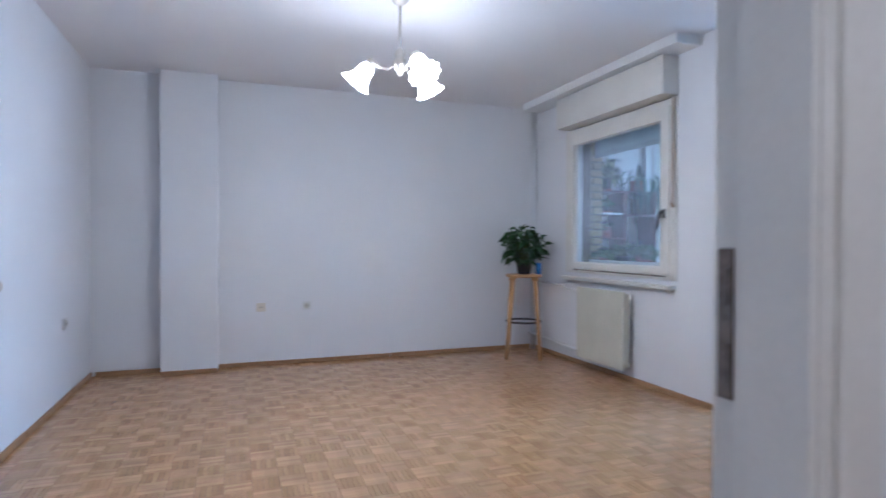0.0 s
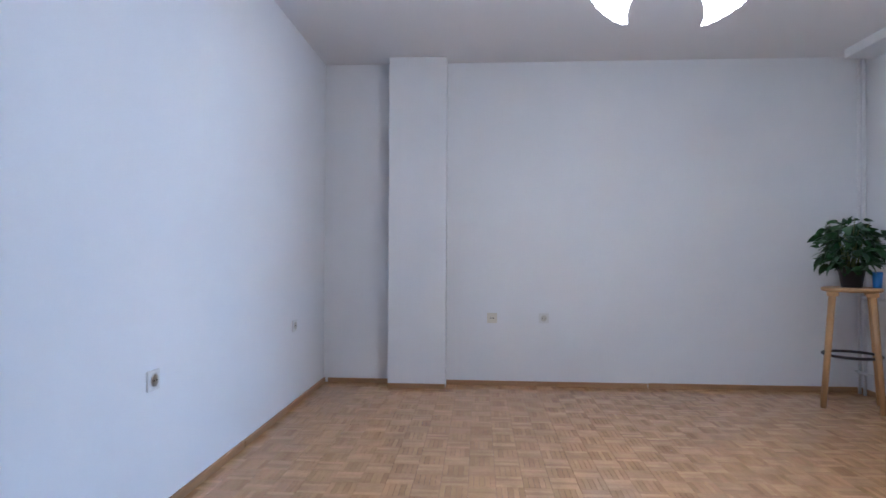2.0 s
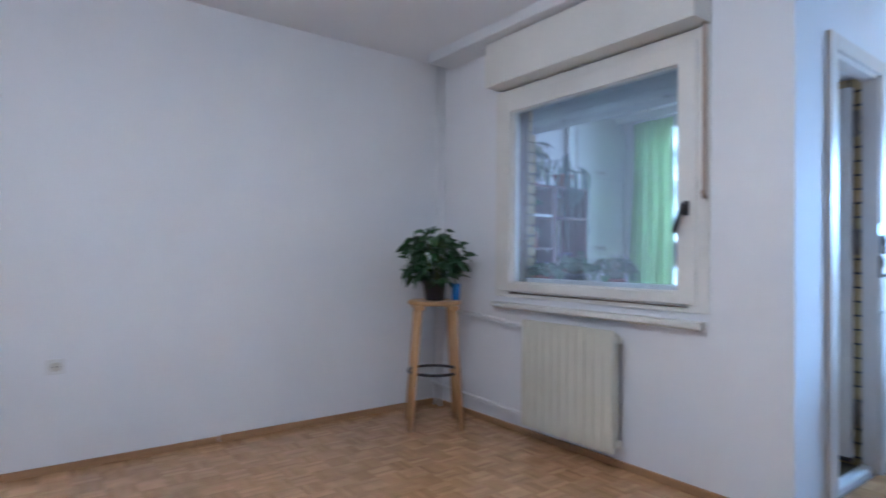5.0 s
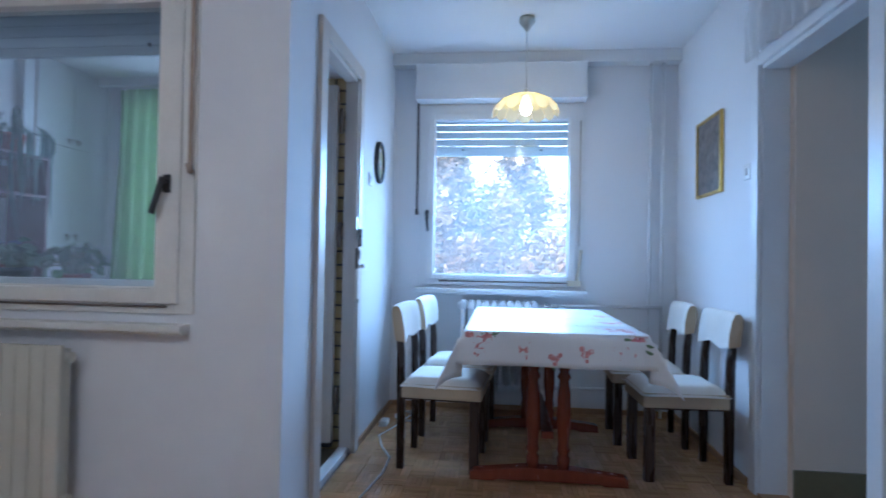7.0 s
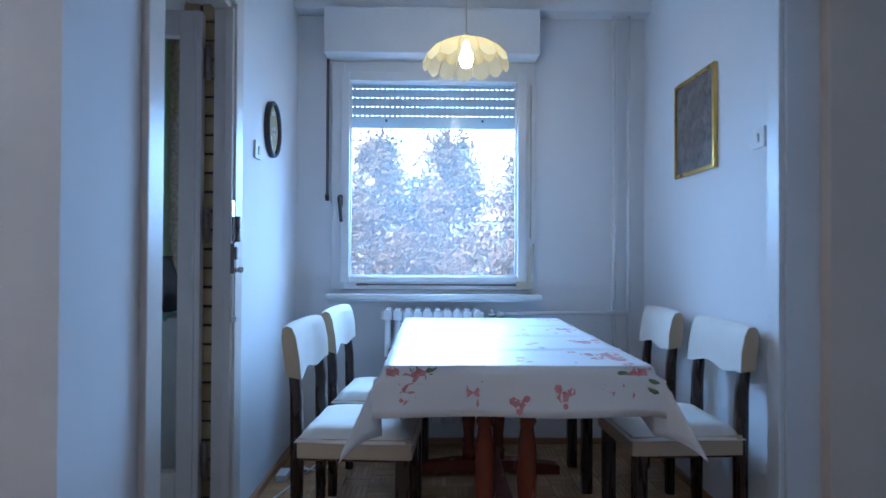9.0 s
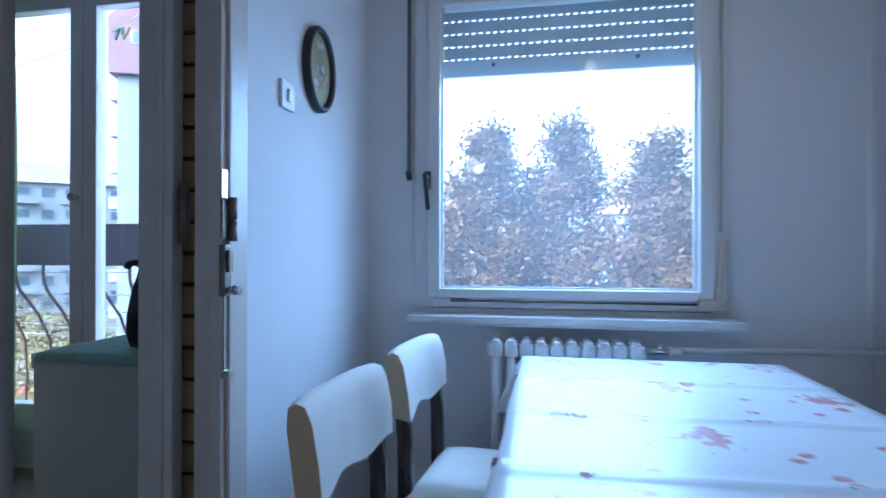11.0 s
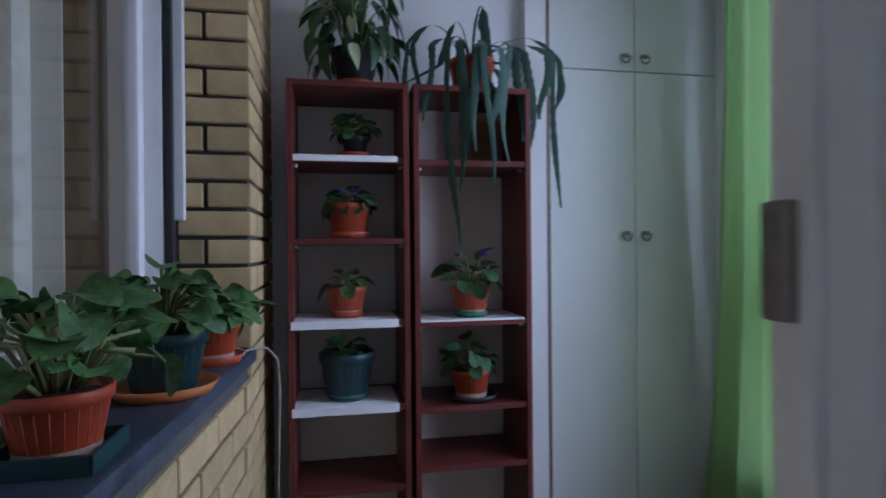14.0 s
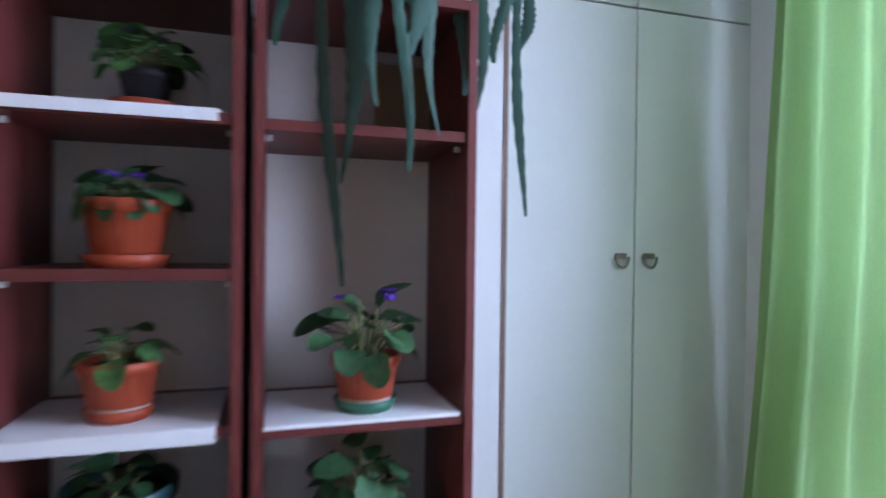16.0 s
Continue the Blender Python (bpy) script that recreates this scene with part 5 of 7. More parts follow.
def bouquet(u, v, size, seed, roses):
    r = random.Random(seed)
    bm = bmesh.new()
    for k in range(roses * 2 + 2):
        a = r.uniform(0, 6.28)
        d = size * r.uniform(0.6, 1.15)
        print_blob(bm, u + d * math.cos(a), v + d * math.sin(a), size * 0.26, size * 0.11, a + r.uniform(-0.6, 0.6), 0, 0, 8)
    for k in range(roses):
        a = k * 2.4 + r.uniform(-0.4, 0.4)
        d = 0 if k == 0 else size * r.uniform(0.4, 0.85)
        q = size * (0.42 if k == 0 else r.uniform(0.2, 0.36))
        print_blob(bm, u + d * math.cos(a), v + d * math.sin(a), q, q * 0.88, a, 6, 2, 16)
        print_blob(bm, u + d * math.cos(a), v + d * math.sin(a), q * 0.62, q * 0.5, a + 1, 4, 1 if r.random() < 0.7 else 2, 12)
        if k < 3:
            print_blob(bm, u + d * math.cos(a) + q * 0.1, v + d * math.sin(a), q * 0.25, q * 0.2, a, 3, 2, 8)
    part("rose_print", bm, [M_LEAFPRINT, M_ROSE, M_ROSE2], cl, "printed rose bouquet")


seed = 0
for v in (-0.52, -0.13, 0.25, 0.58):
    for u in (-0.30, 0.02, 0.33):
        seed += 1
        bouquet(u + 0.03 * math.sin(seed * 2.1), v + 0.05 * math.cos(seed * 1.7), 0.092 if seed % 2 else 0.076, seed, 7)
for v in (-0.60, -0.42, -0.32, -0.22, -0.02, 0.08, 0.16, 0.36, 0.46, 0.62):
    for u in (-0.16, 0.16, -0.36 + 0.2 * math.sin(v * 9), 0.24 + 0.1 * math.sin(v * 7)):
        seed += 1
        bouquet(u + 0.04 * math.sin(seed * 3.3), v + 0.02 * math.cos(seed), 0.036, seed, 1 + seed % 2)
for u, v, q in ((-0.33, -0.705, 0.080), (-0.14, -0.735, 0.056), (0, -0.77, 0.042), (0.13, -0.745, 0.044), (0.29, -0.73, 0.044), (0.36, -0.685, 0.074), (-0.46, -0.5, 0.05), (-0.47, -0.1, 0.045), (-0.47, 0.3, 0.05), (0.46, -0.4, 0.05), (0.47, 0.1, 0.045)):
    seed += 1
    bouquet(u, v, q, seed, 4 if q > 0.04 else 2)


def dining_chair():
    th = thing("dining_chair", (0, 0, 0), "dark stained chair with white covers on back and seat", "chair", "chairs round the table")
    for s in (-1, 1):
        bm = bmesh.new()
        tube(bm, [(-0.20, s * 0.165, 0.0), (-0.20, s * 0.165, 0.42), (-0.205, s * 0.165, 0.60), (-0.228, s * 0.165, 0.80)], [0.024, 0.028, 0.025, 0.020], 4)
        part("back_leg", bm, M_DARKWOOD, th)
        bm = bmesh.new()
        box(bm, (0.163, s * 0.165 - 0.024, 0.0), (0.211, s * 0.165 + 0.024, 0.40), 0.006)
        part("front_leg", bm, M_DARKWOOD, th)
    part("seat_frame", B(((-0.20, -0.185, 0.36), (0.21, 0.185, 0.41)), bevel=0.006), M_DARKWOOD, th)
    bm = bmesh.new()
    box(bm, (-0.195, -0.195, 0.37), (0.225, 0.195, 0.445), 0.012)
    part("seat_skirt", bm, M_SEAT, th, "beige seat side cloth")
    bm = bmesh.new()
    rows = []
    n = 12
    for i in range(n + 1):
        row = []
        for j in range(n + 1):
            x, y = i / n * 2 - 1, j / n * 2 - 1
            e = max(0.0, 1 - abs(x) ** 6) * max(0.0, 1 - abs(y) ** 6)
            row.append(bm.verts.new((0.015 + 0.218 * x, 0.202 * y, 0.430 + 0.052 * e ** 0.5 + 0.004 * noise.noise(Vector((x * 2, y * 2, 5))))))
        rows.append(row)
    for r0, r1 in zip(rows, rows[1:]):
        for j in range(n):
            bm.faces.new((r0[j], r0[j + 1], r1[j + 1], r1[j])).smooth = True
    part("seat", bm, M_LINEN, th, "white cotton seat cover")
    # slip cover over the curved top rail: front, back and a rounded top
    bm = bmesh.new()
    prof = [(0.030, -0.175), (0.032, -0.10), (0.028, -0.03), (0.016, 0.0), (-0.004, 0.006), (-0.022, -0.004), (-0.030, -0.04), (-0.030, -0.165)]
    rows = []
    for i in range(15):
        u = i / 14 * 2 - 1
        bow = 0.018 * (1 - u * u)
        sag = 0.004 * abs(u) ** 5
        row = []
        for k, (dx, dz) in enumerate(prof):
            wr = 0.006 * noise.noise(Vector((u * 2.5, k * 0.7, 2.2)))
            edge = 0.92 if abs(u) > 0.99 else 1.0
            zz = 0.845 + dz * (1 + 0.06 * math.sin(u * 5)) - sag
            row.append(bm.verts.new((-0.228 - bow + dx * edge + wr + 0.12 * (0.845 - zz), 0.200 * u, zz)))
        rows.append(row)
    for r0, r1 in zip(rows, rows[1:]):
        for k in range(len(prof) - 1):
            bm.faces.new((r0[k], r0[k + 1], r1[k + 1], r1[k])).smooth = True
    for end in (rows[0], rows[-1][::-1]):
        eb = bmesh.new()
        out = -0.0015 if end is rows[0] else 0.0015
        loop = [eb.verts.new(v.co + Vector((0, out, 0))) for v in end]
        inner = [eb.verts.new(v.co - Vector((0, out, 0))) for v in end]
        eb.faces.new(loop)
        eb.faces.new(inner[::-1])
        for a in range(len(loop)):
            b = (a + 1) % len(loop)
            eb.faces.new((loop[a], inner[a], inner[b], loop[b]))
        part("cover_side", eb, M_SEAT, th, "beige side cloth")
    part("back_cover", bm, M_LINEN, th, "white cotton slip cover on the backrest")
    bm = bmesh.new()
    box(bm, (-0.236, -0.15, 0.74), (-0.220, 0.15, 0.79), 0.003)
    part("top_rail", bm, M_DARKWOOD, th)
    return th


c0 = dining_chair()
c0.matrix_basis = pose(0.522, 1.005, 0, 0, 0, -4)
copy_thing(c0, pose(0.560, 1.545, 0, 0, 0, -5))
copy_thing(c0, pose(1.755, 1.04, 0, 0, 0, 182))
copy_thing(c0, pose(1.72, 1.58, 0, 0, 0, 178))

# pendant with a scalloped shell shade
pd = thing("pendant_lamp", (0.955, 1.43, H), "pendant lamp with scalloped yellow shell shade, lit", "pendant lamp")
bm = bmesh.new()
lathe(bm, [(0.045, 0.0), (0.05, -0.03), (0.02, -0.07), (0.006, -0.09)], 24)
part("ceiling_rose", bm, M_STEEL, pd)
bm = bmesh.new()
rod(bm, (0, 0, -0.09), (0, 0, -0.47), 0.0035, seg=8)
part("cord", bm, M_WIRE, pd)
bm = bmesh.new()
lathe(bm, [(0.008, -0.44), (0.018, -0.46), (0.026, -0.485), (0.022, -0.49)], 20)
part("cap", bm, M_STEEL, pd)
N = 14
rims = [(0.024, -0.482), (0.10, -0.492), (0.160, -0.522), (0.192, -0.556), (0.205, -0.588)]
wire = bmesh.new()
for k in range(N):
    a0, a1 = 2 * math.pi * k / N, 2 * math.pi * (k + 1) / N
    tube(wire, [(q * math.cos(a0), q * math.sin(a0), z) for q, z in rims], 0.0016, 4)
    for lo, hi in ((0, 2), (2, 4)):
        bm = bmesh.new()
        rows = []
        steps = 8
        for i in range(lo, hi + 1):
            q, z = rims[i]
            row = []
            for j in range(steps + 1):
                t = j / steps
                a = a0 + (a1 - a0) * (0.03 + 0.94 * t)
                dz = -0.022 * math.sin(math.pi * t) if i == hi else 0.0
                row.append(bm.verts.new((q * math.cos(a), q * math.sin(a), z + dz)))
            rows.append(row)
        for r0, r1 in zip(rows, rows[1:]):
            for j in range(steps):
                bm.faces.new((r0[j], r0[j + 1], r1[j + 1], r1[j])).smooth = True
        part("shell_panel", bm, M_SHELLY if lo == 0 else M_SHELLP, pd)
part("wire_ribs", wire, M_BRASS, pd)
bm = bmesh.new()
lathe(bm, [(0.013, -0.485), (0.015, -0.51), (0.030, -0.545), (0.034, -0.57), (0.024, -0.60), (0.004, -0.61)], 20)
part("bulb", bm, M_BULB, pd, "lit bulb")
lamp("pendant_bulb", "POINT", pose(0.955, 1.43, H - 0.655), PEND, (1, 0.84, 0.6), radius=0.04)

# framed pictures
pf = thing("framed_picture", (XR, 1.44, 1.735), "dark framed picture in a thin gilt frame", "picture", turn=-90)
bm = bmesh.new()
ring_frame(bm, -0.205, 0.205, -0.235, 0.235, 0.018, -0.02, 0.0, 0.004)
part("picture_frame", bm, M_BRASS, pf)
part("painting", B(((-0.188, -0.012, -0.218), (0.188, -0.004, 0.218))), M_DARKPIC, pf, "dark grey-brown painted panel")
m_shape = surface("painted_shape", (0.16, 0.13, 0.115), rough=0.5, vary=0.4, scale=25, bump=0.0)
for n, (x, z, a, b) in enumerate(((0.0, 0.09, 0.05, 0.06), (-0.06, -0.03, 0.05, 0.08), (0.06, -0.05, 0.05, 0.07), (0.0, -0.12, 0.09, 0.04), (0.08, 0.1, 0.03, 0.04))):
    bm = bmesh.new()
    bm.faces.new([bm.verts.new((x + a * math.cos(j), -0.0135 - 0.0006 * n, z + b * math.sin(j))) for j in (0, 0.6, 1.2, 1.8, 2.4, 3.0, 3.6, 4.2, 4.8, 5.4, 5.9)])
    part("painted_shape", bm, m_shape, pf)
po = thing("oval_picture", (0.0, 1.563, 1.72), "oval floral picture in a black frame", "picture", turn=90)
bm = bmesh.new()
rows = []
for k in range(40):
    a = 2 * math.pi * k / 40
    ca, sa = math.cos(a), math.sin(a)
    rows.append([bm.verts.new(((0.112 - d) * ca, y, (0.138 - d) * sa)) for d, y in ((0.0, 0.0), (0.0, -0.02), (0.008, -0.028), (0.018, -0.024), (0.022, -0.010))])
for k in range(40):
    for j in range(4):
        bm.faces.new((rows[k][j], rows[k][j + 1], rows[(k + 1) % 40][j + 1], rows[(k + 1) % 40][j])).smooth = True
part("oval_frame", bm, M_BLACK, po)
bm = bmesh.new()
bm.faces.new([bm.verts.new((0.093 * math.cos(k / 40 * 6.2832), -0.011, 0.119 * math.sin(k / 40 * 6.2832))) for k in range(40)])
part("picture_ground", bm, M_OCHRE, po)
r = random.Random(5)
paints = [surface("painted_petal", (0.55, 0.47, 0.44), vary=0.2, bump=0.0), M_ROSE2, M_LEAFPRINT]
for k in range(16):
    bm = bmesh.new()
    c = Vector((r.gauss(0, 0.024), -0.0125, r.gauss(-0.005, 0.038)))
    q = r.uniform(0.008, 0.018)
    bm.faces.new([bm.verts.new(c + Vector((q * math.cos(j), -0.0002 * k, q * 0.9 * math.sin(j)))) for j in (0, 1.05, 2.1, 3.14, 4.2, 5.25)])
    part("painted_flower", bm, paints[k % 3], po)

# extension lead on the floor
cd = thing("extension_cable", (0.10, 1.9, 0.0), "white extension lead coiled on the parquet", "cable")
bm = bmesh.new()
pts = [(0.0, 0.10, 0.05), (-0.01, 0.05, 0.012)]
for k in range(26):
    a = k * 0.55
    pts.append((0.10 + 0.085 * math.cos(a) + 0.01 * math.sin(k), -0.10 + 0.13 * math.sin(a), 0.006 + 0.003 * (k % 3)))
pts += [(0.05, -0.35, 0.005), (-0.01, -0.55, 0.005), (0.05, -0.75, 0.005), (0.13, -0.92, 0.005), (0.14, -1.15, 0.005), (0.10, -1.45, 0.005)]
tube(bm, pts, 0.0045, 6)
part("lead", bm, M_WIRE, cd)
part("socket_block", B(((-0.055, -0.36, 0.0), (-0.005, -0.26, 0.035)), bevel=0.008), M_PLASTIC, cd)

# ---------------------------------------------------------------- kitchen, seen through the doorway
ov = thing("oven", (3.15, 1.45, 0.0), "black freestanding cooker with glass oven door", "cooker")
part("oven_body", B(((-0.25, 0.0, 0.05), (0.25, 0.58, 0.845)), bevel=0.004), M_OVEN, ov)
part("oven_door", B(((-0.235, -0.025, 0.22), (0.235, -0.001, 0.665)), bevel=0.004), M_OVEN, ov)
part("oven_window", B(((-0.17, -0.028, 0.30), (0.17, -0.0255, 0.56))), M_OVENG, ov)
part("drawer", B(((-0.235, -0.02, 0.07), (0.235, -0.001, 0.205)), bevel=0.004), M_OVEN, ov)
part("control_panel", B(((-0.24, -0.02, 0.685), (0.24, -0.001, 0.80)), bevel=0.004), M_OVEN, ov)
bm = bmesh.new()
rod(bm, (-0.20, -0.05, 0.645), (0.20, -0.05, 0.645), 0.008)
part("oven_handle", bm, M_BLACK, ov)
for x in (-0.17, -0.10, -0.03, 0.04, 0.11, 0.18):
    bm = bmesh.new()
    rod(bm, (x, -0.045, 0.742), (x, -0.02, 0.742), 0.017, 0.02)
    part("knob", bm, M_BLACK, ov)
part("hob", B(((-0.25, -0.01, 0.846), (0.25, 0.58, 0.862)), bevel=0.004), M_WORKTOP, ov, "white enamel hob")
for k in range(2):
    cu = thing("kitchen_cabinet", (2.60 + 1.1 * k, 1.47, 0.0), "white kitchen base cabinet with black plinth", "cabinet")
    part("cabinet_body", B(((-0.29, 0.0, 0.10), (0.29, 0.62, 0.83)), bevel=0.002), M_CAB, cu)
    part("cabinet_door", B(((-0.285, -0.018, 0.11), (0.285, -0.001, 0.82)), bevel=0.003), M_CAB, cu)
    part("plinth", B(((-0.29, 0.04, 0.0), (0.29, 0.6, 0.10))), M_BLACK, cu)
wt = thing("worktop", (2.60, 1.45, 0.832), "pale kitchen worktop beside the cooker", "worktop")
part("slab", B(((-0.30, 0.0, 0.0), (0.295, 0.655, 0.03)), bevel=0.004), M_WORKTOP, wt)
tl = tagged(new("wall_tiles"), "mint green kitchen wall tiles", "tiles", kind="structure")
tme = mesh_of("tile", B(((-0.072, -0.006, -0.072), (0.072, 0.0, 0.072)), bevel=0.002), M_TILE)
for i in range(6):
    for j in range(5):
        sub("tile", tme, tl, pose(3.46 + 0.147 * i, YD - 0.001, 0.95 + 0.147 * j))
kt = tagged(new("floor_tiles"), "grey kitchen floor tiles with pale joints", "tiles", kind="structure")
kme = mesh_of("tile", B(((-0.145, -0.145, -0.004), (0.145, 0.145, 0.004)), bevel=0.002), M_KTILE)
for i in range(7):
    for j in range(9):
        sub("tile", kme, kt, pose(2.33 + 0.30 * i, -0.75 + 0.30 * j, 0.0))

# ---------------------------------------------------------------- loggia things
SX0, SX1 = -2.50, -2.205


def bookcase(name, y0, y1, shelves, label, kick):
    th = thing(name, (SX0, (y0 + y1) / 2, 0), label, "bookcase", "narrow bookcases")
    w, d = (y1 - y0) / 2, SX1 - SX0
    for s in (-1, 1):
        part("side_panel", B(((0, s * w - (0.018 if s > 0 else 0), 0), (d, s * w + (0.018 if s < 0 else 0), 1.72)), bevel=0.0015), M_SHELF, th)
    part("top_panel", B(((0.0, -w + 0.0185, 1.70), (d, w - 0.0185, 1.719)), bevel=0.0015), M_SHELF, th)
    part("back_panel", B(((0.0, -w + 0.019, 0.05), (0.006, w - 0.019, 1.70))), M_BACK, th, "pale hardboard back")
    for z in shelves:
        part("shelf", B(((0.006, -w + 0.019, z - 0.02), (d - 0.006, w - 0.019, z)), bevel=0.0015), M_SHELF, th)
        for s in (-1, 1):
            bm = bmesh.new()
            rod(bm, (d - 0.05, s * (w - 0.019), z - 0.027), (d - 0.05, s * (w - 0.030), z - 0.027), 0.006, seg=8)
            part("shelf_pin", bm, M_PLASTIC, th, "white plastic shelf pin")
    return th


bookcase("bookcase", 0.578, 0.972, (1.472, 1.205, 0.935, 0.655, 0.385, 0.07), "red-brown narrow bookcase with plants on its shelves", 0)
bookcase("bookcase", 0.989, 1.397, (1.468, 0.925, 0.635, 0.435, 0.10), "red-brown narrow bookcase beside the white cupboard", 0)


def sheet(at, w, d, flap, label):
    th = thing("paper_sheet", at, label, "paper", "shelf liners")
    part("liner", B(((-d, -w / 2, 0.0), (0.006, w / 2, 0.0025)), ((0.0062, -w / 2, -flap), (0.0085, w / 2, 0.0025))), M_PAPER, th)


sheet((SX1, 0.765, 1.4725), 0.335, 0.25, 0.018, "white paper liner folded over a shelf edge")
sheet((SX1, 0.76, 0.9355), 0.345, 0.25, 0.024, "white paper liner folded over a shelf edge")
sheet((SX1, 0.76, 0.6555), 0.345, 0.25, 0.024, "white paper liner folded over a shelf edge")
sheet((SX1 - 0.012, 1.19, 0.9255), 0.36, 0.24, 0.004, "white paper liner lying on a shelf")

G1 = "violets on the bookcase"
plant("potted_plant", (-2.32, 0.80, 1.475), "small African violet in a dark pot with red saucer", 0.046, 0.075, M_POTBLK, "violet", 30, 0.062, 0.075, 31, (0.066, M_TERRA), 2, 0.8, group=G1)
plant("potted_plant", (-2.30, 0.775, 1.205), "African violet in a terracotta pot, drooping leaves", 0.073, 0.112, M_TERRA, "dark", 24, 0.075, 0.05, 32, (0.072, M_TERRA), 4, 0.85, tilt=(30, 80), group=G1)
plant("potted_plant", (-2.30, 0.765, 0.938), "sparse young violet in a terracotta pot", 0.068, 0.098, M_TERRA, "violet", 11, 0.06, 0.06, 33, (0.058, M_TERRA), 0, 0.85, band=True, group=G1)
plant("potted_plant", (-2.31, 0.765, 0.658), "dark green plastic pot with a short dark plant", 0.094, 0.155, M_TEAL, "dark", 12, 0.06, 0.045, 34, (0.072, M_GREENP), 0, 0.9, group=G1)
plant("potted_plant", (-2.29, 1.20, 0.9285), "flowering African violet in a terracotta pot", 0.068, 0.10, M_TERRA, "dark", 28, 0.105, 0.11, 35, (0.062, M_GREENP), 6, 0.95, band=True, group=G1)
plant("potted_plant", (-2.30, 1.20, 0.636), "leaning African violet in a terracotta pot, dark saucer", 0.072, 0.10, M_TERRA, "dark", 26, 0.08, 0.105, 36, (0.098, M_POTBLK), 0, 1.0, band=True, group=G1)

# large variegated plant on top of a bookcase
vp = thing("potted_plant", (-2.33, 0.80, 1.72), "bushy variegated long-leaved plant in a dark pot", "potted plant")
saucer(vp, 0.078, M_TERRA)
pot(vp, 0.080, 0.13, M_POTBLK, 0.007, ribs=False)
r = random.Random(12)
bm = bmesh.new()
for k in range(10):
    a = k * 0.66
    top = Vector((0.12 * math.cos(a), 0.12 * math.sin(a), 0.30 + 0.08 * math.sin(k * 2.2)))
    tube(bm, [(0.02 * math.cos(a), 0.02 * math.sin(a), 0.11), top * 0.6 + Vector((0, 0, 0.08)), top], [0.005, 0.004, 0.002], 5)
part("stem", bm, M_STEM, vp)
for k in range(120):
    a, v = r.uniform(0, 6.283), r.random()
    rad = 0.15 * (0.4 + 0.6 * r.random())
    z = 0.10 + 0.30 * v
    m = Matrix.Translation((rad * math.cos(a), rad * math.sin(a), z)) @ Matrix.Rotation(a + r.uniform(-0.5, 0.5), 4, "Z") @ pose(0, 0, 0, r.uniform(-30, 30), r.uniform(-10, 40) + 35 * (1 - v), 0) @ Matrix.Scale(r.uniform(0.75, 1.15), 4)
    sub("leaf", r.choice(LEAVES["vari"]), vp, m)

# hanging leaf cactus
hc = thing("leaf_cactus", (-2.33, 1.22, 1.72), "hanging leaf cactus with long flat stems, terracotta pot", "potted plant")
pot(hc, 0.085, 0.125, M_TERRA, 0.0)


def strap(a, reach, rise, fall, width, seed):
    """A flat notched stem that arches out of the pot and hangs down."""
    r = random.Random(seed)
    c, s = math.cos(a), math.sin(a)
    bm = bmesh.new()
    n = 40
    pts = []
    for k in range(n + 1):
        t = k / n
        d = reach * min(1, (t / 0.4)) ** 0.8 if fall > 0.1 else reach * t
        z = 0.115 + rise * math.sin(math.pi * min(1, t / 0.45)) ** 0.9 if t < 0.45 else 0.115 - fall * ((t - 0.45) / 0.55)
        pts.append(Vector((c * d + 0.022 * t * math.sin(7 * t + seed), s * d + 0.026 * t * math.cos(6 * t + 2.3 * seed), z)))
    left, right, mid = [], [], []
    tw = r.uniform(-0.7, 0.7)
    for k, p in enumerate(pts):
        t = k / n
        d = (pts[min(k + 1, n)] - pts[max(k - 1, 0)]).normalized()
        side = Vector((-s, c, 0)).lerp(Vector((c, s, 0.2)), 0.3 * math.sin(tw * 3 + t * 2)).normalized()
        if abs(s) > 0.7:
            side = Vector((0.25, 1, 0)).normalized()
        w = width * (0.22 if t < 0.28 else 1.0 - 0.75 * max(0, (t - 0.75) / 0.25)) * (0.86 + 0.24 * (k % 2)) * (1 + 0.18 * math.sin(9 * t + seed * 1.7))
        left.append(bm.verts.new(p + side * w))
        right.append(bm.verts.new(p - side * w))
        mid.append(bm.verts.new(p + d.cross(side) * 0.25 * w))
    for k in range(n):
        for u, v in ((left, mid), (mid, right)):
            bm.faces.new((u[k], u[k + 1], v[k + 1], v[k])).smooth = True
    part("stem", bm, M_CACT, hc)


r = random.Random(3)
for k, (ang, reach, rise, fall, wid) in enumerate((
        (-38, 0.17, 0.06, 0.66, 0.014), (-28, 0.16, 0.05, 0.48, 0.017), (-6, 0.15, 0.04, 0.34, 0.014), (6, 0.15, 0.04, 0.45, 0.012), (20, 0.16, 0.03, 0.26, 0.017),
        (34, 0.17, 0.05, 0.38, 0.011), (48, 0.18, 0.03, 0.30, 0.015), (-60, 0.20, 0.06, 0.24, 0.012), (-78, 0.24, 0.12, 0.30, 0.009), (58, 0.20, 0.05, 0.36, 0.013),
        (78, 0.27, 0.07, 0.20, 0.016), (85, 0.31, 0.10, 0.52, 0.011), (99, 0.36, 0.12, 0.14, 0.013), (-98, 0.26, 0.15, 0.10, 0.010),
        (12, 0.12, 0.06, 0.20, 0.016), (110, 0.16, 0.19, 0.04, 0.018), (62, 0.14, 0.21, 0.02, 0.016), (-86, 0.21, 0.13, 0.20, 0.008))):
    strap(radians(ang), reach, rise, fall, wid * 1.05, k)

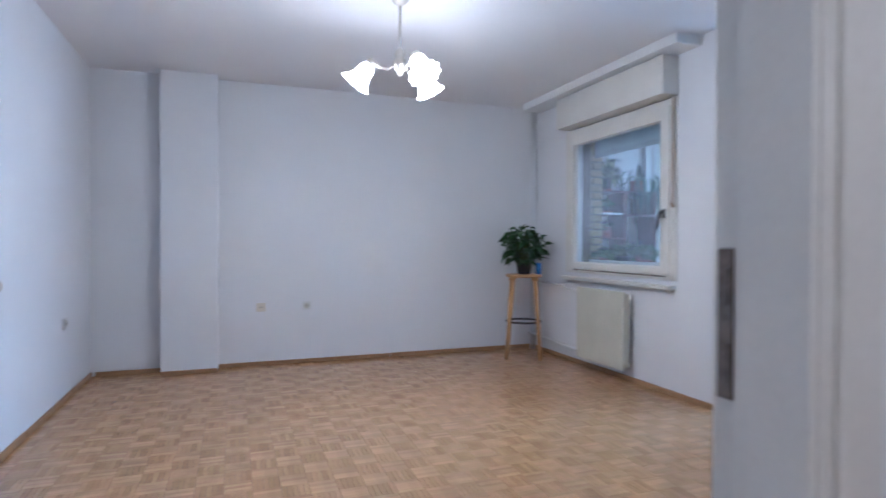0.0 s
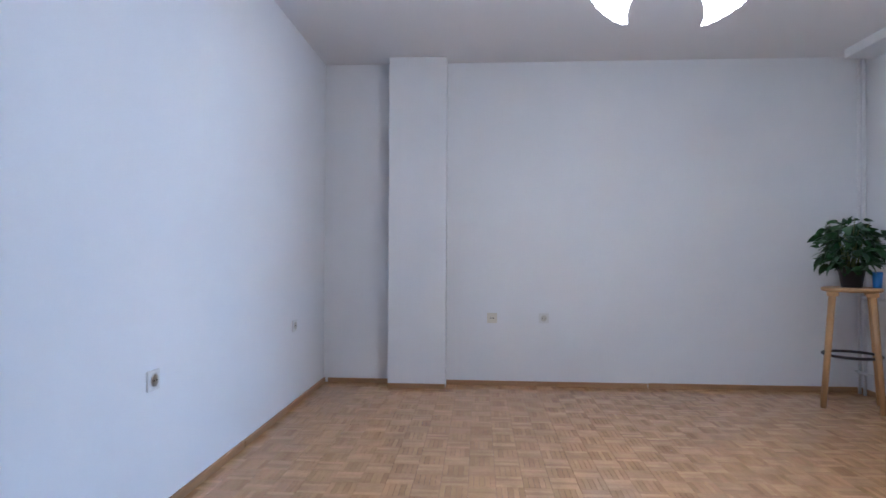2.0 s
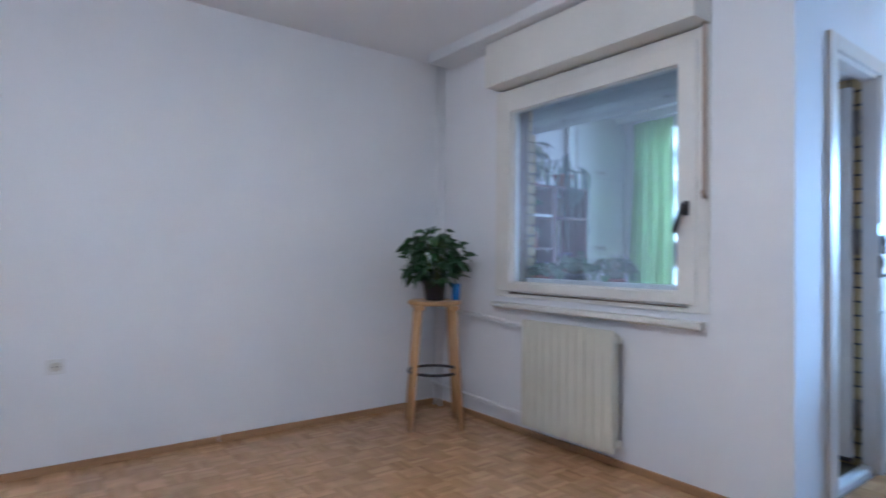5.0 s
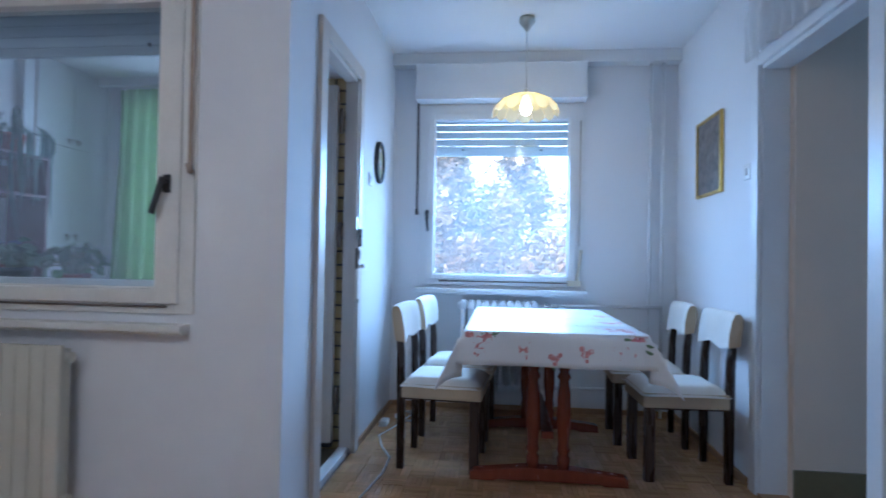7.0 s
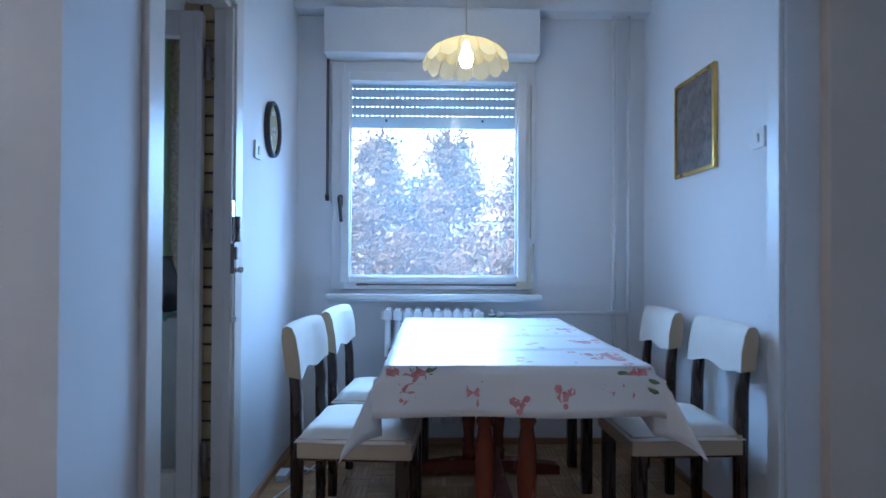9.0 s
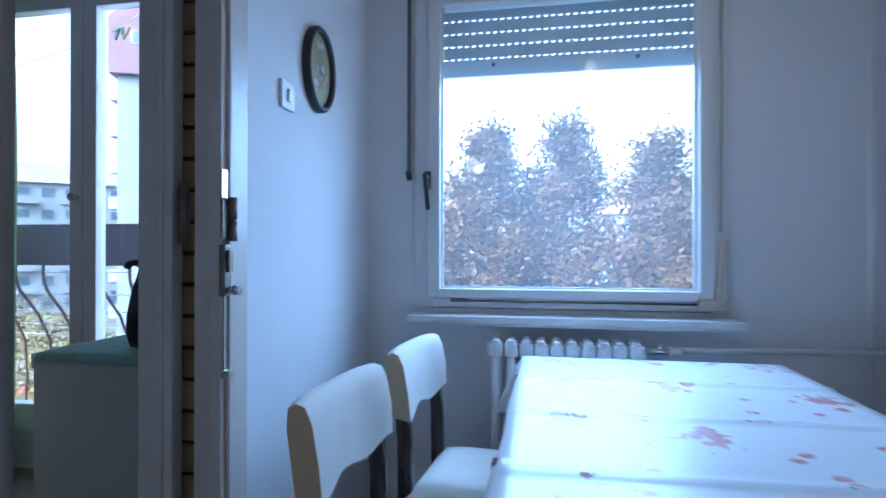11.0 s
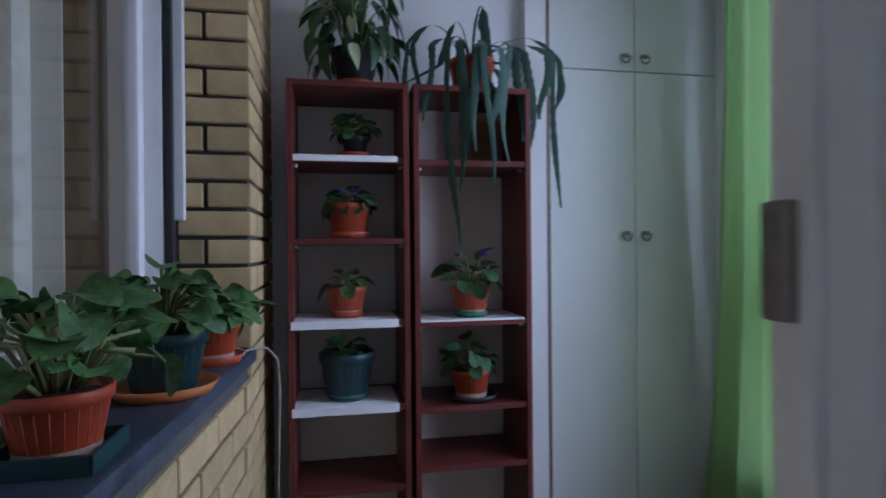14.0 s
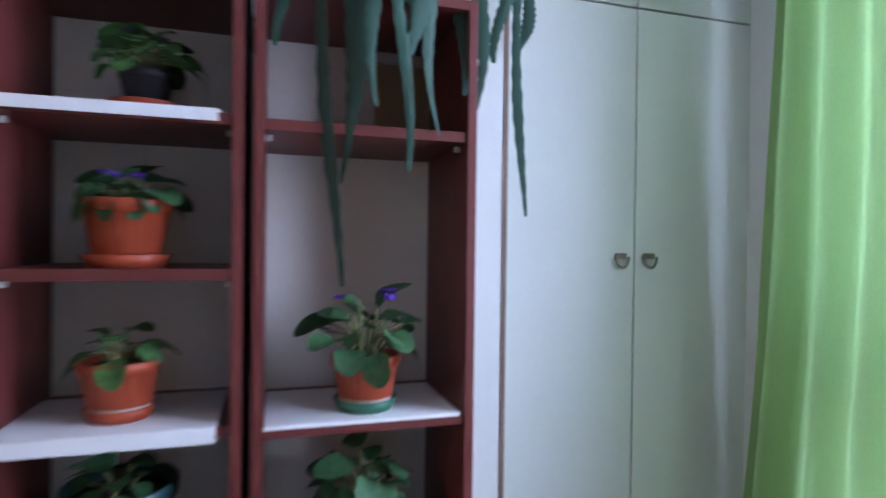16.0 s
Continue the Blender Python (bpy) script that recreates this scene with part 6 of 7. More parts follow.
# cardboard standing in the second bookcase
cb = thing("cardboard_piece", (-2.46, 1.27, 1.47), "plain brown cardboard standing on a shelf", "cardboard")
part("board", B(((0.0, -0.03, 0.0), (0.006, 0.10, 0.19)), bevel=0.001), surface("brown_cardboard", (0.33, 0.22, 0.12), rough=0.9, vary=0.12, bump=0.1), cb)

# plants on the stone sill
G2 = "plants on the stone sill"
plant("potted_plant", (-1.80, 0.43, 0.895), "violet with arching leaves in a limescaled terracotta pot", 0.066, 0.095, M_TERRA, "big", 32, 0.105, 0.085, 41, (0.075, M_TERRA), 2, 0.64, band=True, tilt=(-25, 45), group=G2)
plant("potted_plant", (-1.51, 0.40, 0.895), "broad-leaved violet in dark green pot, orange saucer", 0.080, 0.115, M_TEAL, "big", 64, 0.125, 0.125, 42, (0.100, M_TERRA2), 0, 0.56, tilt=(-35, 50), group=G2)
plant("potted_plant", (-1.16, 0.365, 0.895), "large-leaved plant in terracotta pot on square dark saucer", 0.066, 0.092, M_TERRA, "big", 40, 0.135, 0.14, 43, (0.066, M_TEAL), 0, 0.62, band=True, sq=True, tilt=(-35, 50), group=G2)
pk = thing("small_box", (-1.90, 0.472, 0.895), "small white and blue box on stone sill", "small box", turn=25)
part("carton", B(((-0.028, -0.012, 0), (0.028, 0.012, 0.014)), bevel=0.002), M_PAPER, pk)
ec = thing("wall_cable", (-2.02, 0.51, 0.90), "grey cable hanging over the sill end", "cable")
bm = bmesh.new()
tube(bm, [(0.22, -0.06, 0.004), (0.12, 0.0, 0.008), (0.05, 0.03, -0.002), (-0.03, 0.05, -0.05), (-0.09, 0.05, -0.15), (-0.11, 0.045, -0.30), (-0.12, 0.04, -0.48), (-0.14, 0.04, -0.898)], 0.0033, 8)
part("lead", bm, surface("grey_cable", (0.30, 0.28, 0.25), rough=0.5, vary=0.1, bump=0.0), ec)

# built-in cupboard at the loggia's end
cp = thing("cupboard", (-2.53, 1.575, 0), "tall grey-white built-in cupboard with ring pulls", "cupboard")
CW = 0.77
part("cupboard_frame", B(((0.0, -0.10, 0.0), (0.055, 0.0, LC)), ((0.0, CW, 0.0), (0.03, CW + 0.03, LC)), ((0.0, 0.0, 0.0), (0.012, CW, LC))), M_PAINT, cp)
part("edge_strip", B(((0.0555, -0.012, 0.0), (0.058, 0.0, LC))), surface("brown_edge_strip", (0.20, 0.12, 0.09), vary=0.2), cp)
part("plinth", B(((0.012, 0.0, 0.0), (0.022, CW, 0.085))), M_CAB, cp, "recessed grey plinth")
for k in range(2):
    y0, y1 = k * CW / 2 + 0.002, (k + 1) * CW / 2 - 0.002
    for z0, z1, hz in ((0.09, 1.893, 1.22), (1.899, LC - 0.005, 1.955)):
        dr = part("door", B(((0.013, y0, z0), (0.031, y1, z1)), bevel=0.0015), M_CAB, cp)
        yy = (y1 - 0.042) if k == 0 else (y0 + 0.042)
        bm = bmesh.new()
        box(bm, (0.031, yy - 0.017, hz - 0.002), (0.038, yy + 0.017, hz + 0.014), 0.003)
        tube(bm, [(0.040 + 0.004 * math.sin(math.pi * t / 12), yy + 0.021 * math.cos(math.pi * t / 12), hz + 0.004 - 0.030 * math.sin(math.pi * t / 12)) for t in range(13)], 0.0038, 8)
        part("ring_pull", bm, M_RUST, dr, "tarnished nickel ring pull")
sh_ = thing("slippers", (-2.30, 2.05, 0.0), "dark worn slippers on the loggia floor", "shoes")
for k in (0, 1):
    bm = bmesh.new()
    lathe(bm, [(0.040, 0.0), (0.045, 0.012), (0.04, 0.02)], 20)
    bm.transform(pose(0.0, 0.11 * k, 0, 0, 0, 20) @ Matrix.Diagonal((2.6, 1.0, 1, 1)))
    s1 = part("sole", bm, M_BLACK, sh_)
    bm = bmesh.new()
    bmesh.ops.create_uvsphere(bm, u_segments=14, v_segments=8, radius=0.042)
    bmesh.ops.delete(bm, geom=[v for v in bm.verts if v.co.z < -0.001], context="VERTS")
    bm.transform(pose(0.05, 0.11 * k + 0.015, 0.02, 0, 0, 20) @ Matrix.Diagonal((1.5, 1.0, 1.1, 1)))
    part("upper", bm, M_BAG, s1)

# chest with a mint cloth and a black bag
cx = thing("storage_chest", (-0.50, 1.42, 0), "pale laminate chest standing behind the loggia door", "chest")
part("chest_body", B(((-0.19, -0.225, 0.0), (0.235, 0.225, 0.835)), bevel=0.004), M_BOX, cx)
part("lid_edge", B(((-0.194, -0.229, 0.80), (-0.186, 0.229, 0.842)), ((-0.186, 0.222, 0.80), (0.185, 0.229, 0.842)), bevel=0.002), M_PAINT, cx, "pale raised lid edge")
mc = thing("mint_cloth", (-0.50, 1.42, 0.838), "mint green terry cloth on the chest", "cloth")
bm = bmesh.new()
rows = []
for i in range(21):
    row = []
    for j in range(21):
        x, y = -0.178 + 0.355 * i / 20, -0.238 + 0.445 * j / 20
        over = max(0.0, -0.222 - y)
        row.append(bm.verts.new((x + 0.004 * noise.noise(Vector((x * 9, y * 9, 0))), y + 0.010 * noise.noise(Vector((x * 12, 4, 0))) * (1 if j == 0 else 0), 0.004 + 0.004 * noise.noise(Vector((x * 14, y * 14, 2))) - over * 1.2)))
    rows.append(row)
for r0, r1 in zip(rows, rows[1:]):
    for j in range(20):
        bm.faces.new((r0[j], r0[j + 1], r1[j + 1], r1[j])).smooth = True
ob = part("terry_sheet", bm, M_MINT, mc)
so = ob.modifiers.new("thickness", "SOLIDIFY")
so.thickness, so.offset = 0.004, 1
bg = thing("black_bag", (-0.41, 1.328, 0.846), "black cloth bag standing on the chest", "bag", turn=20)
bm = bmesh.new()
prof = [(0.03, 0.0), (0.070, 0.006), (0.082, 0.045), (0.080, 0.10), (0.066, 0.17), (0.050, 0.215), (0.042, 0.238), (0.047, 0.25)]
lathe(bm, prof, 28, wave=0.05, waves=5)
bm.transform(Matrix.Diagonal((0.92, 0.6, 1, 1)))
part("bag_body", bm, M_BAG, bg)
bm = bmesh.new()
tube(bm, [(-0.03, 0, 0.237), (-0.05, 0.0, 0.252), (-0.07, 0, 0.246), (-0.076, 0, 0.234)], 0.010, 8)
part("bag_loop", bm, M_BAG, bg)

# ---------------------------------------------------------------- outside
GZ = -7.5
bm = bmesh.new()
bmesh.ops.create_grid(bm, x_segments=2, y_segments=2, size=900, matrix=pose(0, 0, GZ))
structure("ground", bm, M_GROUND, "grass and paving far below", "ground")
structure("road", B(((-70, 24, GZ + 0.004), (30, 33, GZ + 0.03))), M_ASPH, "grey asphalt street", "road")
structure("pavement", B(((-70, 21, GZ + 0.004), (30, 24, GZ + 0.14)), ((-70, 33, GZ + 0.004), (30, 36, GZ + 0.14))), M_FACADE2, "pale kerbed pavement", "pavement")


def tower(name, at, turn, w, d, storeys, label, roof_h):
    th = thing(name, at, label, "building", turn=turn)
    sh = 2.9
    hh = storeys * sh
    part("wall", B(((-w / 2, 0, 0), (w / 2, d, hh))), M_FACADE, th)
    bm = bmesh.new()
    lo = [(-w / 2 - 0.5, -0.6), (w / 2 + 0.5, -0.6), (w / 2 + 0.5, d + 0.6), (-w / 2 - 0.5, d + 0.6)]
    v0 = [bm.verts.new((x, y, hh - 3.6)) for x, y in lo]
    v1 = [bm.verts.new((x, y, hh + 0.8)) for x, y in lo]
    v2 = [bm.verts.new((x * 0.68, d / 2 + (y - d / 2) * 0.62, hh + roof_h)) for x, y in lo]
    for a, b in ((v0, v1), (v1, v2)):
        for k in range(4):
            bm.faces.new((a[k], a[(k + 1) % 4], b[(k + 1) % 4], b[k]))
    bm.faces.new(v2)
    bm.faces.new(v0[::-1])
    part("roof", bm, M_ROOFRED, th, "red-brown mansard roof")
    for x, z in ((-w / 2 + 1.2, hh - 1.3), (-w / 2 + 3.4, hh - 1.0), (-w / 2 + 6.5, hh - 0.6), (w / 2 - 4, hh - 0.6)):
        wd = part("dormer_window", B(((x, -0.68, z), (x + 1.5, -0.58, z + 1.1))), M_FRAMEFAR, th)
        part("pane", B(((x + 0.12, -0.70, z + 0.1), (x + 1.38, -0.69, z + 1.0))), M_WINDARK, wd)
    bx0, bx1 = -w / 2 + 2.8, -w / 2 + 7.4
    for k in range(storeys - 1):
        z = k * sh
        bal = part("balcony", B(((bx0, -1.3, z + 0.2), (bx1, -0.01, z + 0.38))), M_FACADE, th)
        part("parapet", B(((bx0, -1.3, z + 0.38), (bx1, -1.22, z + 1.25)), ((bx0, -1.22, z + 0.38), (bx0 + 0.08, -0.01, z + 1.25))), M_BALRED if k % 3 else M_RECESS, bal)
        # dark sheet on the flat wall, painting the shade inside the recess
        part("recess_shade_panel", B(((bx0, -0.045, z + 0.4), (bx1, -0.004, z + 2.75))), M_RECESS, th)
        for xx in (bx0 + 0.4, bx0 + 2.6):
            win = part("window", B(((xx, -0.06, z + 0.5), (xx + 1.7, -0.005, z + 2.5))), M_FRAMEFAR, th)
            part("pane", B(((xx + 0.1, -0.08, z + 0.6), (xx + 1.6, -0.065, z + 2.4))), M_WINDARK, win)
        part("corner_balcony", B(((-w / 2 - 0.75, 0.4, z + 0.3), (-w / 2 - 0.085, 1.9, z + 1.25)), bevel=0.02), M_FRAMEFAR, th, "small pale corner balcony")
        part("floor_joint", B(((-w / 2 - 0.02, -0.03, z + 0.0), (w / 2 + 0.02, -0.004, z + 0.06))), M_FACADE2, th)
        for xx in (w / 2 - 3.0,):
            win = part("window", B(((xx, -0.06, z + 0.9), (xx + 1.3, -0.005, z + 2.3))), M_FRAMEFAR, th)
            part("pane", B(((xx + 0.1, -0.08, z + 1.0), (xx + 1.2, -0.065, z + 2.2))), M_WINDARK, win)
        win = part("side_window", B(((-w / 2 - 0.06, 2.0, z + 0.9), (-w / 2 - 0.005, 3.6, z + 2.3))), M_FRAMEFAR, th)
        part("pane", B(((-w / 2 - 0.08, 2.1, z + 1.0), (-w / 2 - 0.065, 3.5, z + 2.2))), M_WINDARK, win)
    return th


tower("apartment_building", (-23.5, 43.0, GZ), 22, 20, 16, 9, "pale apartment tower with red mansard roof and balconies", 6.5)


def block(name, at, turn, w, d, storeys, label):
    th = thing(name, at, label, "building", turn=turn)
    hh = storeys * 2.9
    part("wall", B(((-w / 2, 0, 0), (w / 2, d, hh))), M_FACADE2, th)
    bm = bmesh.new()
    a = [bm.verts.new(p) for p in ((-w / 2 - 0.6, -0.6, hh), (w / 2 + 0.6, -0.6, hh), (w / 2 + 0.6, d + 0.6, hh), (-w / 2 - 0.6, d + 0.6, hh), (-w / 2 + 2, d / 2, hh + 3.2), (w / 2 - 2, d / 2, hh + 3.2))]
    for q in ((0, 1, 5, 4), (1, 2, 5), (2, 3, 4, 5), (3, 0, 4), (3, 2, 1, 0)):
        bm.faces.new([a[k] for k in q])
    part("roof", bm, M_ROOFPALE, th, "faded clay hipped roof")
    for k in range(storeys):
        for j in range(int(w / 2.6)):
            x = -w / 2 + 0.7 + 2.6 * j
            win = part("window", B(((x, -0.06, k * 2.9 + 0.9), (x + 1.6, -0.005, k * 2.9 + 2.4))), M_FRAMEFAR, th)
            part("pane", B(((x + 0.12, -0.09, k * 2.9 + 1.0), (x + 1.48, -0.065, k * 2.9 + 2.3))), M_WINDARK, win)
            if j % 2 == 0:
                part("balcony", B(((x - 0.4, -1.2, k * 2.9 + 0.1), (x + 2.2, -0.01, k * 2.9 + 0.28)), ((x - 0.4, -1.2, k * 2.9 + 0.28), (x + 2.2, -1.12, k * 2.9 + 1.15))), M_FACADE, th)
    return th


block("apartment_building", (-66, 62, GZ), 40, 34, 14, 6, "grey apartment block with a faded hipped roof, distant")
block("apartment_building", (8, 95, GZ), -8, 60, 14, 5, "grey apartment block behind the trees, distant")


def tree(name, at, height, spread, n, ma, seed, label, leaf=0.13, base=0.28):
    th = thing(name, at, label, "tree")
    r = random.Random(seed)
    bm = bmesh.new()
    tube(bm, [(0, 0, 0), (0.1, 0.05, height * 0.3), (0.0, 0.1, height * 0.6), (0.05, 0, height * 0.93)], [0.24, 0.19, 0.10, 0.02], 8)
    tips = []
    for k in range(22):
        z = height * (base + (0.95 - base) * (k + 1) / 23)
        a = k * 2.4 + r.uniform(-0.5, 0.5)
        ln = spread * math.sin(math.pi * min(1, 0.25 + 0.75 * (k + 1) / 23)) ** 0.8 * r.uniform(0.75, 1.2)
        tip = Vector((ln * math.cos(a), ln * math.sin(a), z + ln * r.uniform(0.25, 0.65)))
        tube(bm, [(0, 0, z), tip * 0.5 + Vector((0, 0, z * 0.5 + 0.12 * ln)), tip], [0.06, 0.035, 0.01], 5)
        tips += [(tip, 1.0), (Vector((tip.x * 0.55, tip.y * 0.55, z + (tip.z - z) * 0.6)), 1.1)]
    part("trunk", bm, M_BARK, th)
    verts, faces = [], []
    for k in range(n):
        c, q = tips[r.randrange(len(tips))]
        s = spread * 0.30 * q
        p = c + Vector((r.gauss(0, s * 0.6), r.gauss(0, s * 0.6), r.gauss(0, s * 0.65)))
        d1 = Vector((r.gauss(0, 1), r.gauss(0, 1), r.gauss(0, 1))).normalized()
        d2 = d1.orthogonal().normalized()
        z = leaf * r.uniform(0.6, 1.3)
        i = len(verts)
        verts += [p + d1 * z, p + d2 * z * 0.6, p - d1 * z, p - d2 * z * 0.6]
        faces.append((i, i + 1, i + 2, i + 3))
    me = bpy.data.meshes.new("crown")
    me.from_pydata([tuple(v) for v in verts], [], faces)
    me.materials.append(ma)
    cr = new("crown", me)
    cr.parent = th
    return th


for k, (x, y, hgt, sp_) in enumerate(((-3.6, 17.8, 12.3, 1.5), (-1.1, 17.0, 12.9, 1.45), (1.25, 17.6, 13.2, 1.5), (3.9, 16.8, 12.5, 1.55), (6.4, 17.5, 12.0, 1.6), (-6.2, 18.5, 11.2, 1.7), (8.9, 18.0, 11.8, 1.7), (0.2, 21.0, 9.5, 2.2), (4.8, 21.5, 9.2, 2.3), (-4.6, 21.0, 9.0, 2.2))):
    tree("maple_tree", (x, y, GZ), hgt, sp_ * 1.1, 15000, M_MAPLE, 60 + k, "tall maple with reddish autumn leaves", 0.088, 0.2)
for k, (x, y, hgt) in enumerate(((-9.5, 11.0, 6.6), (-12.0, 12.5, 7.0), (-15.5, 14.5, 7.0))):
    tree("yellow_tree", (x, y, GZ), hgt, 1.8, 9000, M_YELLOW, 80 + k, "small tree with bright yellow autumn leaves", 0.042, 0.2)
for k, (x, y, hgt) in enumerate(((-9.0, 18.5, 5.6), (-6.0, 19.0, 5.8), (-12, 20.0, 5.4), (-10.5, 16.2, 5.0), (-7.4, 16.4, 5.2))):
    tree("bare_tree", (x, y, GZ), hgt, 2.6, 9000, M_BUSH, 90 + k, "dark purplish shrub-like tree", 0.12, 0.12)


def car(at, turn, ma, label):
    th = thing("car", at, label, "car", "parked cars", turn)
    bm = bmesh.new()
    prof = [(-2.1, 0.35), (-2.1, 0.75), (-1.95, 0.9), (-1.1, 0.98), (-0.55, 1.42), (0.85, 1.42), (1.45, 1.0), (2.05, 0.92), (2.15, 0.6), (2.1, 0.35)]
    l = [bm.verts.new((x, -0.82, z)) for x, z in prof]
    q = [bm.verts.new((x, 0.82, z)) for x, z in prof]
    bm.faces.new(l)
    bm.faces.new(q[::-1])
    for k in range(len(prof)):
        bm.faces.new((l[k], q[k], q[(k + 1) % len(prof)], l[(k + 1) % len(prof)]))
    bmesh.ops.bevel(bm, geom=bm.edges[:], offset=0.06, segments=2, affect="EDGES")
    part("body", bm, ma, th)
    for s in (-1, 1):
        part("side_window", B(((-0.75, s * 0.83 - 0.01, 1.0), (0.95, s * 0.83 + 0.01, 1.33))), M_WINDARK, th)
        for x in (-1.35, 1.3):
            bm = bmesh.new()
            rod(bm, (x, s * 0.70, 0.31), (x, s * 0.85, 0.31), 0.31, seg=20)
            wh = part("wheel", bm, M_TYRE, th)
            bm = bmesh.new()
            rod(bm, (x, s * 0.855, 0.31), (x, s * 0.865, 0.31), 0.19, seg=16)
            part("rim", bm, M_CARS, wh)
    return th


car((-19.5, 24.6, GZ + 0.03), 185, M_CARS, "silver car parked at the kerb")
car((-25.5, 24.8, GZ + 0.03), 183, M_CARR, "red car parked at the kerb")
car((-32, 26.5, GZ + 0.03), 180, M_CARB, "blue car parked at the kerb")

# ---------------------------------------------------------------- brickwork of the loggia, piece by piece
BL, BH, BD, GAP = 0.238, 0.0655, 0.10, 0.0117
brick_wall = tagged(new("wall_brick"), "yellow facing brick wall with dark recessed joints", "wall", kind="structure")
BY = 0.50
mort = bmesh.new()
for lo, hi in (((-2.53, 0.30, 0), (-1.985, BY - 0.012, LC)), ((-1.985, 0.313, 2.24), (-0.32, BY - 0.012, LC)), ((-0.33, 0.30, 0.85), (-0.232, BY - 0.012, LC)),
               ((-0.209, 1.101, 0), (-0.196, LY - 0.10, LC)), ((-0.201, 1.088, 0), (-0.071, 1.0985, LC))):
    box(mort, lo, hi)
box(mort, (-1.985, 0.36, 0), (-0.30, BY - 0.012, 0.861), 0, SKEW)
part("mortar", mort, M_MORTAR, brick_wall)
brick_shapes = {}


def brick(lo, hi, skew=None):
    size = tuple(round(b - a, 3) for a, b in zip(lo, hi))
    if min(size) < 0.02 and min(size[0], size[1]) < 0.015:
        return
    if size not in brick_shapes:
        bm = bmesh.new()
        h = [s / 2 for s in size]
        box(bm, (-h[0], -h[1], -h[2]), tuple(h))
        bmesh.ops.bevel(bm, geom=bm.edges[:], offset=0.003, segments=1, affect="EDGES")
        brick_shapes[size] = mesh_of("brick", bm, M_BRICK)
    rr = random.Random(hash((round(lo[0], 3), round(lo[1], 3), round(lo[2], 3))) & 0xffff)
    m = pose(*[(a + b) / 2 for a, b in zip(lo, hi)], rr.uniform(-0.4, 0.4), rr.uniform(-0.4, 0.4), rr.uniform(-0.4, 0.4))
    sub("brick", brick_shapes[size], brick_wall, skew @ m if skew else m)


def course_run(x0, x1, k):
    """Stretcher bond: the joints of a course from x0 to x1."""
    step = BL + 0.012
    cuts = [x0]
    x = math.floor(x0 / step) * step + (step / 2 if k % 2 else 0)
    while x < x1 - 0.03:
        if x > x0 + 0.03:
            cuts.append(x)
        x += step
    cuts.append(x1)
    return [(a + (0.006 if i else 0), b - (0.006 if i < len(cuts) - 2 else 0)) for i, (a, b) in enumerate(zip(cuts, cuts[1:]))]


EDGE = -1.965
for k in range(int(LC / (BH + GAP)) + 2):
    z0 = k * (BH + GAP) + 0.052 - 2 * (BH + GAP)
    z0, z1 = max(z0, 0.001), min(z0 + BH, LC - 0.002)
    if z1 - z0 < 0.02:
        continue
    if z0 < 0.80:
        for a, b in course_run(-2.528, -0.235, k):
            brick((a, BY - 0.06, z0), (b, BY, min(z1, 0.858)), SKEW if a + b > -3.93 else None)
    elif z1 > 0.85:
        # left pier: the end brick turns the corner into the reveal
        end = EDGE
        first = EDGE - (0.112 if k % 2 else BL)
        for a, b in course_run(-2.528, first - 0.012, k):
            brick((a, BY - 0.06, z0), (b, BY, z1))
        if k % 2:
            brick((first, BY - 0.187, z0), (end, BY, z1))
        else:
            brick((first, BY - 0.112, z0), (end, BY, z1))
            brick((end - 0.10, BY - 0.187, z0), (end, BY - 0.124, z1))
# brick reveal beside the door leaf
for k in range(int(LC / (BH + GAP)) + 2):
    z0 = k * (BH + GAP) + 0.052 - 2 * (BH + GAP)
    z0, z1 = max(z0, 0.001), min(z0 + BH, LC - 0.002)
    if z1 - z0 < 0.02:
        continue
    brick((-0.212, 1.074, z0), (-0.072 if k % 2 else -0.15, 1.098, z1))
    if not k % 2:
        brick((-0.138, 1.074, z0), (-0.072, 1.098, z1))
# the rest of the end wall, joined
rest = bmesh.new()
for k in range(int(LC / (BH + GAP)) + 2):
    z0 = k * (BH + GAP) + 0.052 - 2 * (BH + GAP)
    if z0 + BH < 0.02 or z0 > LC - 0.02:
        continue
    for a, b in course_run(1.112, LY - 0.10, k):
        box(rest, (-0.222, a, max(z0, 0.001)), (-0.2095, b, min(z0 + BH, LC - 0.002)))
rest_ob = part("brick_courses", rest, M_BRICKS, brick_wall)
rest_ob["kind"] = "stuff"

# ---------------------------------------------------------------- parquet: mosaic blocks of five strips, turned block by block
PB, PS = 0.125, 0.025
strip_meshes = {}
verts, faces, cross = [], [], []
pr = random.Random(11)


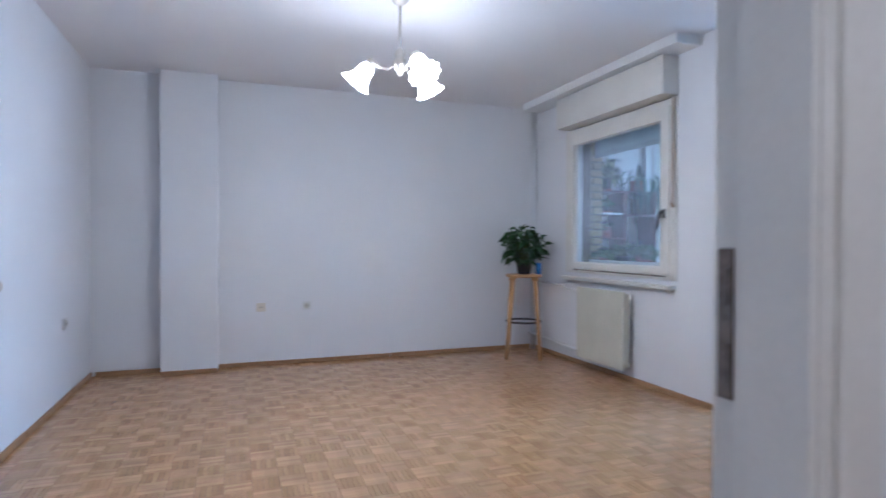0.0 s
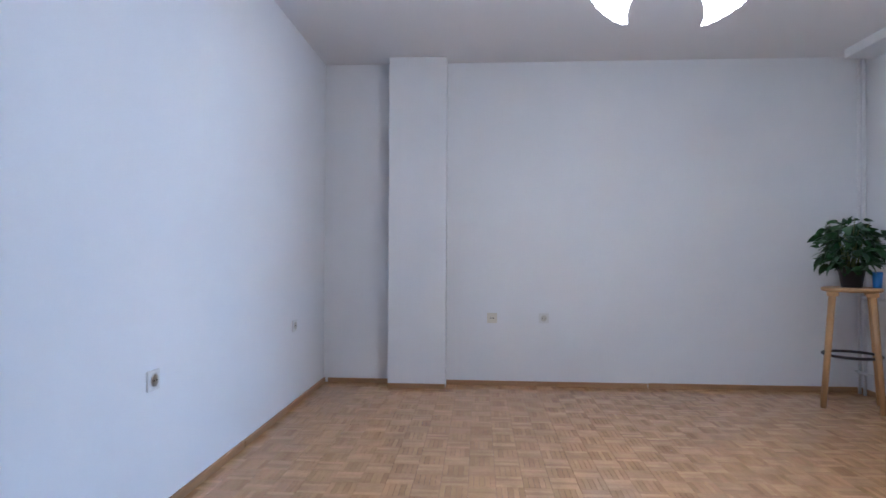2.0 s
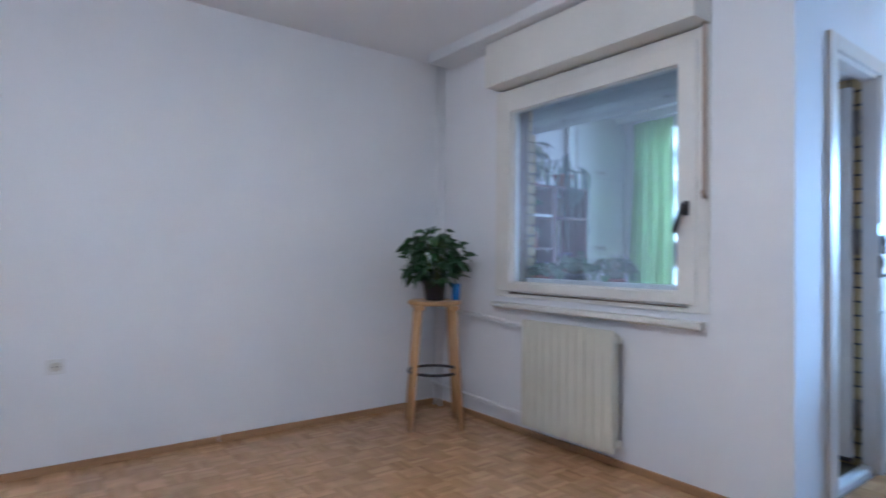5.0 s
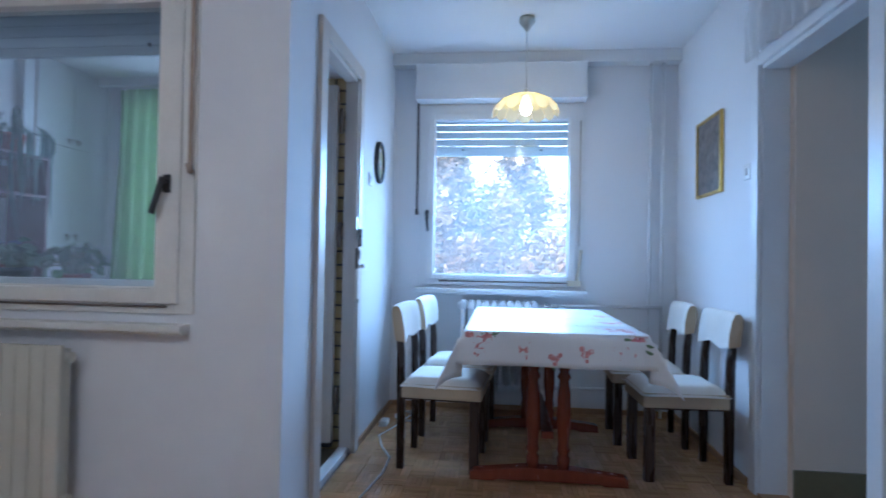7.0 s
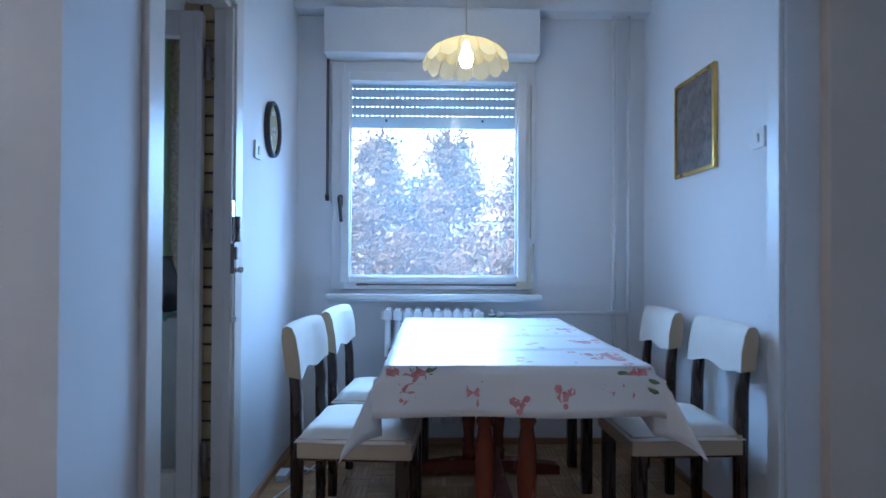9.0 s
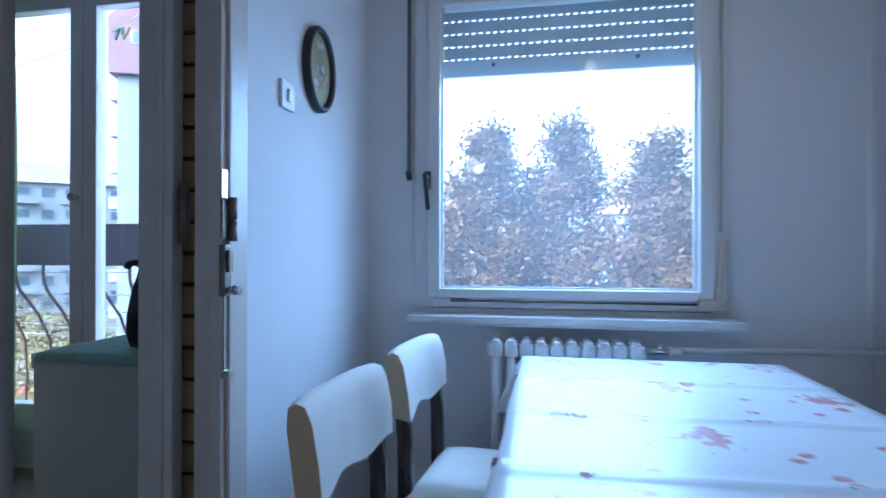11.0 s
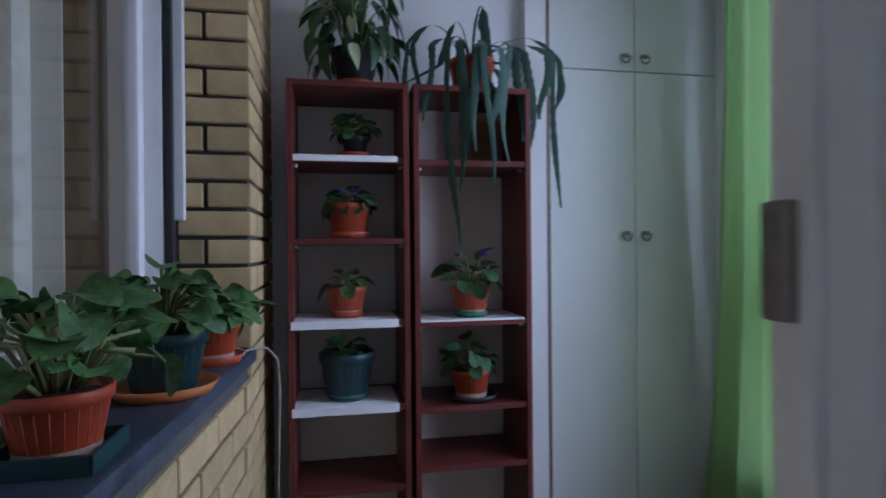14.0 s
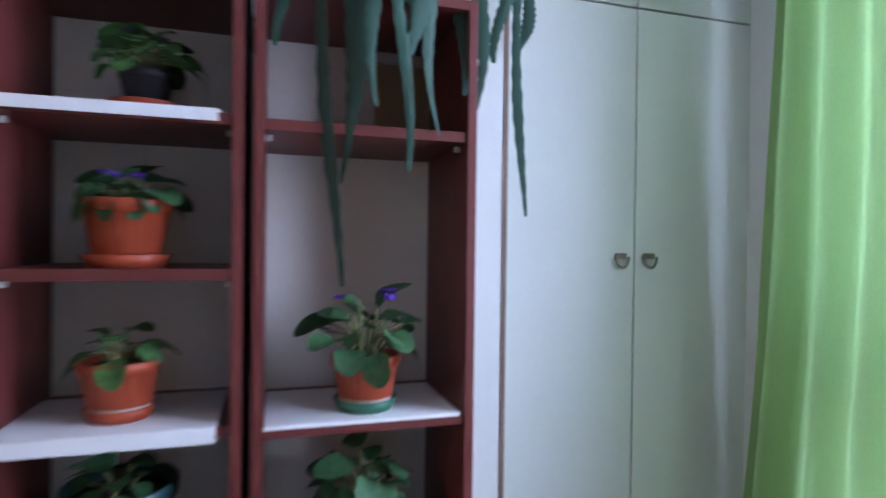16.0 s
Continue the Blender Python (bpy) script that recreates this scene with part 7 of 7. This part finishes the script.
def strip(x0, y0, x1, y1, single):
    e, t = 0.0006, 0.0015
    drop = pr.uniform(0, 0.0004)
    if single:
        size = (round(x1 - x0, 4), round(y1 - y0, 4))
        if size not in strip_meshes:
            bm = bmesh.new()
            box(bm, (-size[0] / 2 + e, -size[1] / 2 + e, -0.006), (size[0] / 2 - e, size[1] / 2 - e, 0))
            bmesh.ops.bevel(bm, geom=[q for q in bm.edges if all(v.co.z > -0.001 for v in q.verts)], offset=0.0006, segments=1, affect="EDGES")
            strip_meshes[size] = mesh_of("parquet_strip", bm, M_PARQX1 if size[0] > size[1] else M_PARQ1)
        sub("parquet_strip", strip_meshes[size], floor_ob, pose((x0 + x1) / 2, (y0 + y1) / 2, -drop))
        return
    i = len(verts)
    cross.extend([int(x1 - x0 > y1 - y0)] * 9)
    for z, q in ((-0.006, e), (-0.0006 - drop, e), (-drop, t)):
        verts.extend([(x0 + q, y0 + q, z), (x1 - q, y0 + q, z), (x1 - q, y1 - q, z), (x0 + q, y1 - q, z)])
    for r in (0, 4):
        for k in range(4):
            faces.append((i + r + k, i + r + (k + 1) % 4, i + r + 4 + (k + 1) % 4, i + r + 4 + k))
    faces.append((i + 8, i + 9, i + 10, i + 11))


def lay(xa, xb, ya, yb):
    for bi in range(int(math.floor(xa / PB)), int(math.ceil(xb / PB))):
        for bj in range(int(math.floor(ya / PB)), int(math.ceil(yb / PB))):
            near = -3 <= bi < 5 and -24 <= bj < -17
            for k in range(5):
                if (bi + bj) % 2:
                    q = (bi * PB, bj * PB + k * PS, (bi + 1) * PB, bj * PB + (k + 1) * PS)
                else:
                    q = (bi * PB + k * PS, bj * PB, bi * PB + (k + 1) * PS, (bj + 1) * PB)
                q = (max(q[0], xa), max(q[1], ya), min(q[2], xb), min(q[3], yb))
                if q[2] - q[0] > 0.004 and q[3] - q[1] > 0.004:
                    strip(*q, near)


lay(XB, XE, YS, 0.0)
lay(0.0, XR + 0.05, 0.0, YD)
me = bpy.data.meshes.new("parquet_strips")
me.from_pydata(verts, [], faces)
me.materials.append(M_PARQ)
me.materials.append(M_PARQX)
me.polygons.foreach_set("material_index", cross)
po_ = new("parquet_field", me)
po_.parent = floor_ob
po_["kind"] = "stuff"
